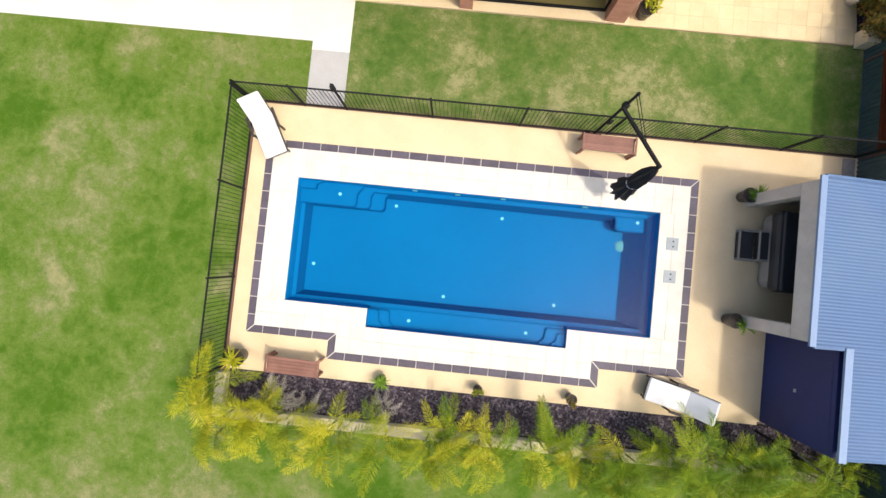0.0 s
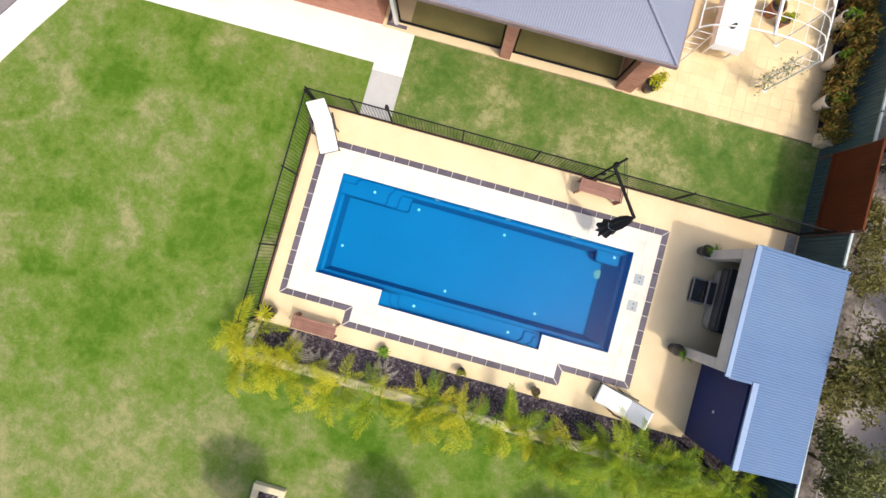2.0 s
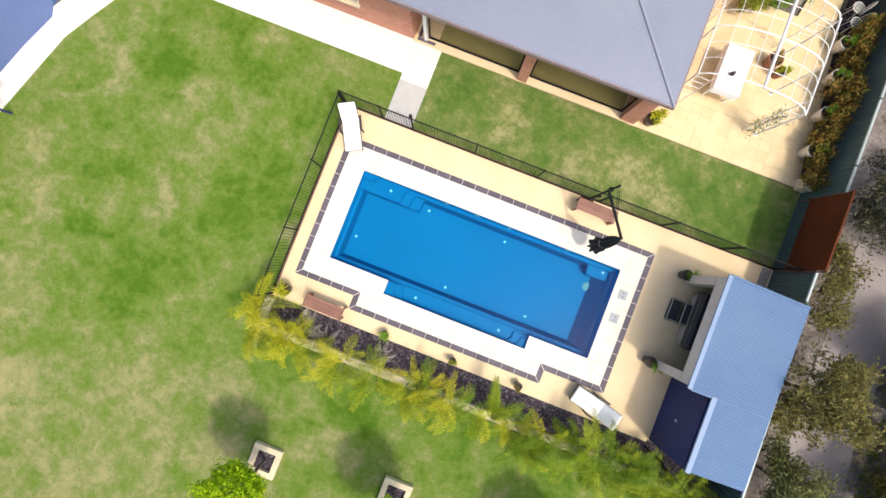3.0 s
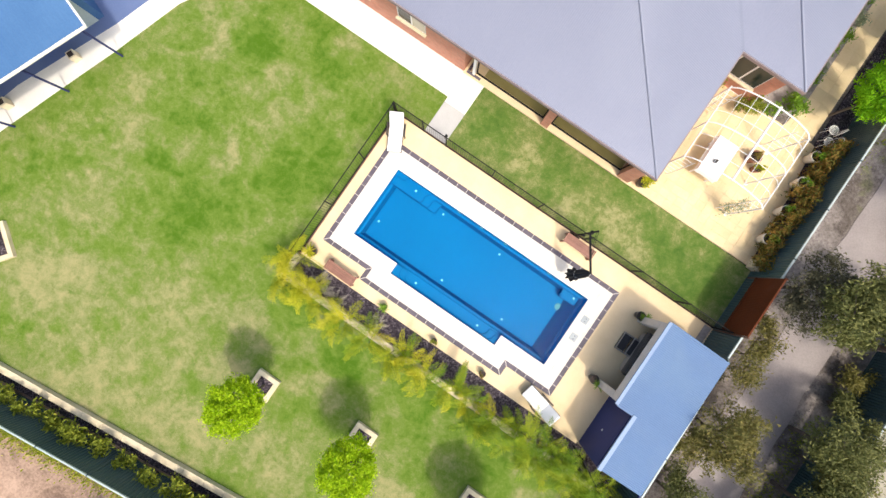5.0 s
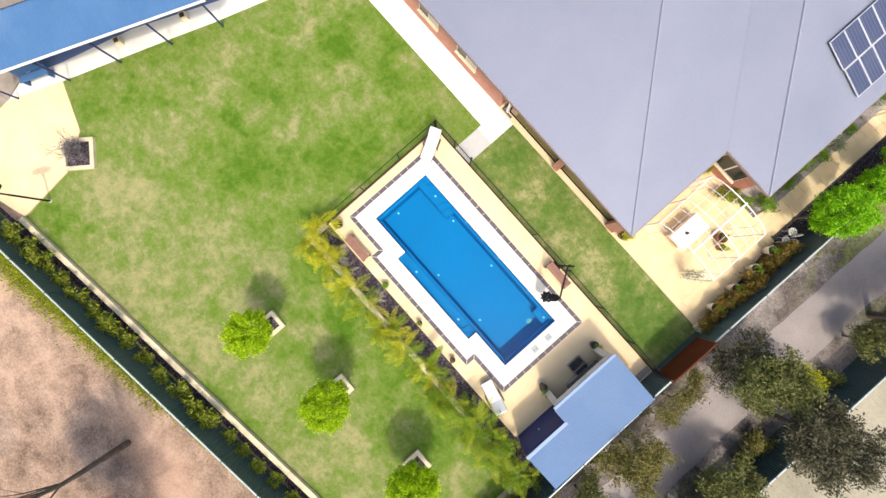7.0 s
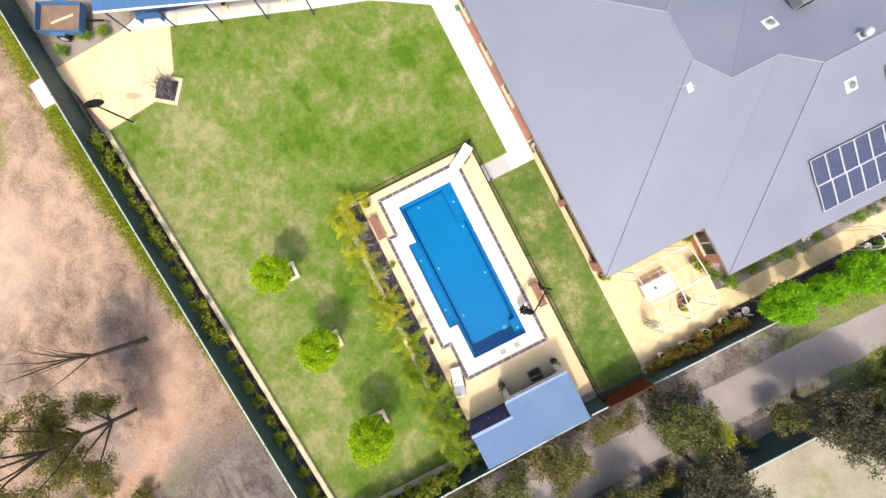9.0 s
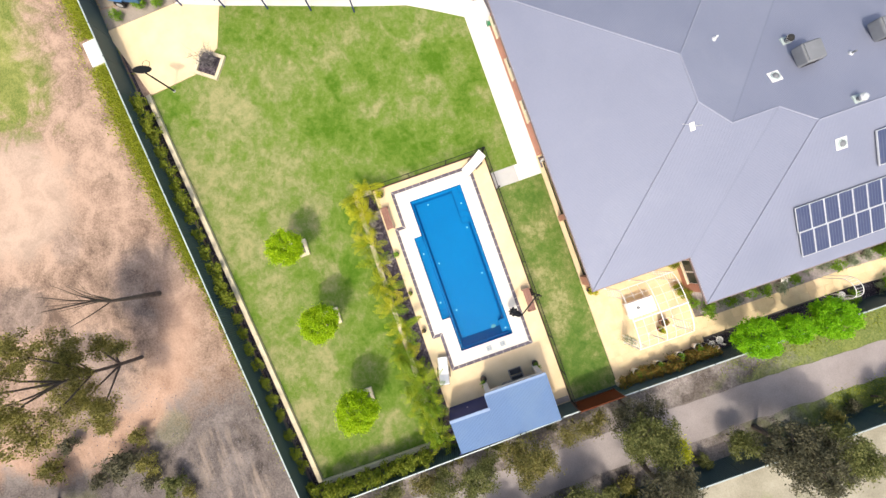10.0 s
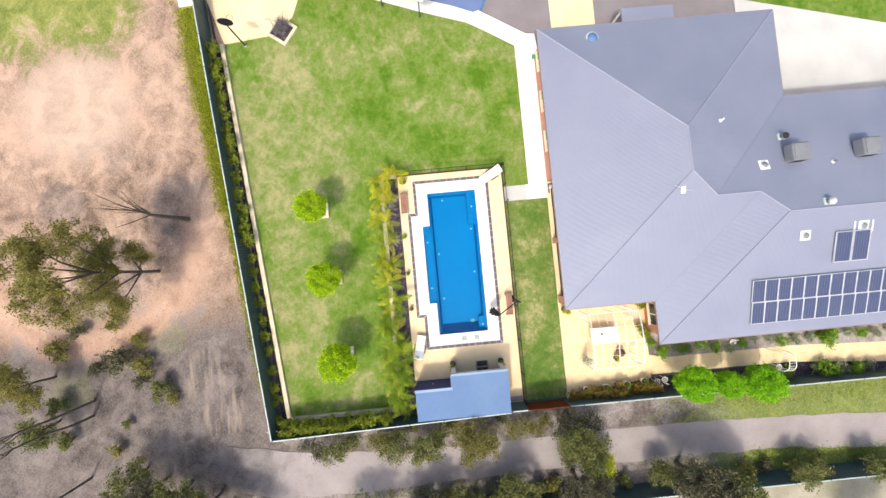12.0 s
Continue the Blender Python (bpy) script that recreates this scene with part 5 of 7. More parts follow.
def pot(name, label, x, y, r, h, mat, plant, lean=(0, 0), group="", taper=0.72):
    t = thing(name, label, "plant pot", pose(x, y, 0), group)
    part("pot", lathe(bmesh.new(), [(0.0, 0.0), (r * taper, 0.0), (r * 0.95, h * 0.7), (r, h * 0.94), (r * 1.06, h), (r * 0.9, h), (r * 0.86, h * 0.88)], 22), mat, t, smooth=True)
    part("soil", lathe(bmesh.new(), [(0.0, h * 0.9), (r * 0.88, h * 0.88)], 22), M["soil"], t)
    if plant:
        part("plant", plant, None, t, m=pose(lean[0], lean[1], h * 0.88))
    return t


pot("potted_grass_tree", "spiky green plant in a dark glazed pot by the portal", 7.12, 2.36, 0.19, 0.34, M["pot_dark"], rosette(1, 50, 0.34, M["leaf_green"]), (0.20, 0.02), "pool house pots")
pot("potted_grass_tree", "spiky green plant leaning from a dark glazed pot", 6.98, -0.97, 0.19, 0.36, M["pot_dark"], rosette(2, 40, 0.30, M["leaf_green"]), (0.26, -0.12), "pool house pots")
pot("potted_palm", "yellow-green plant in a dark pot in the deck corner", -5.98, -3.30, 0.22, 0.36, M["pot_dark"], rosette(3, 50, 0.42, M["leaf_palm"]), (-0.08, -0.06))
pot("potted_succulent", "small bright green spiky plant in a dark pot", -2.10, -3.52, 0.14, 0.22, M["pot_dark"], rosette(4, 40, 0.30, M["leaf_green"]), (0.0, -0.05), "border pots")
pot("potted_shrub", "small dark green plant in a dark pot", 0.50, -3.50, 0.12, 0.20, M["pot_dark"], shrub_mesh(5, 0.16, 0.3, 160, 0.022, M["leaf_hedge"], 6), (0, 0), "border pots")
pot("potted_shrub", "dry dark plant in a dark pot", 2.98, -3.48, 0.14, 0.24, M["pot_dark"], shrub_mesh(6, 0.16, 0.28, 90, 0.02, M["leaf_russet"], 5), (0, 0), "border pots")


# ---- loungers, benches, umbrella ----
def lounger(x, y, ang, label):
    """Foot at x = 0, head towards +x; the backrest is raised."""
    t = thing("sun_lounger", label, "sun lounger", pose(x, y, 0, 0, 0, ang), "sun loungers")
    part("frame", bx(0.02, 1.25, -0.31, 0.31, 0.20, 0.29, bev=0.012), M["rattan"], t)
    for px in (0.10, 1.15):
        for py in (-0.27, 0.27):
            part("leg", rod(bmesh.new(), (px, py, 0.0), (px, py, 0.21), 0.026), M["rattan"], t)
    back = Matrix.Translation((1.10, 0, 0.30)) @ Matrix.Rotation(radians(-44), 4, "Y")
    part("backrest_frame", bx(0.0, 0.66, -0.31, 0.31, -0.05, 0.0, bev=0.012), M["rattan"], t, m=back)
    for s in (-1, 1):
        part("armrest", bx(0.66, 1.22, s * 0.37 - 0.035, s * 0.37 + 0.035, 0.40, 0.44, bev=0.01), M["rattan"], t)
        part("arm_post", bx(0.70, 0.75, s * 0.37 - 0.02, s * 0.37 + 0.02, 0.0, 0.40), M["rattan"], t)
    part("seat_cushion", bx(0.0, 1.12, -0.30, 0.30, 0.292, 0.39, bev=0.035), M["cushion"], t, "white seat cushion")
    part("back_cushion", bx(0.0, 0.68, -0.30, 0.30, 0.004, 0.10, bev=0.035), M["cushion"], t, "white back cushion", m=back)
    return t


lounger(-5.52, 2.20, 118, "dark rattan sun lounger with white cushions in the deck corner")
lounger(4.86, -2.94, -13.0, "dark rattan sun lounger with white cushions near the garden bed")


def bench(x, y, ang, label):
    t = thing("bench", label, "bench", pose(x, y, 0, 0, 0, ang), "poolside benches")
    for i in range(5):
        part("seat_slat", bx(-0.67, 0.67, -0.22 + i * 0.085, -0.139 + i * 0.085, 0.41, 0.44, bev=0.004), M["bench_wood"], t)
    for s in (-1, 1):
        for y in (-0.22, 0.15):
            part("leg", bx(s * 0.64 - 0.03, s * 0.64 + 0.03, y, y + 0.06, 0.0, 0.405), M["bench_wood"], t)
        part("armrest", bx(s * 0.69 - 0.025, s * 0.69 + 0.025, -0.28, 0.20, 0.47, 0.50, bev=0.006), M["bench_wood"], t)
        part("arm_post", bx(s * 0.69 - 0.02, s * 0.69 + 0.02, -0.26, -0.22, 0.0, 0.468), M["bench_wood"], t)
        part("arm_post", bx(s * 0.69 - 0.02, s * 0.69 + 0.02, 0.15, 0.19, 0.0, 0.468), M["bench_wood"], t)
    return t


bench(3.28, 3.34, -1, "red-brown slatted timber bench against the pool fence")
bench(-4.42, -3.36, 179, "red-brown slatted timber bench beside the garden bed")

um = thing("cantilever_umbrella", "black cantilever umbrella folded and tied beside the pool", "umbrella", pose(0, 0, 0))
mast, top, arm0, arm1 = (2.95, 3.655), (2.95, 3.66, 2.62), (2.90, 3.60, 2.05), (3.69, 2.31, 2.26)
part("base_plate", bx(2.70, 3.20, 3.60, 3.71, 0.0, 0.05, bev=0.01), M["black"], um)
part("mast", rod(bmesh.new(), (*mast, 0.04), top, 0.038, 0.034, seg=12), M["black"], um)
part("mast_cap", rod(bmesh.new(), top, (top[0], top[1], 2.67), 0.045, 0.03, seg=12), M["black"], um)
part("slider", bx(2.89, 3.01, 3.60, 3.72, 1.96, 2.14, bev=0.01), M["black"], um)
part("arm", beam(bmesh.new(), arm0, arm1, 0.06, 0.075), M["black"], um)
mid = [a + (b - a) * 0.62 for a, b in zip(arm0, arm1)]
for s in (-0.03, 0.03):
    part("stay", rod(bmesh.new(), (top[0] + s, top[1], top[2] - 0.03), (mid[0] + s, mid[1], mid[2]), 0.008, seg=6), M["black"], um)
part("crank_box", bx(2.90, 3.0, 3.55, 3.60, 1.15, 1.35, bev=0.01), M["black"], um)
bm = bmesh.new()
rngc = random.Random(8)
tp, bt = Vector((3.68, 2.28, 2.16)), Vector((3.60, 2.08, 0.55))
rings = []
for i, (u, r) in enumerate(((0, 0.05), (0.1, 0.10), (0.3, 0.15), (0.55, 0.16), (0.62, 0.12), (0.75, 0.20), (0.9, 0.25), (1.0, 0.20))):
    c = tp.lerp(bt, u)
    rings.append([bm.verts.new(c + Vector((math.cos(k * 0.3927) * r * (1.25 if k % 2 else 0.72), math.sin(k * 0.3927) * r * (1.25 if k % 2 else 0.72), rngc.uniform(-0.05, 0.05) * u))) for k in range(16)])
for a, b in zip(rings, rings[1:]):
    for k in range(16):
        bm.faces.new((a[k], a[(k + 1) % 16], b[(k + 1) % 16], b[k]))
bm.faces.new(rings[-1])
bm.faces.new(rings[0][::-1])
cn = part("canopy", bm, M["black_cloth"], um, "folded black canvas canopy")
c0 = tp.lerp(bt, 0.6)
part("tie_strap", lathe(bmesh.new(), [(0.150, c0.z - 0.02), (0.155, c0.z), (0.150, c0.z + 0.02)], 16, (c0.x, c0.y)), M["alu"], cn)
part("hub", rod(bmesh.new(), (3.69, 2.31, 2.28), (3.68, 2.28, 2.12), 0.05, seg=10), M["black"], um)
for i, (y, nm) in enumerate(((0.90, "lid"), (0.01, "lid"))):
    sl = thing("skimmer_lid", "pale grey square skimmer lid set in the paving", "skimmer lid", pose(5.38, y, 0.006), "skimmer lids")
    part("plate", bx(-0.16, 0.16, -0.17, 0.17, -0.004, 0.012, bev=0.004), M["lid"], sl)
    for dy in (-0.07, 0.07):
        part("finger_hole", lathe(bmesh.new(), [(0.0, 0.0135), (0.022, 0.0135), (0.024, 0.011)], 10, (0.02, dy)), M["black"], sl)


# ---- garden beds ----
def bed(name, pts, label, mat="mulch", z=0.0):
    return setting(name, prism(bmesh.new(), pts, -0.077, z), M[mat], label, "garden bed")


bed("garden_bed_pool", [(-6.28, -4.70), (9.62, -4.70), (9.62, -3.70), (-6.28, -3.70)], "dark bark mulch bed along the pool deck", z=-0.01)
bed("garden_bed_south", [(-17.3, -15.75), (-21.9, -16.4), (10.3, -13.05), (10.3, -12.4), (9.96, -12.72), (-16.9, -15.48)], "dark mulch bed along the boundary fence", z=-0.01)
bed("garden_bed_east", [(9.95, -12.7), (10.3, -12.4), (10.1, -3.8), (9.95, -3.8)], "narrow dark mulch bed along the boundary fence", z=-0.012)
bed("garden_bed_patio", [(9.95, 6.85), (10.15, 6.85), (10.25, 34), (9.9, 30), (9.25, 22.9), (9.42, 12.85)], "dark mulch bed beside the patio", z=-0.01)
bed("garden_bed_house", [(6.1, 13.1), (7.75, 13.3), (8.05, 14.2), (8.08, 23), (8.45, 30), (8.45, 41), (6.1, 41)], "gravelled planting bed along the house wall", "gravel", z=-0.01)
bed("garden_bed_shed", [(-22.1, -16.72), (-22.40, -11.97), (-23.1, -12.2), (-23.6, -17.0)], "grey earth bed with a few shrubs beside the court", "grey_earth", z=-0.02)
bed("pebble_bed", [(9.75, 2.62), (10.08, 2.62), (10.08, 3.68), (9.75, 3.68)], "grey pebbles behind the pool house", "gravel", z=0.012)


def edging(name, label, pts, width=0.28, height=0.18, block=1.0):
    """A row of limestone blocks along a line."""
    t = thing(name, label, "edging", kind="structure")
    for (ax, ay), (bx_, by) in zip(pts, pts[1:]):
        d = Vector((bx_ - ax, by - ay, 0))
        n = max(1, round(d.length / block))
        w = d.length / n
        me = mesh_of("block", bx(0.004, w - 0.004, -width / 2, width / 2, -0.07, height, bev=0.012), M["limestone"])
        ang = math.degrees(math.atan2(d.y, d.x))
        for i in range(n):
            part("block", me, None, t, m=pose(ax + d.x * i / n, ay + d.y * i / n, 0, 0, 0, ang))
    return t


edging("edging_south", "low cream limestone block edging along the lawn", [(-17.05, -15.33), (9.70, -12.58)])
edging("edging_east", "low cream limestone block edging along the lawn", [(9.80, -12.42), (9.80, -5.1)])
edging("edging_pool", "low cream limestone block edging behind the palms", [(-6.3, -4.84), (9.6, -4.84)])
edging("edging_corner", "low cream limestone block edging at the bed's end", [(-6.42, -3.78), (-6.42, -4.97)])


# ---- palms ----
def frond_mesh(seed, L, mat, n=36, droop=0.9, leaflet=0.31, wide=0.0056):
    """A feather leaf: an arching midrib with leaflets on both sides; it starts at the origin and heads towards +x."""
    rng = random.Random(seed)
    verts, faces = [], []
    pts = []
    el, p = 1.0, Vector((0, 0, 0))
    for i in range(n + 1):
        pts.append((p.copy(), el))
        p = p + Vector((math.cos(el), 0, math.sin(el))) * (L / n)
        el -= droop * 1.9 / n
    for (a, _), (b, _) in zip(pts, pts[1:]):
        k = len(verts)
        verts += [a + Vector((0, -0.009, 0)), a + Vector((0, 0.009, 0)), b + Vector((0, 0.007, 0)), b + Vector((0, -0.007, 0))]
        faces.append((k, k + 1, k + 2, k + 3))
    for i, (q, e) in enumerate(pts[3:], 3):
        u = i / n
        ll = leaflet * (1 - 0.55 * abs(u - 0.45) / 0.55) * rng.uniform(0.85, 1.15)
        t = Vector((math.cos(e), 0, math.sin(e)))
        up = Vector((-math.sin(e), 0, math.cos(e)))
        for s in (-1, 1):
            for half in (0.0, 0.5):
                d = (t * (0.30 + 0.75 * u * u + rng.uniform(-0.15, 0.2)) + Vector((0, s, 0)) * rng.uniform(0.75, 1.0) + up * rng.uniform(-0.1, 0.55)).normalized()
                q2 = q + t * (half * L / n)
                tip = q2 + d * ll * rng.uniform(0.8, 1.15) - Vector((0, 0, 0.25 * ll))
                w = t * wide
                k = len(verts)
                verts += [q2 - w, q2 + d * ll * 0.5 - w * 1.3, tip, q2 + d * ll * 0.5 + w * 1.3]
                faces.append((k, k + 1, k + 2, k + 3))
    return raw_mesh("frond", verts, faces, mat)


FRONDS = [frond_mesh(20 + i, L, M["leaf_palm"], droop=dr) for i, (L, dr) in enumerate(((1.3, 0.9), (1.1, 0.65), (1.5, 1.1), (0.9, 0.5), (1.2, 1.25)))]
FRONDS_GREEN = [frond_mesh(25 + i, L, M["leaf_palm_green"], droop=dr) for i, (L, dr) in enumerate(((1.3, 0.9), (1.1, 0.65), (1.5, 1.1), (0.9, 0.5)))]
DRY = [frond_mesh(30 + i, 0.85, M["leaf_dry"], droop=0.9, leaflet=0.22, wide=0.0035, n=18) for i in range(2)]


def palm(x, y, scale, seed, dry=False):
    rng = random.Random(seed)
    label = "withered grey palm with thin dry fronds in the mulch bed" if dry else "golden cane palm with arching yellow-green fronds"
    t = thing("palm", label, "palm", pose(x, y, 0), "dry palms" if dry else "palms along the pool bed")
    k = rng.choice((4, 5))
    for i in range(k):
        a = 6.28 * i / k + rng.random()
        h = rng.uniform(0.45, 0.95) * scale * (0.6 if dry else 1)
        foot = Vector((0.10 * math.cos(a), 0.10 * math.sin(a), -0.03))
        tip = Vector((0.24 * math.cos(a) * scale, 0.24 * math.sin(a) * scale, h))
        part("cane", rod(bmesh.new(), foot, tip, 0.028, 0.018, seg=7), M["twig"] if dry else M["cane"], t)
        for j in range(3 if dry else rng.choice((3, 4))):
            me = rng.choice(DRY if dry else (FRONDS_GREEN if rng.random() < 0.15 + 0.08 * max(0, x + 4) else FRONDS))
            yaw = math.degrees(a) + rng.uniform(-75, 75) + j * 40
            s = scale * rng.uniform(0.8, 1.1)
            part("frond", me, None, t, m=Matrix.Translation(tip) @ Matrix.Rotation(radians(yaw), 4, "Z") @ Matrix.Rotation(radians(rng.uniform(-32, 26)), 4, "Y") @ Matrix.Rotation(radians(rng.uniform(-25, 25)), 4, "X") @ Matrix.Scale(s, 4))
    return t


for i, (x, y, s) in enumerate(((-6.45, -4.15, 0.95), (-6.0, -5.0, 0.95), (-4.55, -5.0, 0.9), (-3.1, -5.05, 0.95), (-1.9, -5.1, 0.9), (-0.6, -5.1, 0.9), (0.8, -5.05, 0.85), (2.1, -4.75, 0.95), (3.1, -5.0, 0.85),
                               (4.4, -5.0, 0.9), (5.6, -4.75, 1.0), (6.6, -5.0, 1.0), (7.7, -4.95, 0.95), (8.8, -4.9, 0.9), (9.5, -4.6, 0.9), (-5.2, -4.75, 0.85), (-0.1, -4.7, 0.8), (3.8, -5.3, 0.85), (6.1, -5.3, 0.9), (7.2, -4.6, 0.9), (8.3, -5.2, 0.95))):
    palm(x, y + 0.2, s, 100 + i)
for i, (x, y, s) in enumerate(((-4.9, -4.2, 0.75), (-4.0, -4.45, 0.7), (-1.9, -4.15, 0.5), (3.4, -4.6, 0.55), (6.6, -4.5, 0.65))):
    palm(x, y, s, 140 + i, True)


# ---- planters with round trees ----
def planter(x, y, size, label, rot=0):
    t = thing("planter", label, "planter", pose(x, y, 0, 0, 0, rot), "limestone planters")
    h, w = size / 2, 0.2
    for a in ((-h, h, -h, -h + w), (-h, h, h - w, h), (-h, -h + w, -h + w, h - w), (h - w, h, -h + w, h - w)):
        part("kerb", bx(*a, -0.07, 0.14, bev=0.012), M["limestone"], t)
    part("soil", bx(-h + w, h - w, -h + w, h - w, -0.07, 0.02), M["mulch"], t)
    return t


def ball_mesh(seed, r, n, size, mat):
    """A clipped round crown: leaves in clumps near the surface of an uneven ball, thinner within."""
    rng = random.Random(seed)
    cs = []
    for i in range(230):
        d = Vector((rng.gauss(0, 1), rng.gauss(0, 1), rng.gauss(0, 1) * 0.92)).normalized()
        cs.append(d * r * rng.uniform(0.72, 0.98) * (1 + 0.07 * math.sin(3 * d.x + 2.1 * d.y + seed)))
    for i in range(25):
        cs.append(Vector((rng.gauss(0, 1), rng.gauss(0, 1), rng.gauss(0, 1))).normalized() * r * 0.4)
    return leaves("crown", cs, r * 0.085, n, size, mat, rng, flat=0.3, long=1.3)


BALL = [ball_mesh(40 + i, 1.0, 10500, 0.042, m_) for m_ in (M["leaf_lime"], M["leaf_bright"]) for i in range(2)]


def round_tree(x, y, r, zc, label, k, group):
    t = thing("round_tree", label, "tree", pose(x, y, 0), group)
    bm = rod(bmesh.new(), (0, 0, -0.03), (0.02, 0.01, zc - r * 0.5), 0.06, 0.045, seg=10)
    for i in range(6):
        a = i * 1.05
        rod(bm, (0.02, 0.01, zc - r * 0.55), (0.6 * r * math.cos(a), 0.6 * r * math.sin(a), zc + 0.2 * r), 0.03, 0.01, seg=6)
    part("trunk", bm, M["bark"], t)
    part("crown", BALL[k % 2 + (2 if k > 2 else 0)], None, t, m=pose(0, 0, zc, 0, 0, 77 * k) @ Matrix.Diagonal((r, r, r * 0.95, 1)))
    return t


for i, (x, y, r) in enumerate(((-4.45, -9.25, 1.04), (0.30, -8.70, 1.06), (5.72, -8.30, 1.2))):
    planter(x, y, 1.05, "square cream limestone planter set in the lawn")
    round_tree(x, y, r, 2.4, "lime-green clipped round tree in a square planter", i, "lawn trees")
for i, (x, y, r) in enumerate(((9.2, 14.35, 1.14), (9.45, 16.6, 0.86), (9.6, 18.85, 1.16))):
    round_tree(x, y, r, 2.45, "lime-green round tree beside the boundary fence", i + 3, "fence trees")
planter(-17.7, -11.0, 1.65, "limestone planter at the court's corner holding a bare bush", 53)
bb = thing("bare_bush", "leafless grey twiggy bush in a limestone planter", "bush", pose(-17.8, -10.95, 0))
rngb = random.Random(77)
bm, tips = bmesh.new(), []
for i in range(7):
    a = rngb.random() * 6.28
    limb(bm, rngb, Vector((0.1 * math.cos(a), 0.1 * math.sin(a), 0.0)), Vector((0.5 * math.cos(a), 0.5 * math.sin(a), 1)).normalized(), 0.7, 0.022, 2, tips, 0.3)
part("twigs", bm, M["twig"], bb)
part("foliage", leaves("foliage", [(0.45 * math.cos(i * 2.4) * (i % 5) / 4, 0.45 * math.sin(i * 2.4) * (i % 5) / 4, 0.25 + 0.06 * (i % 7)) for i in range(30)], 0.13, 1900, 0.03, M["leaf_twig"], rngb), None, bb)

hr = thing("hose_reel", "small green hose reel on the house wall above the path", "hose reel", pose(-13.91, 6.82, 0.55))
part("drum", rod(bmesh.new(), (0, -0.16, 0.1), (0, 0.02, 0.1), 0.13, seg=18), M["reel_green"], hr)
for yy in (-0.18, 0.02):
    part("flange", rod(bmesh.new(), (0, yy - 0.012, 0.1), (0, yy + 0.012, 0.1), 0.19, seg=20), M["reel_green"], hr)
part("bracket", bx(-0.05, 0.05, 0.033, 0.097, -0.08, 0.28), M["black"], hr)

# ---- shrubs ----
HEDGE = [(shrub_mesh(50 + i, 0.42, 0.95, 700, 0.042, M["leaf_hedge"]), stems_mesh(50 + i, 0.4, 0.9)) for i in range(3)]
RUSSET = [(shrub_mesh(60 + i, 0.5, 1.15, 900, 0.042, M["leaf_russet"]), stems_mesh(60 + i, 0.5, 1.1)) for i in range(3)]
SILVER = [(shrub_mesh(70 + i, 0.36, 0.55, 420, 0.036, M["leaf_silver"]), stems_mesh(70 + i, 0.3, 0.5)) for i in range(2)]
GREEN = [(shrub_mesh(75 + i, 0.42, 0.7, 520, 0.042, M["leaf_green"]), stems_mesh(75 + i, 0.35, 0.6)) for i in range(2)]


def shrub(kinds, x, y, s, k, label, group, sz=None, z=0.0):
    t = thing("shrub", label, "shrub", pose(x, y, z, 0, 0, (k * 67) % 360), group)
    f, st = kinds[k % len(kinds)]
    sc = Matrix.Diagonal((s, s, sz or s, 1))
    part("foliage", f, None, t, m=sc)
    part("stem", st, None, t, m=sc)
    return t


rngs = random.Random(5)
for i in range(24):
    u = i / 23
    x, y = -16.4 + 26.0 * u + rngs.uniform(-0.15, 0.15), -15.90 + 2.72 * u + rngs.uniform(-0.05, 0.05)
    s = rngs.uniform(0.85, 1.15) * (1.38 if u < 0.55 else 1.0)
    shrub(HEDGE, x, y, s, i, "yellow-green clipped shrub in a row along the fence", "fence hedge", s * 0.78)
for i in range(11):
    y = -12.3 + 0.66 * i
    shrub(HEDGE, 10.0 + rngs.uniform(-0.08, 0.03), y, rngs.uniform(1.0, 1.3), i + 1, "dense yellow-green shrub leaning over the boundary fence", "corner hedge", rngs.uniform(1.7, 2.2))
for i in range(10):
    y = 7.15 + 0.62 * i
    shrub(RUSSET, 9.95 - 0.07 * (i % 3) - 0.005 * i, y, rngs.uniform(0.75, 1.1), i, "russet and green shrub beside the patio", "patio hedge", rngs.uniform(0.9, 1.25))
for i in range(18):
    y = 13.6 + 0.95 * i
    shrub(SILVER if i % 3 else GREEN, 7.38 + rngs.uniform(-0.2, 0.25), y, rngs.uniform(0.8, 1.25), i, "low silvery shrub along the house wall" if i % 3 else "green shrub along the house wall", "house bed shrubs")
for i, (x, y) in enumerate(((9.75, 21.5), (9.8, 24.2), (9.85, 26.0), (9.9, 28.2), (9.95, 30.5))):
    shrub(SILVER, x, y, rngs.uniform(1.0, 1.4), i, "grey-green shrub by the side path", "path shrubs")
for i, (x, y) in enumerate(((4.1, 12.5), (5.75, 12.25), (6.1, 12.6))):
    shrub(HEDGE, x, y, 0.85, i, "yellow-green shrub against the brick wall", "patio corner shrubs")
for i, (x, y) in enumerate(((-22.6, -15.6), (-22.8, -14.0), (-22.6, -12.8))):
    shrub(GREEN, x, y, 0.9, i, "green shrub in the weedy bed by the court", "court shrubs")
pool_fence("pool_fence_south", "short black tubular fence between pool house and garden edging", (8.0, -3.86), (9.35, -4.62), [0.0, 1.54])
for x, y, s, k in ((7.6, 25.2, 1.7, 0), (7.5, 15.0, 0.9, 1), (7.6, 17.4, 1.0, 0), (6.9, 12.9, 0.8, 1)):
    shrub(GREEN, x, y, s, k, "dense green shrub in the bed along the house", "house bed greens")
for x, y, s, k in ((9.75, 22.3, 1.1, 0), (9.8, 24.8, 1.6, 1), (10.0, 27.0, 1.3, 0)):
    shrub(GREEN, x, y, s, k, "loose green shrub beside the side path", "path greens")

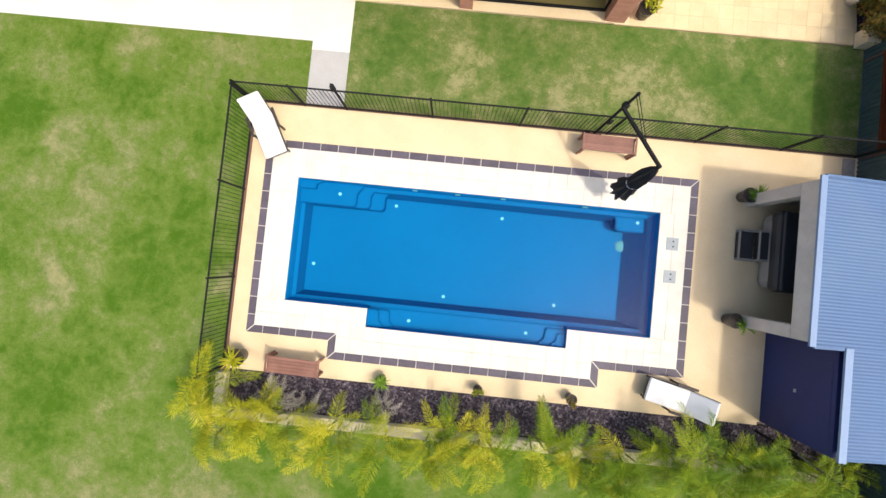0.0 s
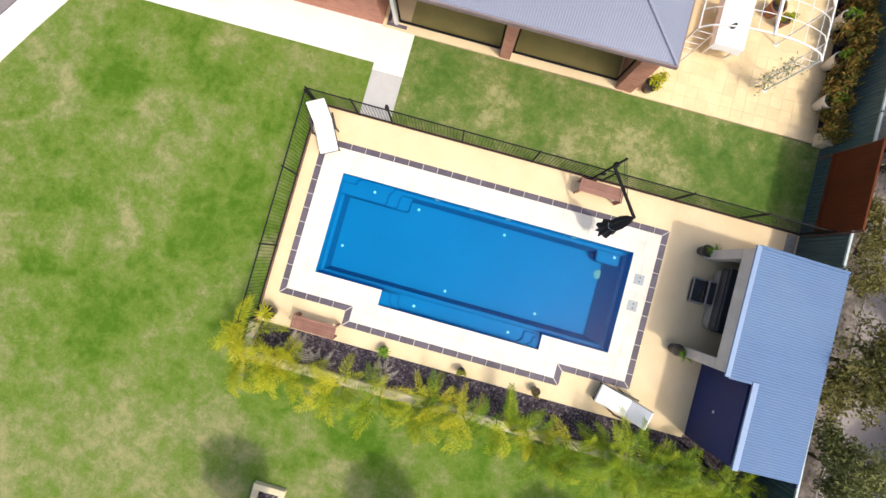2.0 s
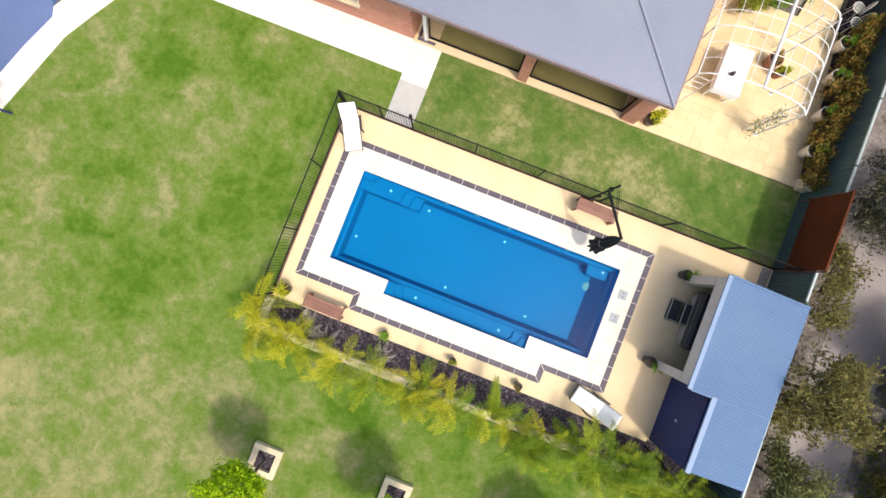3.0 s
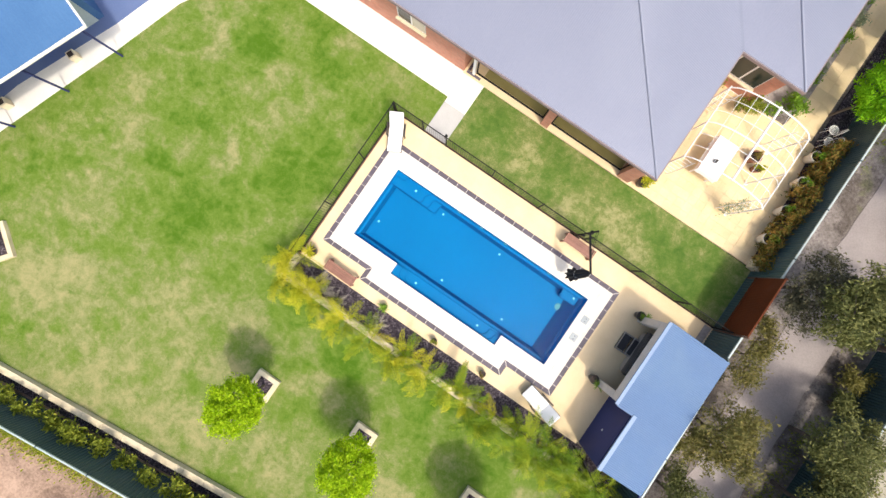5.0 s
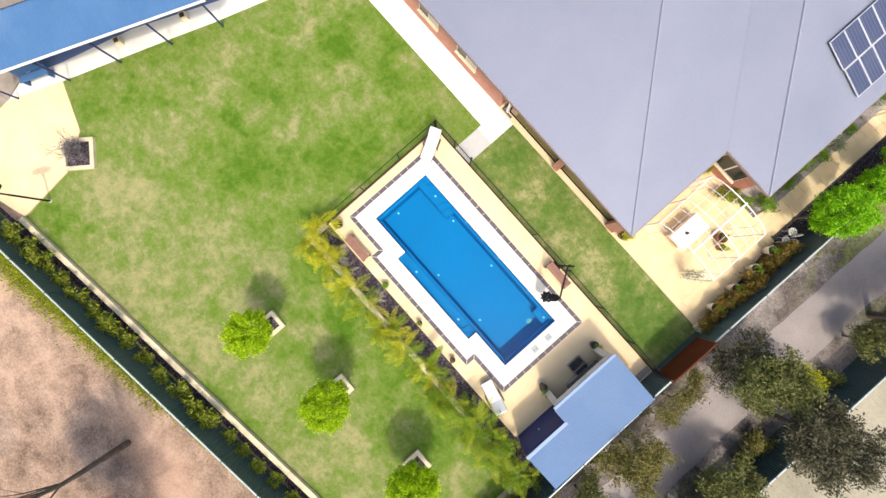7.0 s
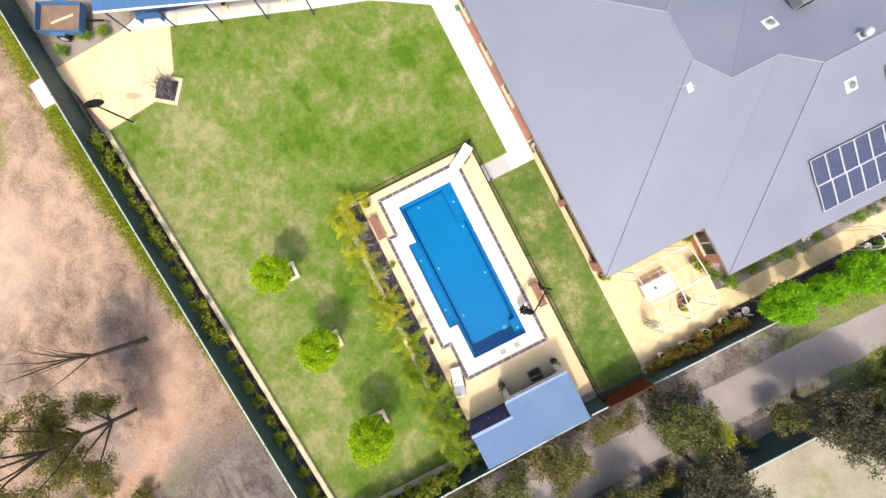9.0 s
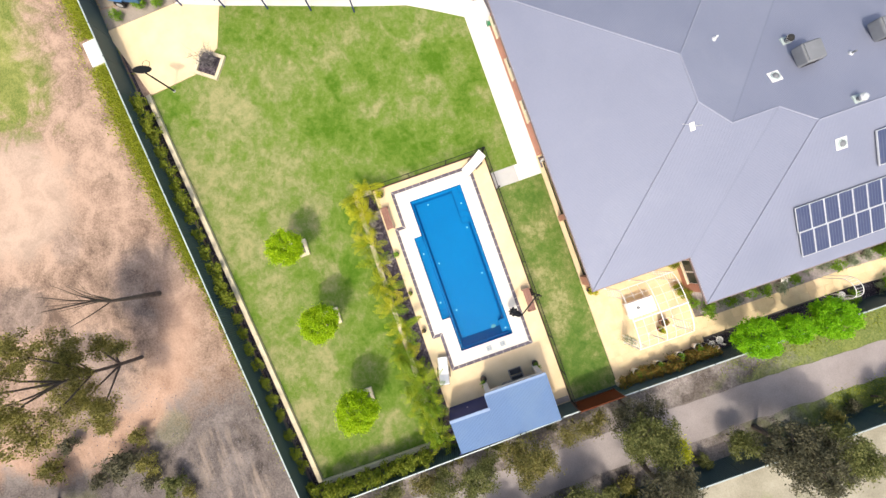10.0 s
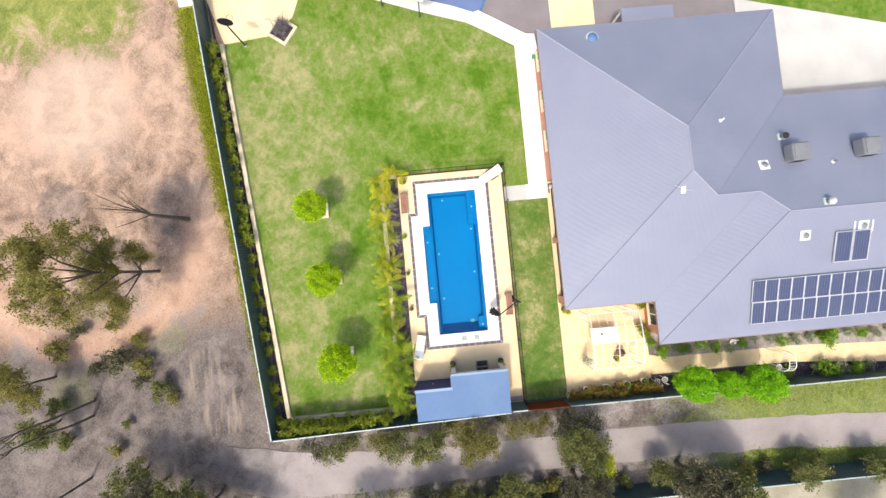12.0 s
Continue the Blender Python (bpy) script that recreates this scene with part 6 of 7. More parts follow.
# ---- patio ----
per = thing("pergola", "white tubular steel arched pergola on the patio", "pergola", pose(0, 0, 0))
GX0, GX1, GY0, GY1, GZ = 4.25, 7.85, 8.15, 11.4, 1.95
def arch_z(x):
    u = (x - (GX0 + GX1) / 2) / ((GX1 - GX0) / 2)
    return GZ + 0.55 * math.sqrt(max(0.0, 1 - u * u * 0.98)) - 0.55 * math.sqrt(0.02)
NA = 7
for i in range(NA):
    y = GY0 + (GY1 - GY0) * i / (NA - 1)
    xs_ = [GX0 + (GX1 - GX0) * k / 16 for k in range(17)]
    part("arch", tube(bmesh.new(), [(x, y, arch_z(x)) for x in xs_], 0.024 if i % 3 == 0 else 0.011), M["white_paint"], per)
for k, x in enumerate([GX0 + (GX1 - GX0) * k / 8 for k in range(9)]):
    r = 0.045 if k == 4 else (0.026 if k in (0, 8) else 0.009)
    part("ridge_bar" if k == 4 else "purlin", rod(bmesh.new(), (x, GY0 - 0.05, arch_z(x) + 0.012), (x, GY1 + 0.05, arch_z(x) + 0.012), r), M["white_paint"], per)
for x, y in ((GX0, GY0), (GX1, GY0), (GX0, GY1), (GX1, GY1), (GX0, (GY0 + GY1) / 2), (GX1, (GY0 + GY1) / 2)):
    part("post", rod(bmesh.new(), (x, y, 0.0), (x, y, GZ), 0.03), M["white_paint"], per)
    part("foot", lathe(bmesh.new(), [(0.0, 0.012), (0.08, 0.012), (0.08, 0.0)], 10, (x, y)), M["white_paint"], per)
for x, y, dx, dy in ((GX0, GY0, 1, 0), (GX1, GY0, -1, 0), (GX0, GY1, 1, 0), (GX1, GY1, -1, 0), (GX0, GY1, 0, -1), (GX1, GY0, 0, 1)):
    bm = bmesh.new()
    for j in range(7):
        z = 0.2 + j * 0.27
        rod(bm, (x, y, z), (x + dx * 0.5, y + dy * 0.5, z), 0.009, seg=6)
    rod(bm, (x + dx * 0.5, y + dy * 0.5, 0.0), (x + dx * 0.5, y + dy * 0.5, GZ), 0.018, seg=8)
    part("lattice", bm, M["white_paint"], per)
cl = thing("climber", "sparse grey-green climber on the pergola's corner", "climbing plant", pose(7.5, 8.15, 0))
part("foliage", leaves("foliage", [(0.1 * math.sin(i), 0.05 * math.cos(i * 2), 0.2 + 0.12 * i) for i in range(13)], 0.13, 260, 0.035, M["leaf_silver"], random.Random(3)), None, cl)
part("stem", tube(bmesh.new(), [(0.06 * math.sin(i), 0.04 * math.cos(i * 2), 0.2 * i - 0.01) for i in range(9)], 0.012), M["bark"], cl)

tb = thing("dining_table", "long patio table under a white tablecloth", "table", pose(5.92, 9.58, 0))
for x in (-0.38, 0.38):
    for y in (-0.72, 0.72):
        part("leg", bx(x - 0.03, x + 0.03, y - 0.03, y + 0.03, 0, 0.71), M["white_paint"], tb)
part("tabletop", bx(-0.45, 0.45, -0.83, 0.83, 0.712, 0.742, bev=0.006), M["white_paint"], tb)
tc = thing("tablecloth", "white cloth hanging over the table's edges", "tablecloth", pose(5.92, 9.58, 0))
bm = bmesh.new()
rim = []
for (x, y) in [(-0.47, -0.85 + 1.7 * k / 12) for k in range(12)] + [(-0.47 + 0.94 * k / 6, 0.85) for k in range(6)] + [(0.47, 0.85 - 1.7 * k / 12) for k in range(12)] + [(0.47 - 0.94 * k / 6, -0.85) for k in range(6)]:
    rim.append((x, y))
hi = [bm.verts.new((x, y, 0.748)) for x, y in rim]
lo = [bm.verts.new((x * (1.04 + 0.03 * (k % 2)), y * (1.02 + 0.02 * (k % 2)), 0.50 + 0.03 * math.sin(k))) for k, (x, y) in enumerate(rim)]
bm.faces.new(hi)
for k in range(len(rim)):
    bm.faces.new((hi[k], lo[k], lo[(k + 1) % len(rim)], hi[(k + 1) % len(rim)]))
part("cloth", bm, M["cloth_white"], tc)
jar = thing("table_jar", "small dark jar on the white tablecloth", "jar", pose(5.86, 9.36, 0.749))
part("body", lathe(bmesh.new(), [(0.0, 0), (0.06, 0), (0.085, 0.06), (0.06, 0.14), (0.045, 0.16)], 14), M["pot_dark"], jar, smooth=True)
part("lid", lathe(bmesh.new(), [(0.05, 0.158), (0.05, 0.175), (0.0, 0.18)], 14), M["pot_dark"], jar)

for i, (x, y) in enumerate(((9.62, 8.05), (9.60, 9.45), (9.52, 10.85), (9.40, 12.1))):
    pot("urn", "tall pale glazed urn planted with greenery beside the patio", x, y, 0.24, 0.55, M["pot_white"], shrub_mesh(80 + i, 0.22, 0.4, 220, 0.032, M["leaf_green"], 8), (0.05, 0), "patio urns", 0.6)
pot("terracotta_pot", "terracotta pot with a leafy plant under the pergola", 7.35, 10.75, 0.26, 0.42, M["terracotta"], shrub_mesh(85, 0.2, 0.35, 150, 0.03, M["leaf_russet"], 7), (0, 0))
pot("terracotta_pot", "pot with bright yellow-green leaves under the pergola", 7.75, 10.45, 0.18, 0.30, M["terracotta"], shrub_mesh(86, 0.24, 0.35, 200, 0.035, M["leaf_palm"], 7), (0, 0))
pot("potted_shrub", "yellow-green plant in a dark pot by the brick pier", 4.02, 7.15, 0.23, 0.36, M["pot_dark"], shrub_mesh(87, 0.3, 0.45, 260, 0.04, M["leaf_palm"], 9), (0.1, 0.1))
pot("potted_shrub", "yellow-green plant in a dark pot by the house corner", 3.85, 12.2, 0.2, 0.32, M["pot_dark"], shrub_mesh(88, 0.3, 0.45, 240, 0.04, M["leaf_palm"], 9), (0, 0))


def garden_chair(x, y, ang):
    t = thing("garden_chair", "white cast metal garden chair in the side bed", "chair", pose(x, y, 0, 0, 0, ang), "white garden chairs")
    part("seat_rim", tube(bmesh.new(), [(0.2 * math.cos(0.3927 * k), 0.2 * math.sin(0.3927 * k), 0.43) for k in range(17)], 0.014), M["white_paint"], t)
    for k in range(-3, 4):
        w = math.sqrt(0.04 - (0.055 * k) ** 2)
        part("seat_slat", bx(-w, w, 0.055 * k - 0.012, 0.055 * k + 0.012, 0.424, 0.434), M["white_paint"], t)
    for k in range(4):
        a = 0.785 + k * 1.571
        part("leg", rod(bmesh.new(), (0.15 * math.cos(a), 0.15 * math.sin(a), 0.41), (0.2 * math.cos(a), 0.2 * math.sin(a), 0), 0.013, seg=6), M["white_paint"], t)
    part("backrest", tube(bmesh.new(), [(-0.2, 0.19 * math.cos(0.314 * k), 0.42 + 0.46 * math.sin(0.314 * k)) for k in range(11)], 0.013), M["white_paint"], t)
    for k in (-1, 0, 1):
        part("spindle", rod(bmesh.new(), (-0.19, 0.08 * k, 0.42), (-0.2, 0.08 * k, 0.84), 0.008, seg=6), M["white_paint"], t)


for x, y, a in ((9.55, 13.0, 200), (9.45, 13.55, 160), (9.35, 21.6, 180), (7.35, 18.6, 0)):
    garden_chair(x, y, a)
ar = thing("garden_arch", "white steel arch over the side path", "garden arch", pose(0, 0, 0))
for y in (20.9, 21.35):
    part("hoop", tube(bmesh.new(), [(8.62 + 0.62 * math.cos(0.3142 * k), y, 1.55 + 0.55 * math.sin(0.3142 * k)) for k in range(11)], 0.02), M["white_paint"], ar)
    for x in (8.0, 9.24):
        part("post", rod(bmesh.new(), (x, y, 0), (x, y, 1.55), 0.02), M["white_paint"], ar)
for k in range(11):
    p = (8.62 + 0.62 * math.cos(0.3142 * k), 1.55 + 0.55 * math.sin(0.3142 * k))
    part("rung", rod(bmesh.new(), (p[0], 20.9, p[1]), (p[0], 21.35, p[1]), 0.01, seg=6), M["white_paint"], ar)

# rust-red screen and odds and ends in the lawn's corner
scr = thing("steel_screen", "rust-red corrugated steel screen standing against the boundary fence", "screen", pose(0, 0, 0))
lean = -0.045
part("sheet", corrugated("sheet", (10.10, 3.72, 0.60), (0, 1, 0), (lean, 0, 1.0), 2.66, lambda s: 1.45, M["rust"], amp=0.009), None, scr)
for y in (3.70, 5.03, 6.40):
    part("post", beam(bmesh.new(), (10.185, y, -0.07), (10.105, y, 2.02), 0.05, 0.05), M["brown_timber"], scr)
for z in (0.60, 2.03):
    part("rail", bx(10.075 + lean * (z - 0.4) - 0.02, 10.075 + lean * (z - 0.4) + 0.04, 3.72, 6.38, z - 0.03, z + 0.03), M["rust"], scr)
st = thing("cream_box", "small cream meter box on the ground at the patio's edge", "box", pose(10.0, 6.95, 0))
part("body", bx(-0.18, 0.15, -0.22, 0.2, 0, 0.35, bev=0.01), M["limestone"], st)
part("lid", bx(-0.2, 0.17, -0.24, 0.22, 0.351, 0.385, bev=0.008), M["limestone"], st)

# ---- big shed, court ----
ang = math.degrees(math.atan2(10.9, 4.35))
bs = thing("machinery_shed", "long shed with a blue steel verandah roof on posts", "shed", pose(-21.80, -11.75, 0, 0, 0, ang))
LEN = 11.8
part("verandah_roof", corrugated("verandah_roof", (0, 0, 2.38), (1, 0, 0), (0, 1, 0.10), LEN, lambda s: 2.45, M["blue_shed"], pitch=0.19, amp=0.012), None, bs)
part("gutter", bx(-0.02, LEN + 0.02, -0.075, -0.005, 2.29, 2.37), M["white_paint"], bs, "white steel gutter")
part("barge_cap", beam(bmesh.new(), (LEN + 0.03, -0.06, 2.39), (LEN + 0.03, 2.44, 2.64), 0.07, 0.06), M["white_paint"], bs, "white barge capping")
part("main_roof", corrugated("main_roof", (0, 2.46, 2.66), (1, 0, 0), (0, 1, 0.2), LEN, lambda s: 4.0, M["dark_roof"], pitch=0.19, amp=0.012), None, bs)
part("wall", bx(0.1, LEN - 0.1, 2.30, 2.40, -0.05, 2.57), M["blue_shed"], bs)
part("end_wall", bx(LEN - 0.2, LEN - 0.1, 2.41, 6.2, -0.05, 2.60), M["blue_shed"], bs)
part("end_wall", bx(0.1, 0.2, 2.41, 6.2, -0.05, 2.60), M["blue_shed"], bs)
for i in range(5):
    x = 0.12 + i * 2.82
    part("post", bx(x - 0.035, x + 0.035, 0.30, 0.37, 0.0, 2.40), M["blue_deep"], bs)
    part("brace", beam(bmesh.new(), (x, 0.335, 1.75), (x, 1.4, 2.45), 0.04, 0.04), M["blue_deep"], bs)
for i in range(4):
    part("roller_door", bx(0.6 + i * 2.9, 2.7 + i * 2.9, 2.27, 2.298, 0.0, 2.2), M["fence_cap"], bs)
m_bs = pose(-21.80, -11.75, 0, 0, 0, ang)
for x, y in ((-20.72, -5.62), (-19.47, -2.23)):
    p = Vector((x, y, 0.0))
    h = thing("planter_box", "small cream planter box on the shed apron", "box", Matrix.Translation((p.x, p.y, 0)) @ Matrix.Rotation(radians(ang), 4, "Z"), "apron boxes")
    part("body", bx(-0.17, 0.17, -0.17, 0.17, 0.004, 0.36, bev=0.01), M["limestone"], h)
    part("soil", bx(-0.12, 0.12, -0.12, 0.12, 0.361, 0.368), M["soil"], h)
bnch = thing("blue_bench", "blue painted bench under the shed's verandah", "bench", m_bs @ pose(1.6, 0.9, 0))
part("seat", bx(-0.75, 0.75, -0.2, 0.2, 0.42, 0.46, bev=0.006), M["blue_shed"], bnch)
part("backrest", bx(-0.75, 0.75, 0.2, 0.24, 0.5, 0.85, bev=0.006), M["blue_shed"], bnch)
for s in (-0.65, 0.65):
    part("leg", bx(s - 0.03, s + 0.03, -0.18, 0.24, 0.004, 0.418), M["blue_shed"], bnch)

hp = thing("basketball_hoop", "black basketball stand with a rounded dark backboard", "basketball hoop", pose(-16.86, -13.72, 0))
part("pole", rod(bmesh.new(), (0, 0, -0.03), (0, 0, 1.9), 0.05, seg=10), M["black"], hp)
part("extension_arm", beam(bmesh.new(), (0, 0, 1.85), (-0.06, -0.05, 2.5), 0.08, 0.08), M["black"], hp)
bm = lathe(bmesh.new(), [(0.0, -0.02), (0.50, -0.02), (0.53, 0.0), (0.50, 0.02), (0.0, 0.02)], 24)
part("backboard", bm, M["black"], hp, m=Matrix.Translation((-0.12, -0.02, 2.55)) @ Matrix.Rotation(radians(153), 4, "Z") @ Matrix.Rotation(radians(33), 4, "Y") @ Matrix.Diagonal((0.75, 1.0, 1, 1)))
part("ring", tube(bmesh.new(), [(-0.50 + 0.22 * math.cos(0.52 * k), 0.18 + 0.22 * math.sin(0.52 * k), 2.35) for k in range(13)], 0.010), M["black"], hp)
part("base", lathe(bmesh.new(), [(0.0, 0.0), (0.09, 0.0), (0.10, -0.03)], 16), M["concrete_grey"], hp)

tr = thing("box_trailer", "blue box trailer with a brown bed and a loose plank", "trailer", pose(-24.1, -14.6, -0.05, 0, 0, 63))
part("bed", bx(-1.3, 1.3, -0.85, 0.85, 0.52, 0.58), M["trailer_bed"], tr)
for a in ((-1.3, 1.3, -0.89, -0.852), (-1.3, 1.3, 0.852, 0.89), (-1.34, -1.302, -0.85, 0.85), (1.302, 1.34, -0.85, 0.85)):
    part("side", bx(*a, 0.45, 0.90, bev=0.005), M["blue_shed"], tr)
for s in (-1, 1):
    wh = part("wheel", rod(bmesh.new(), (-0.1, s * 0.98 - 0.09, 0.32), (-0.1, s * 0.98 + 0.09, 0.32), 0.32, seg=20), M["rubber"], tr)
    part("rim", rod(bmesh.new(), (-0.1, s * 1.075 - 0.005, 0.32), (-0.1, s * 1.075 + 0.005, 0.32), 0.18, seg=16), M["alu"], wh)
    part("mudguard", bx(-0.55, 0.35, s * 0.98 - 0.11, s * 0.98 + 0.11, 0.68, 0.72, bev=0.01), M["blue_shed"], tr)
part("drawbar", bx(1.34, 2.4, -0.05, 0.05, 0.42, 0.5), M["black"], tr)
part("jockey_wheel", rod(bmesh.new(), (2.2, 0.1, 0.0), (2.2, 0.1, 0.42), 0.03), M["alu"], tr)
pk = thing("plank", "pale pine plank lying in the trailer", "plank", pose(-24.1, -14.6, 0.531, 0, 0, 85))
part("board", bx(-0.7, 0.7, -0.07, 0.07, 0.0, 0.03, bev=0.003), M["pale_wood"], pk)
sl = setting("slab", bx(-0.86, 0.86, -0.85, 0.9, -0.05, 0.03), M["concrete"], "small pale concrete slab outside the fence", "slab")
sl.matrix_basis = pose(-21.05, -17.5, -0.03, 0, 0, 6)

# ---- trees outside the fence ----
E4 = "trail trees"
DUSTY = [(shrub_mesh(80 + i, 0.42, 0.7, 900, 0.036, m_), stems_mesh(80 + i, 0.35, 0.6)) for i, m_ in enumerate((M["leaf_gum"], M["leaf_gum_gold"], M["leaf_gum_dark"]))]
G, D, W_, O = M["leaf_gum"], M["leaf_gum_dark"], M["leaf_wattle"], M["leaf_gum_gold"]
crown_tree("gum_tree", "olive gum tree with a broad ragged crown over the trail", 12.4, 6.7, [(-0.5, -0.3, 3.0, 0.95), (0.5, 0.3, 3.1, 0.9), (0.1, -0.9, 2.6, 0.7), (-0.2, 0.8, 2.7, 0.7)], 201, G, 0.05, 1.0, E4, 0.15)
crown_tree("gum_tree", "grey-brown gum tree leaning over the fence", 11.1, 6.6, [(-0.1, 0.0, 2.1, 0.8), (0.3, 0.9, 1.9, 0.7), (0.2, -0.9, 1.8, 0.6)], 202, D, 0.042, 0.75, E4, 0.1)
crown_tree("gum_tree", "dark brown gum tree with a wide crown beside the far fence", 15.3, 6.6, [(-0.5, -0.5, 3.6, 1.1), (0.6, 0.5, 3.8, 1.1), (0.5, -0.9, 3.4, 0.9), (-0.8, 0.6, 3.2, 0.8)], 203, D, 0.05, 0.9, E4, 0.18)
crown_tree("gum_tree", "dark dense gum tree beside the far fence", 15.4, 14.0, [(-0.6, -0.8, 3.7, 1.2), (0.5, -0.2, 4.0, 1.2), (-0.2, 0.9, 3.4, 1.0)], 204, D, 0.052, 1.1, E4, 0.2)
crown_tree("gum_tree", "olive gum tree beside the far fence", 16.1, 16.1, [(-0.4, -0.3, 3.4, 1.1), (0.6, 0.6, 3.3, 1.0), (0.3, -1.0, 3.6, 0.9)], 205, G, 0.05, 1.0, E4, 0.16)
crown_tree("gum_tree", "slender olive gum sapling in the verge", 15.3, 12.2, [(-0.1, -0.4, 1.3, 0.5), (0.1, 0.3, 1.5, 0.55), (-0.4, 0.1, 1.0, 0.4)], 206, G, 0.045, 0.7, E4, 0.06)
crown_tree("wattle_tree", "ochre-green wattle at the fence", 11.75, 0.1, [(-0.3, 0.2, 1.8, 0.95), (0.4, -0.5, 1.7, 0.85), (0.5, 0.7, 1.5, 0.7), (-0.4, -0.8, 1.4, 0.6)], 207, W_, 0.045, 0.85, E4, 0.08)
crown_tree("wattle_tree", "low ochre-green wattle at the fence", 11.35, 3.3, [(0.1, -0.5, 1.1, 0.55), (0.2, 0.5, 1.1, 0.55), (0.0, 1.4, 0.9, 0.4)], 208, W_, 0.042, 0.7, E4, 0.06)
crown_tree("gum_tree", "dark green sapling at the fence", 11.8, -3.0, [(0.0, 0.0, 1.7, 0.85), (0.4, -0.7, 1.4, 0.7), (-0.5, 0.6, 1.3, 0.6)], 209, G, 0.045, 0.8, E4, 0.07)
crown_tree("gum_tree", "dark green sapling at the fence", 11.9, -5.2, [(0.1, 0.1, 1.5, 0.6), (-0.5, 0.3, 1.1, 0.5), (0.3, -0.7, 1.0, 0.45)], 210, G, 0.042, 0.75, E4, 0.06)
crown_tree("wattle_tree", "ochre-brown wattle at the fence", 11.3, -6.6, [(0.0, 0.0, 1.1, 0.5), (0.3, 0.5, 1.0, 0.4)], 211, W_, 0.04, 0.7, E4, 0.05)
crown_tree("gum_tree", "olive sapling by the fence corner", 11.5, -8.7, [(0.0, 0.0, 1.5, 0.6), (0.3, -0.8, 1.2, 0.5), (-0.3, 0.7, 1.1, 0.4)], 212, G, 0.042, 0.7, E4, 0.06)
crown_tree("gum_tree", "dark sapling by the fence corner", 11.3, -11.0, [(0.0, 0.0, 1.1, 0.45), (0.4, 0.6, 1.0, 0.4)], 213, D, 0.04, 0.6, E4, 0.05)
crown_tree("gum_tree", "grey-olive gum tree across the trail", 15.2, 2.1, [(-0.4, 0.0, 2.5, 0.9), (0.4, -0.6, 2.3, 0.8), (0.4, 0.6, 2.2, 0.75)], 214, G, 0.045, 0.9, E4, 0.1)
crown_tree("gum_tree", "green gum tree across the trail", 15.9, -0.3, [(0.0, 0.2, 2.2, 0.9), (-0.3, -0.9, 2.0, 0.75), (0.3, 1.0, 1.8, 0.6)], 215, G, 0.045, 0.9, E4, 0.1)
crown_tree("wattle_tree", "yellow-green wattle against the far fence", 16.1, 1.3, [(0.0, 0.0, 1.9, 0.6), (0.1, 0.6, 1.6, 0.45)], 216, O, 0.045, 0.9, E4, 0.06)
crown_tree("gum_tree", "dark gum tree across the trail", 16.0, -3.6, [(0.0, 0.0, 2.4, 1.0), (-0.5, 0.9, 2.1, 0.8), (0.2, -1.0, 2.0, 0.8)], 217, D, 0.05, 0.9, E4, 0.12)
crown_tree("gum_tree", "olive gum tree across the trail", 16.2, -7.2, [(0.0, 0.0, 2.6, 1.0), (-0.4, -1.0, 2.2, 0.8)], 218, G, 0.05, 0.8, E4, 0.12)
crown_tree("gum_tree", "olive gum sapling by the far fence", 16.0, 21.5, [(0.0, 0.0, 1.6, 0.8), (-0.2, 0.9, 1.4, 0.6)], 219, G, 0.048, 0.8, E4, 0.08)
crown_tree("gum_tree", "olive gum sapling by the far fence", 16.2, 26.5, [(0.0, 0.0, 1.5, 0.7), (0.1, 0.8, 1.2, 0.5)], 220, G, 0.048, 0.7, E4, 0.08)
crown_tree("gum_tree", "dark gum tree by the trail's bend", 13.4, -19.6, [(-0.6, 0.2, 2.3, 0.9), (0.4, 0.9, 2.1, 0.8), (0.5, -0.5, 2.4, 0.9)], 221, G, 0.05, 0.65, E4, 0.12)
crown_tree("gum_tree", "dark gum tree by the trail's bend", 15.6, -15.4, [(-0.5, -0.2, 2.0, 0.8), (0.4, 0.7, 2.2, 0.8), (-0.8, -0.9, 1.6, 0.6)], 222, D, 0.048, 0.7, E4, 0.1)
crown_tree("gum_tree", "olive gum tree over the trail's bend", 14.2, -17.6, [(-0.3, 0.0, 2.4, 0.9), (0.5, -0.8, 2.6, 0.9), (0.3, 0.8, 2.1, 0.7)], 225, G, 0.05, 0.8, E4, 0.12)
crown_tree("gum_tree", "dark gum tree over the trail's bend", 12.9, -21.2, [(-0.3, 0.3, 2.6, 0.9), (0.6, -0.4, 2.4, 0.9)], 226, D, 0.05, 0.7, E4, 0.12)
crown_tree("gum_tree", "tall gum tree south of the trail's bend", 15.3, -19.8, [(-0.4, 0.2, 4.6, 1.1), (0.7, -0.5, 4.8, 1.1), (0.2, 0.9, 4.2, 0.9)], 227, G, 0.052, 0.9, E4, 0.16)
crown_tree("gum_tree", "olive gum tree in the leaf litter", 12.2, -22.6, [(0.0, 0.0, 2.2, 0.9), (-0.6, 0.9, 1.8, 0.7)], 223, G, 0.05, 0.6, "bush trees", 0.1)
crown_tree("gum_tree", "tall gum tree beyond the far fence", 20.0, 25.5, [(0.0, 0.0, 4.0, 1.3), (-0.8, 0.8, 3.6, 1.0), (0.8, -0.8, 3.5, 1.0)], 224, G, 0.055, 0.9, E4, 0.16)
bw = thing("blossom_bush", "bright yellow flowering bush under the gum trees", "bush", pose(13.9, 7.9, 0))
part("foliage", shrub_mesh(91, 0.85, 3.1, 5200, 0.042, M["leaf_yellow"], 30), None, bw)
part("stem", stems_mesh(91, 0.8, 2.4), None, bw)
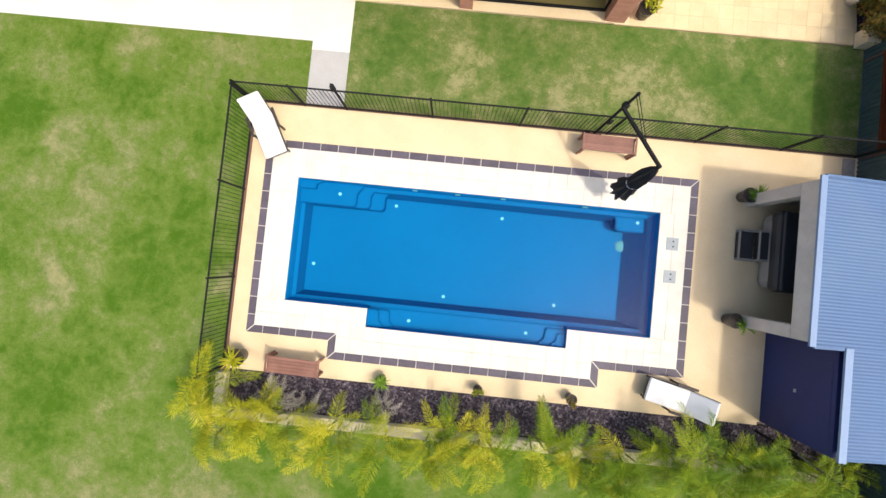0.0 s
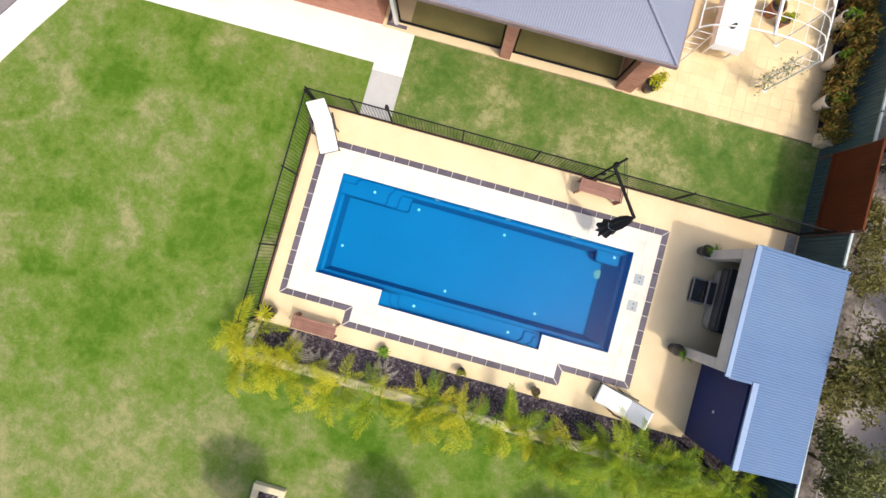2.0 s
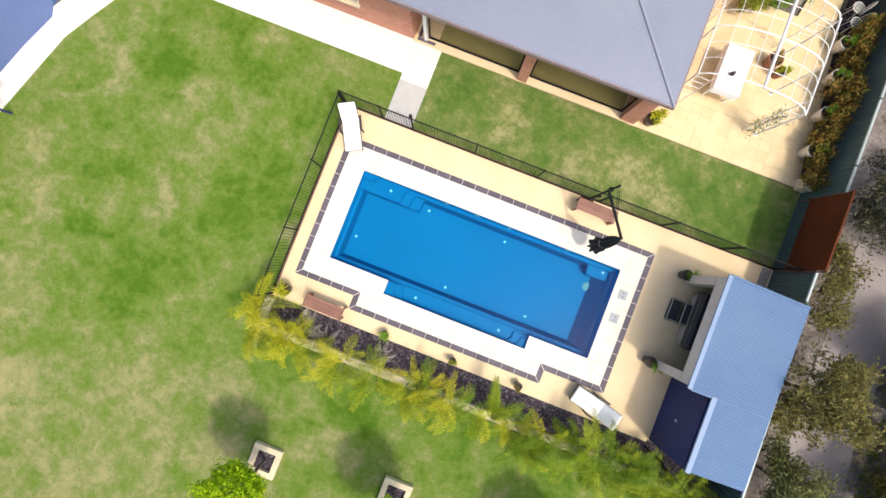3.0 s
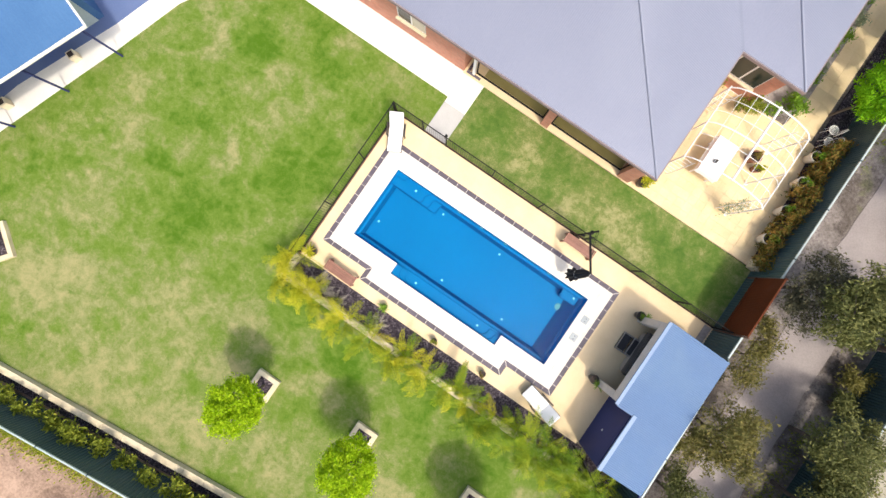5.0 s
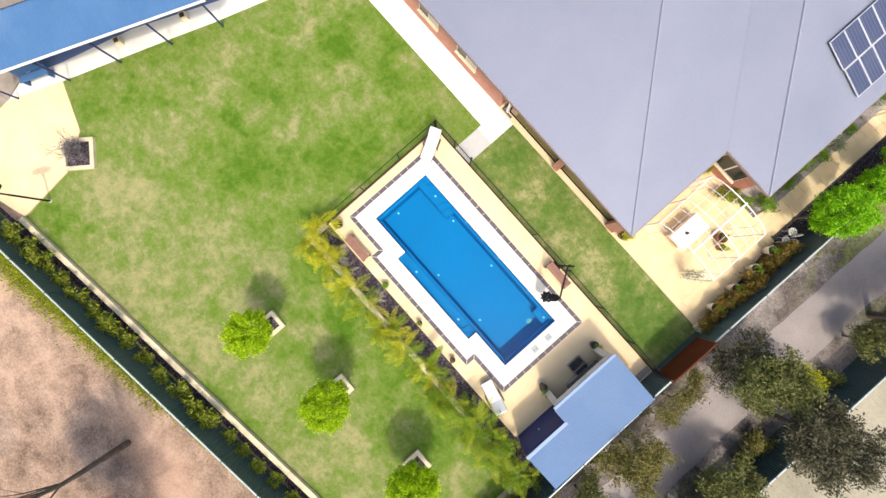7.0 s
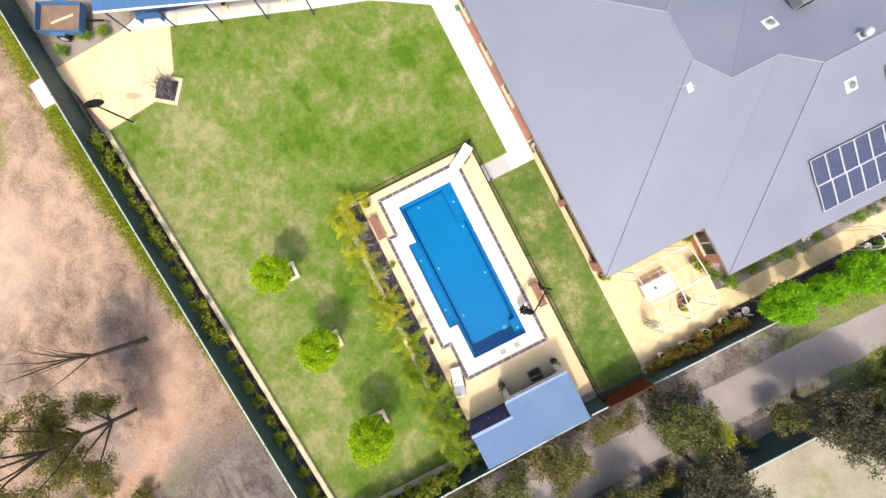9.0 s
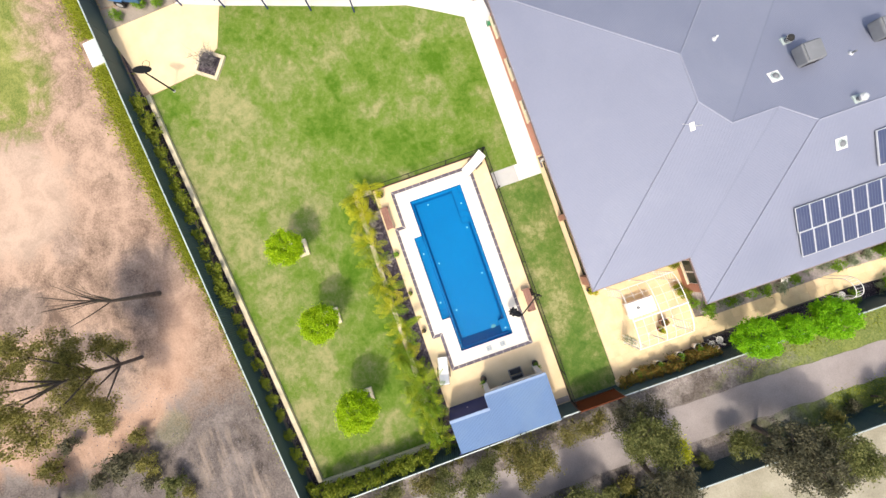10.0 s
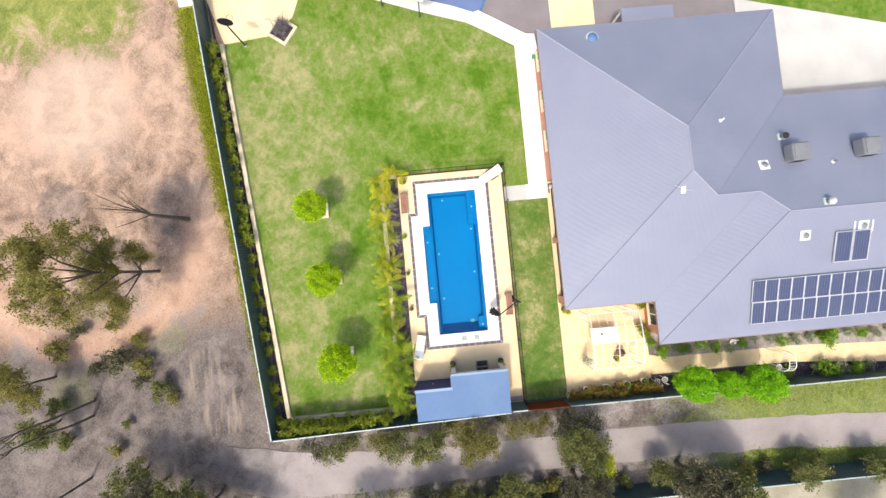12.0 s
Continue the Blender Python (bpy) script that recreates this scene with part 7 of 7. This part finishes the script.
# low growth under the far fence and beside the trail
for i, (x, y, s) in enumerate(((15.9, 3.9, 1.5), (16.0, 5.2, 1.4), (15.8, 8.8, 1.3), (16.0, 10.2, 1.1), (16.05, 18.4, 1.3), (15.9, 19.8, 1.0), (16.1, 23.6, 1.1), (16.0, -1.9, 1.3), (10.95, 2.1, 1.0), (10.95, -1.4, 1.1), (11.0, -4.2, 1.0))):
    shrub(DUSTY, x, y, s, i, "dark green low bush beside the trail's fence" if i % 2 else "brown-green low bush beside the trail's fence", "trail bushes")
# the bushland south of the fence
crown_tree("gum_tree", "tall open gum tree with olive-yellow leaves on bare earth", -1.3, -20.95,
           [(-1.6, -0.4, 4.2, 0.95), (-0.6, -0.5, 4.5, 0.9), (0.5, -0.4, 4.1, 0.9), (2.2, 0.0, 3.5, 0.8), (1.4, -0.5, 3.8, 0.75), (-0.9, 0.3, 1.8, 0.45), (-1.2, 0.6, 3.2, 0.5), (1.2, -0.9, 7.5, 1.0),
            (-1.8, 0.1, 6.7, 0.9), (1.7, 0.2, 6.8, 0.9), (-0.6, -1.6, 7.6, 1.0), (0.3, 0.1, 8.0, 0.85), (-1.6, -1.5, 7.0, 0.9)], 230, O, 0.046, 0.8, "bush trees", 0.12)
dt = thing("dead_tree", "bare dead tree with a broom of thin branches on pink earth", "tree", pose(-4.76, -18.7, 0), "bush trees")
bm, rngd = bmesh.new(), random.Random(231)
bends = [(0, 0, -0.1), (0.05, -0.02, 1.2), (0.1, -0.03, 2.4), (0.12, -0.03, 3.4), (0.0, 0.02, 4.7)]
for u, (p, q) in enumerate(zip(bends, bends[1:])):
    rod(bm, p, q, 0.18 - 0.03 * u, 0.15 - 0.03 * u, seg=7)
for i in range(11):
    a, w = i * 2.4, rngd.uniform(0.25, 0.75)
    p0 = Vector((0.02, 0.0, 3.5 + 0.13 * (i % 9)))
    p1 = Vector((w * 0.4 * math.cos(a) - 0.1, w * 0.4 * math.sin(a), p0.z + rngd.uniform(1.0, 1.5)))
    p2 = Vector((w * math.cos(a) - 0.3, w * math.sin(a) + 0.1, p1.z + rngd.uniform(1.0, 1.7)))
    rod(bm, p0, p1, 0.035, 0.022, seg=5)
    rod(bm, p1, p2, 0.022, 0.008, seg=5)
    rod(bm, p1, p1.lerp(p2, 0.7) + Vector((rngd.uniform(-0.3, 0.3), rngd.uniform(-0.3, 0.3), 0)), 0.014, 0.005, seg=4)
rod(bm, (0.12, -0.03, 3.4), (0.7, -0.12, 4.7), 0.04, 0.028, seg=5)
rod(bm, (0.7, -0.12, 4.7), (1.15, -0.18, 5.9), 0.028, 0.010, seg=5)
part("trunk", bm, M["bark"], dt)
for i, (x, y, h) in enumerate(((7.3, -26.0, 6.0), (8.3, -26.1, 6.5), (12.5, -26.5, 6.0))):
    tree("dead_tree", "thin burnt tree trunk in the leaf litter", x, y, h, 240 + i, M["leaf_gum"], 0, 0.06, 0.4, (0.02, 0.0), "bush trees", 0.10, 1, 0.7)
crown_tree("gum_tree", "yellow-green gum sapling in the leaf litter", 5.4, -28.6, [(0.0, 0.0, 2.6, 0.9), (0.6, 0.6, 2.2, 0.7), (-0.7, -0.6, 2.4, 0.8)], 250, O, 0.05, 0.7, "bush trees", 0.1)
crown_tree("gum_tree", "olive gum sapling in the leaf litter", 8.4, -28.4, [(0.0, 0.0, 2.0, 0.8), (0.5, 0.8, 1.7, 0.6)], 251, G, 0.048, 0.7, "bush trees", 0.08)
shrub(DUSTY, 6.75, -21.0, 1.7, 0, "round green bush in the leaf litter", "bush shrubs")
shrub(DUSTY, 7.6, -20.3, 1.0, 1, "small yellow-green bush in the leaf litter", "bush shrubs")
shrub(DUSTY, 6.2, -22.3, 1.2, 2, "brown-green bush in the leaf litter", "bush shrubs")
shrub(DUSTY, 3.4, -22.2, 1.3, 1, "brown-green bush in the leaf litter", "bush shrubs")
shrub(DUSTY, 4.6, -23.3, 2.2, 2, "brown-green bush in the leaf litter", "bush shrubs")
for i, (x, y, s) in enumerate(((7.2, -28.0, 1.6), (3.6, -27.6, 1.8), (2.4, -26.4, 1.3), (9.6, -27.4, 1.4), (10.6, -24.4, 1.1), (5.0, -25.4, 1.2), (9.0, -23.6, 0.8), (2.2, -24.0, 1.1))):
    shrub(DUSTY, x, y, s, i, ("dull green", "olive-yellow", "grey-brown")[i % 3] + " bush in the leaf litter", "bush shrubs")
shrub(DUSTY, 5.2, -22.0, 1.6, 1, "brown-green bush in the leaf litter", "bush shrubs")


def weeds(name, label, rects, n, size, mat, seed, h=0.12):
    """Loose tufts over some strips of ground; nobody could count them."""
    rng = random.Random(seed)
    verts, faces = [], []
    for (ax, ay, bx_, by, w), share in rects:
        for i in range(int(n * share)):
            u = rng.random()
            x, y = ax + (bx_ - ax) * u + rng.gauss(0, w), ay + (by - ay) * u + rng.gauss(0, w)
            if -22.0 < x < -20.0 and y < -16.4 and y > -18.6:
                continue
            a, s = rng.random() * 6.28, size * rng.uniform(0.5, 1.5)
            d, hh = Vector((math.cos(a), math.sin(a), 0)), h * rng.uniform(0.3, 1.3)
            p = Vector((x, y, -0.07))
            k = len(verts)
            verts += [p - d * s * 0.5, p + Vector((-d.y, d.x, 0)) * s * 0.8 + Vector((0, 0, hh)), p + d * s * 0.5 + Vector((0, 0, hh * 0.8))]
            faces.append((k, k + 1, k + 2))
    return tagged(part(name, raw_mesh(name, verts, faces, mat)), label, "weeds", kind="stuff")


weeds("fence_weeds", "yellow-green weeds along the outside of the fence",
      [((-28, -18.3, -15, -17.2, 0.5), 0.5), ((-15, -17.2, -5, -15.7, 0.42), 0.35), ((-5, -15.7, 8, -14.0, 0.28), 0.2)], 42000, 0.06, M["leaf_weed"], 11, 0.14)
weeds("verge_grass", "rough green grass on the trail's verges",
      [((11.2, 13.5, 11.6, 40, 0.55), 0.5), ((15.4, 19, 16.0, 32, 0.35), 0.3), ((15.9, 3, 15.5, -9, 0.3), 0.2)], 9000, 0.06, M["leaf_hedge"], 12, 0.08)
weeds("leaf_litter", "grey-brown leaf litter and twigs",
      [((4, -26, 10, -18, 3.0), 0.55), ((10.9, -12, 11.3, 13, 0.35), 0.3), ((15.4, -8, 15.3, 14, 0.3), 0.15)], 7000, 0.06, M["leaf_twig"], 13, 0.03)

rngw = random.Random(21)
def ragged(name, label, line, mat, z):
    """A strip of ground with uneven edges: points of a centre line with half widths."""
    left, right = [], []
    for (ax, ay, aw), (bx_, by, bw) in zip(line, line[1:]):
        d = Vector((bx_ - ax, by - ay)).normalized()
        n = max(2, int(Vector((bx_ - ax, by - ay)).length / 0.6))
        for i in range(n):
            u = i / n
            w = aw + (bw - aw) * u
            p = Vector((ax + (bx_ - ax) * u, ay + (by - ay) * u))
            left.append(p + Vector((-d.y, d.x)) * w * rngw.uniform(0.75, 1.25))
            right.append(p - Vector((-d.y, d.x)) * w * rngw.uniform(0.55, 1.45))
    return setting(name, prism(bmesh.new(), [tuple(p) for p in left + right[::-1]], -0.0795, z), mat, label, "ground")


ragged("grass_strip", "rough yellow-green grass outside the fence", [(-34, -18.6, 0.9), (-18.5, -17.05, 0.78), (-12.3, -16.45, 0.78), (-7, -15.7, 0.6), (1.6, -14.65, 0.45), (8, -13.85, 0.3)], M["bush_grass"], -0.072)
setting("yard_shed", prism(bmesh.new(), [(-22.45, -11.95), (-23.2, -12.2), (-23.7, -16.6), (-33, -17.3), (-33, -3), (-23.6, -8.6)], -0.0785, -0.03), M["grey_earth"], "grey compacted yard beside the shed", "ground")

# ---- pavers ----
border = thing("paver_border", "band of charcoal pavers with pale joints round the pool", "paving", kind="structure")
OUT = [(-5.97, 2.72), (5.97, 2.72), (5.97, -2.66), (3.70, -2.66), (3.70, -3.17), (-3.68, -3.17), (-3.68, -2.66), (-5.97, -2.66)]
W = 0.20
INN = [(-5.77, 2.52), (5.77, 2.52), (5.77, -2.46), (3.50, -2.46), (3.50, -2.97), (-3.48, -2.97), (-3.48, -2.46), (-5.77, -2.46)]
part("mortar_bed", bx(-5.97, 5.97, 1.73, 2.70, -0.072, -0.008), M["grout"], border)
part("mortar_bed", bx(-5.97, -5.01, -2.66, 1.73, -0.072, -0.008), M["grout"], border)
part("mortar_bed", bx(5.01, 5.97, -2.66, 1.73, -0.072, -0.008), M["grout"], border)
part("mortar_bed", bx(-5.01, -2.71, -2.66, -1.70, -0.072, -0.008), M["grout"], border)
part("mortar_bed", bx(2.78, 5.01, -2.66, -1.70, -0.072, -0.008), M["grout"], border)
part("mortar_bed", bx(-3.68, 3.70, -3.17, -2.665, -0.072, -0.008), M["grout"], border)
part("mortar_bed", bx(-2.71, 2.78, -2.665, -2.21, -0.072, -0.008), M["grout"], border)
for i in range(8):
    o0, o1, i0, i1 = Vector(OUT[i]), Vector(OUT[(i + 1) % 8]), Vector(INN[i]), Vector(INN[(i + 1) % 8])
    d = (o1 - o0).normalized()
    L = (o1 - o0).length
    n = max(1, round(L / 0.5))
    g = 0.02
    for k in range(n):
        s0, s1 = L * k / n + g / 2, L * (k + 1) / n - g / 2
        a, b = o0 + d * s0, o0 + d * s1
        nrm = Vector((d.y, -d.x))
        c, e = a + nrm * W, b + nrm * W
        if k == 0:
            c = i0 + d * g
            a = o0 + d * g
        if k == n - 1:
            e = i1 - d * g
            b = o1 - d * g
        part("paver", prism(bmesh.new(), [tuple(a), tuple(b), tuple(e), tuple(c)], -0.007, 0.004), M["slate"], border)
coping = thing("coping", "near-white limestone coping pavers round the pool", "paving", kind="structure")
tiles = {}
for x0, x1, y0, y1 in ((-5.765, 5.765, 1.72, 2.515), (-5.765, -5.0, -1.69, 1.72), (5.0, 5.765, -1.69, 1.72), (-5.765, -3.48, -2.455, -1.69), (-3.48, -2.70, -2.965, -1.69), (-2.70, 2.77, -2.965, -2.20), (2.77, 3.50, -2.965, -1.69), (3.50, 5.765, -2.455, -1.69)):
    nx, ny = max(1, round((x1 - x0) / 0.48)), max(1, round((y1 - y0) / 0.42))
    w, h = (x1 - x0) / nx, (y1 - y0) / ny
    key = (round(w, 4), round(h, 4))
    if key not in tiles:
        tiles[key] = mesh_of("tile", bx(-w / 2 + 0.0035, w / 2 - 0.0035, -h / 2 + 0.0035, h / 2 - 0.0035, -0.03, 0.006, bev=0.002), M["coping"])
    for i in range(nx):
        for j in range(ny):
            part("tile", tiles[key], None, coping, m=pose(x0 + (i + 0.5) * w, y0 + (j + 0.5) * h, 0))
patio = thing("patio", "cream square pavers of the patio", "paving", kind="structure")
part("sand_bed", prism(bmesh.new(), [(3.3, 6.84), (9.93, 6.84), (9.42, 12.84), (3.3, 12.84)], -0.075, -0.006), M["cream"], patio)
ts = 0.4
pm = mesh_of("paver", bx(-ts / 2 + 0.0025, ts / 2 - 0.0025, -ts / 2 + 0.0025, ts / 2 - 0.0025, -0.005, 0.006), M["cream_tile"])
for i in range(17):
    for j in range(15):
        x, y = 3.52 + i * ts, 7.05 + j * ts
        if x + ts / 2 < 9.93 - (y - 6.84) * 0.085 + 0.1 and not (x < 3.9 and y < 7.4):
            part("paver", pm, None, patio, m=pose(x, y, 0))
side = thing("side_path", "cream square pavers of the path beside the house", "paving", kind="structure")
part("sand_bed", prism(bmesh.new(), [(7.8, 12.86), (9.1, 12.86), (9.22, 22.9), (9.85, 30), (10, 41), (8.5, 41), (8.45, 30), (8.08, 23), (8.05, 14.2)], -0.075, -0.006), M["cream"], side)
pm2 = mesh_of("paver", bx(-0.271, 0.271, -0.271, 0.271, -0.005, 0.006), M["cream_tile"])
for j in range(50):
    y = 13.2 + j * 0.55
    xc = 8.34 if y < 23 else 8.34 + (y - 23) * 0.06
    for i in range(2):
        part("paver", pm2, None, side, m=pose(xc + i * 0.55, y, 0))
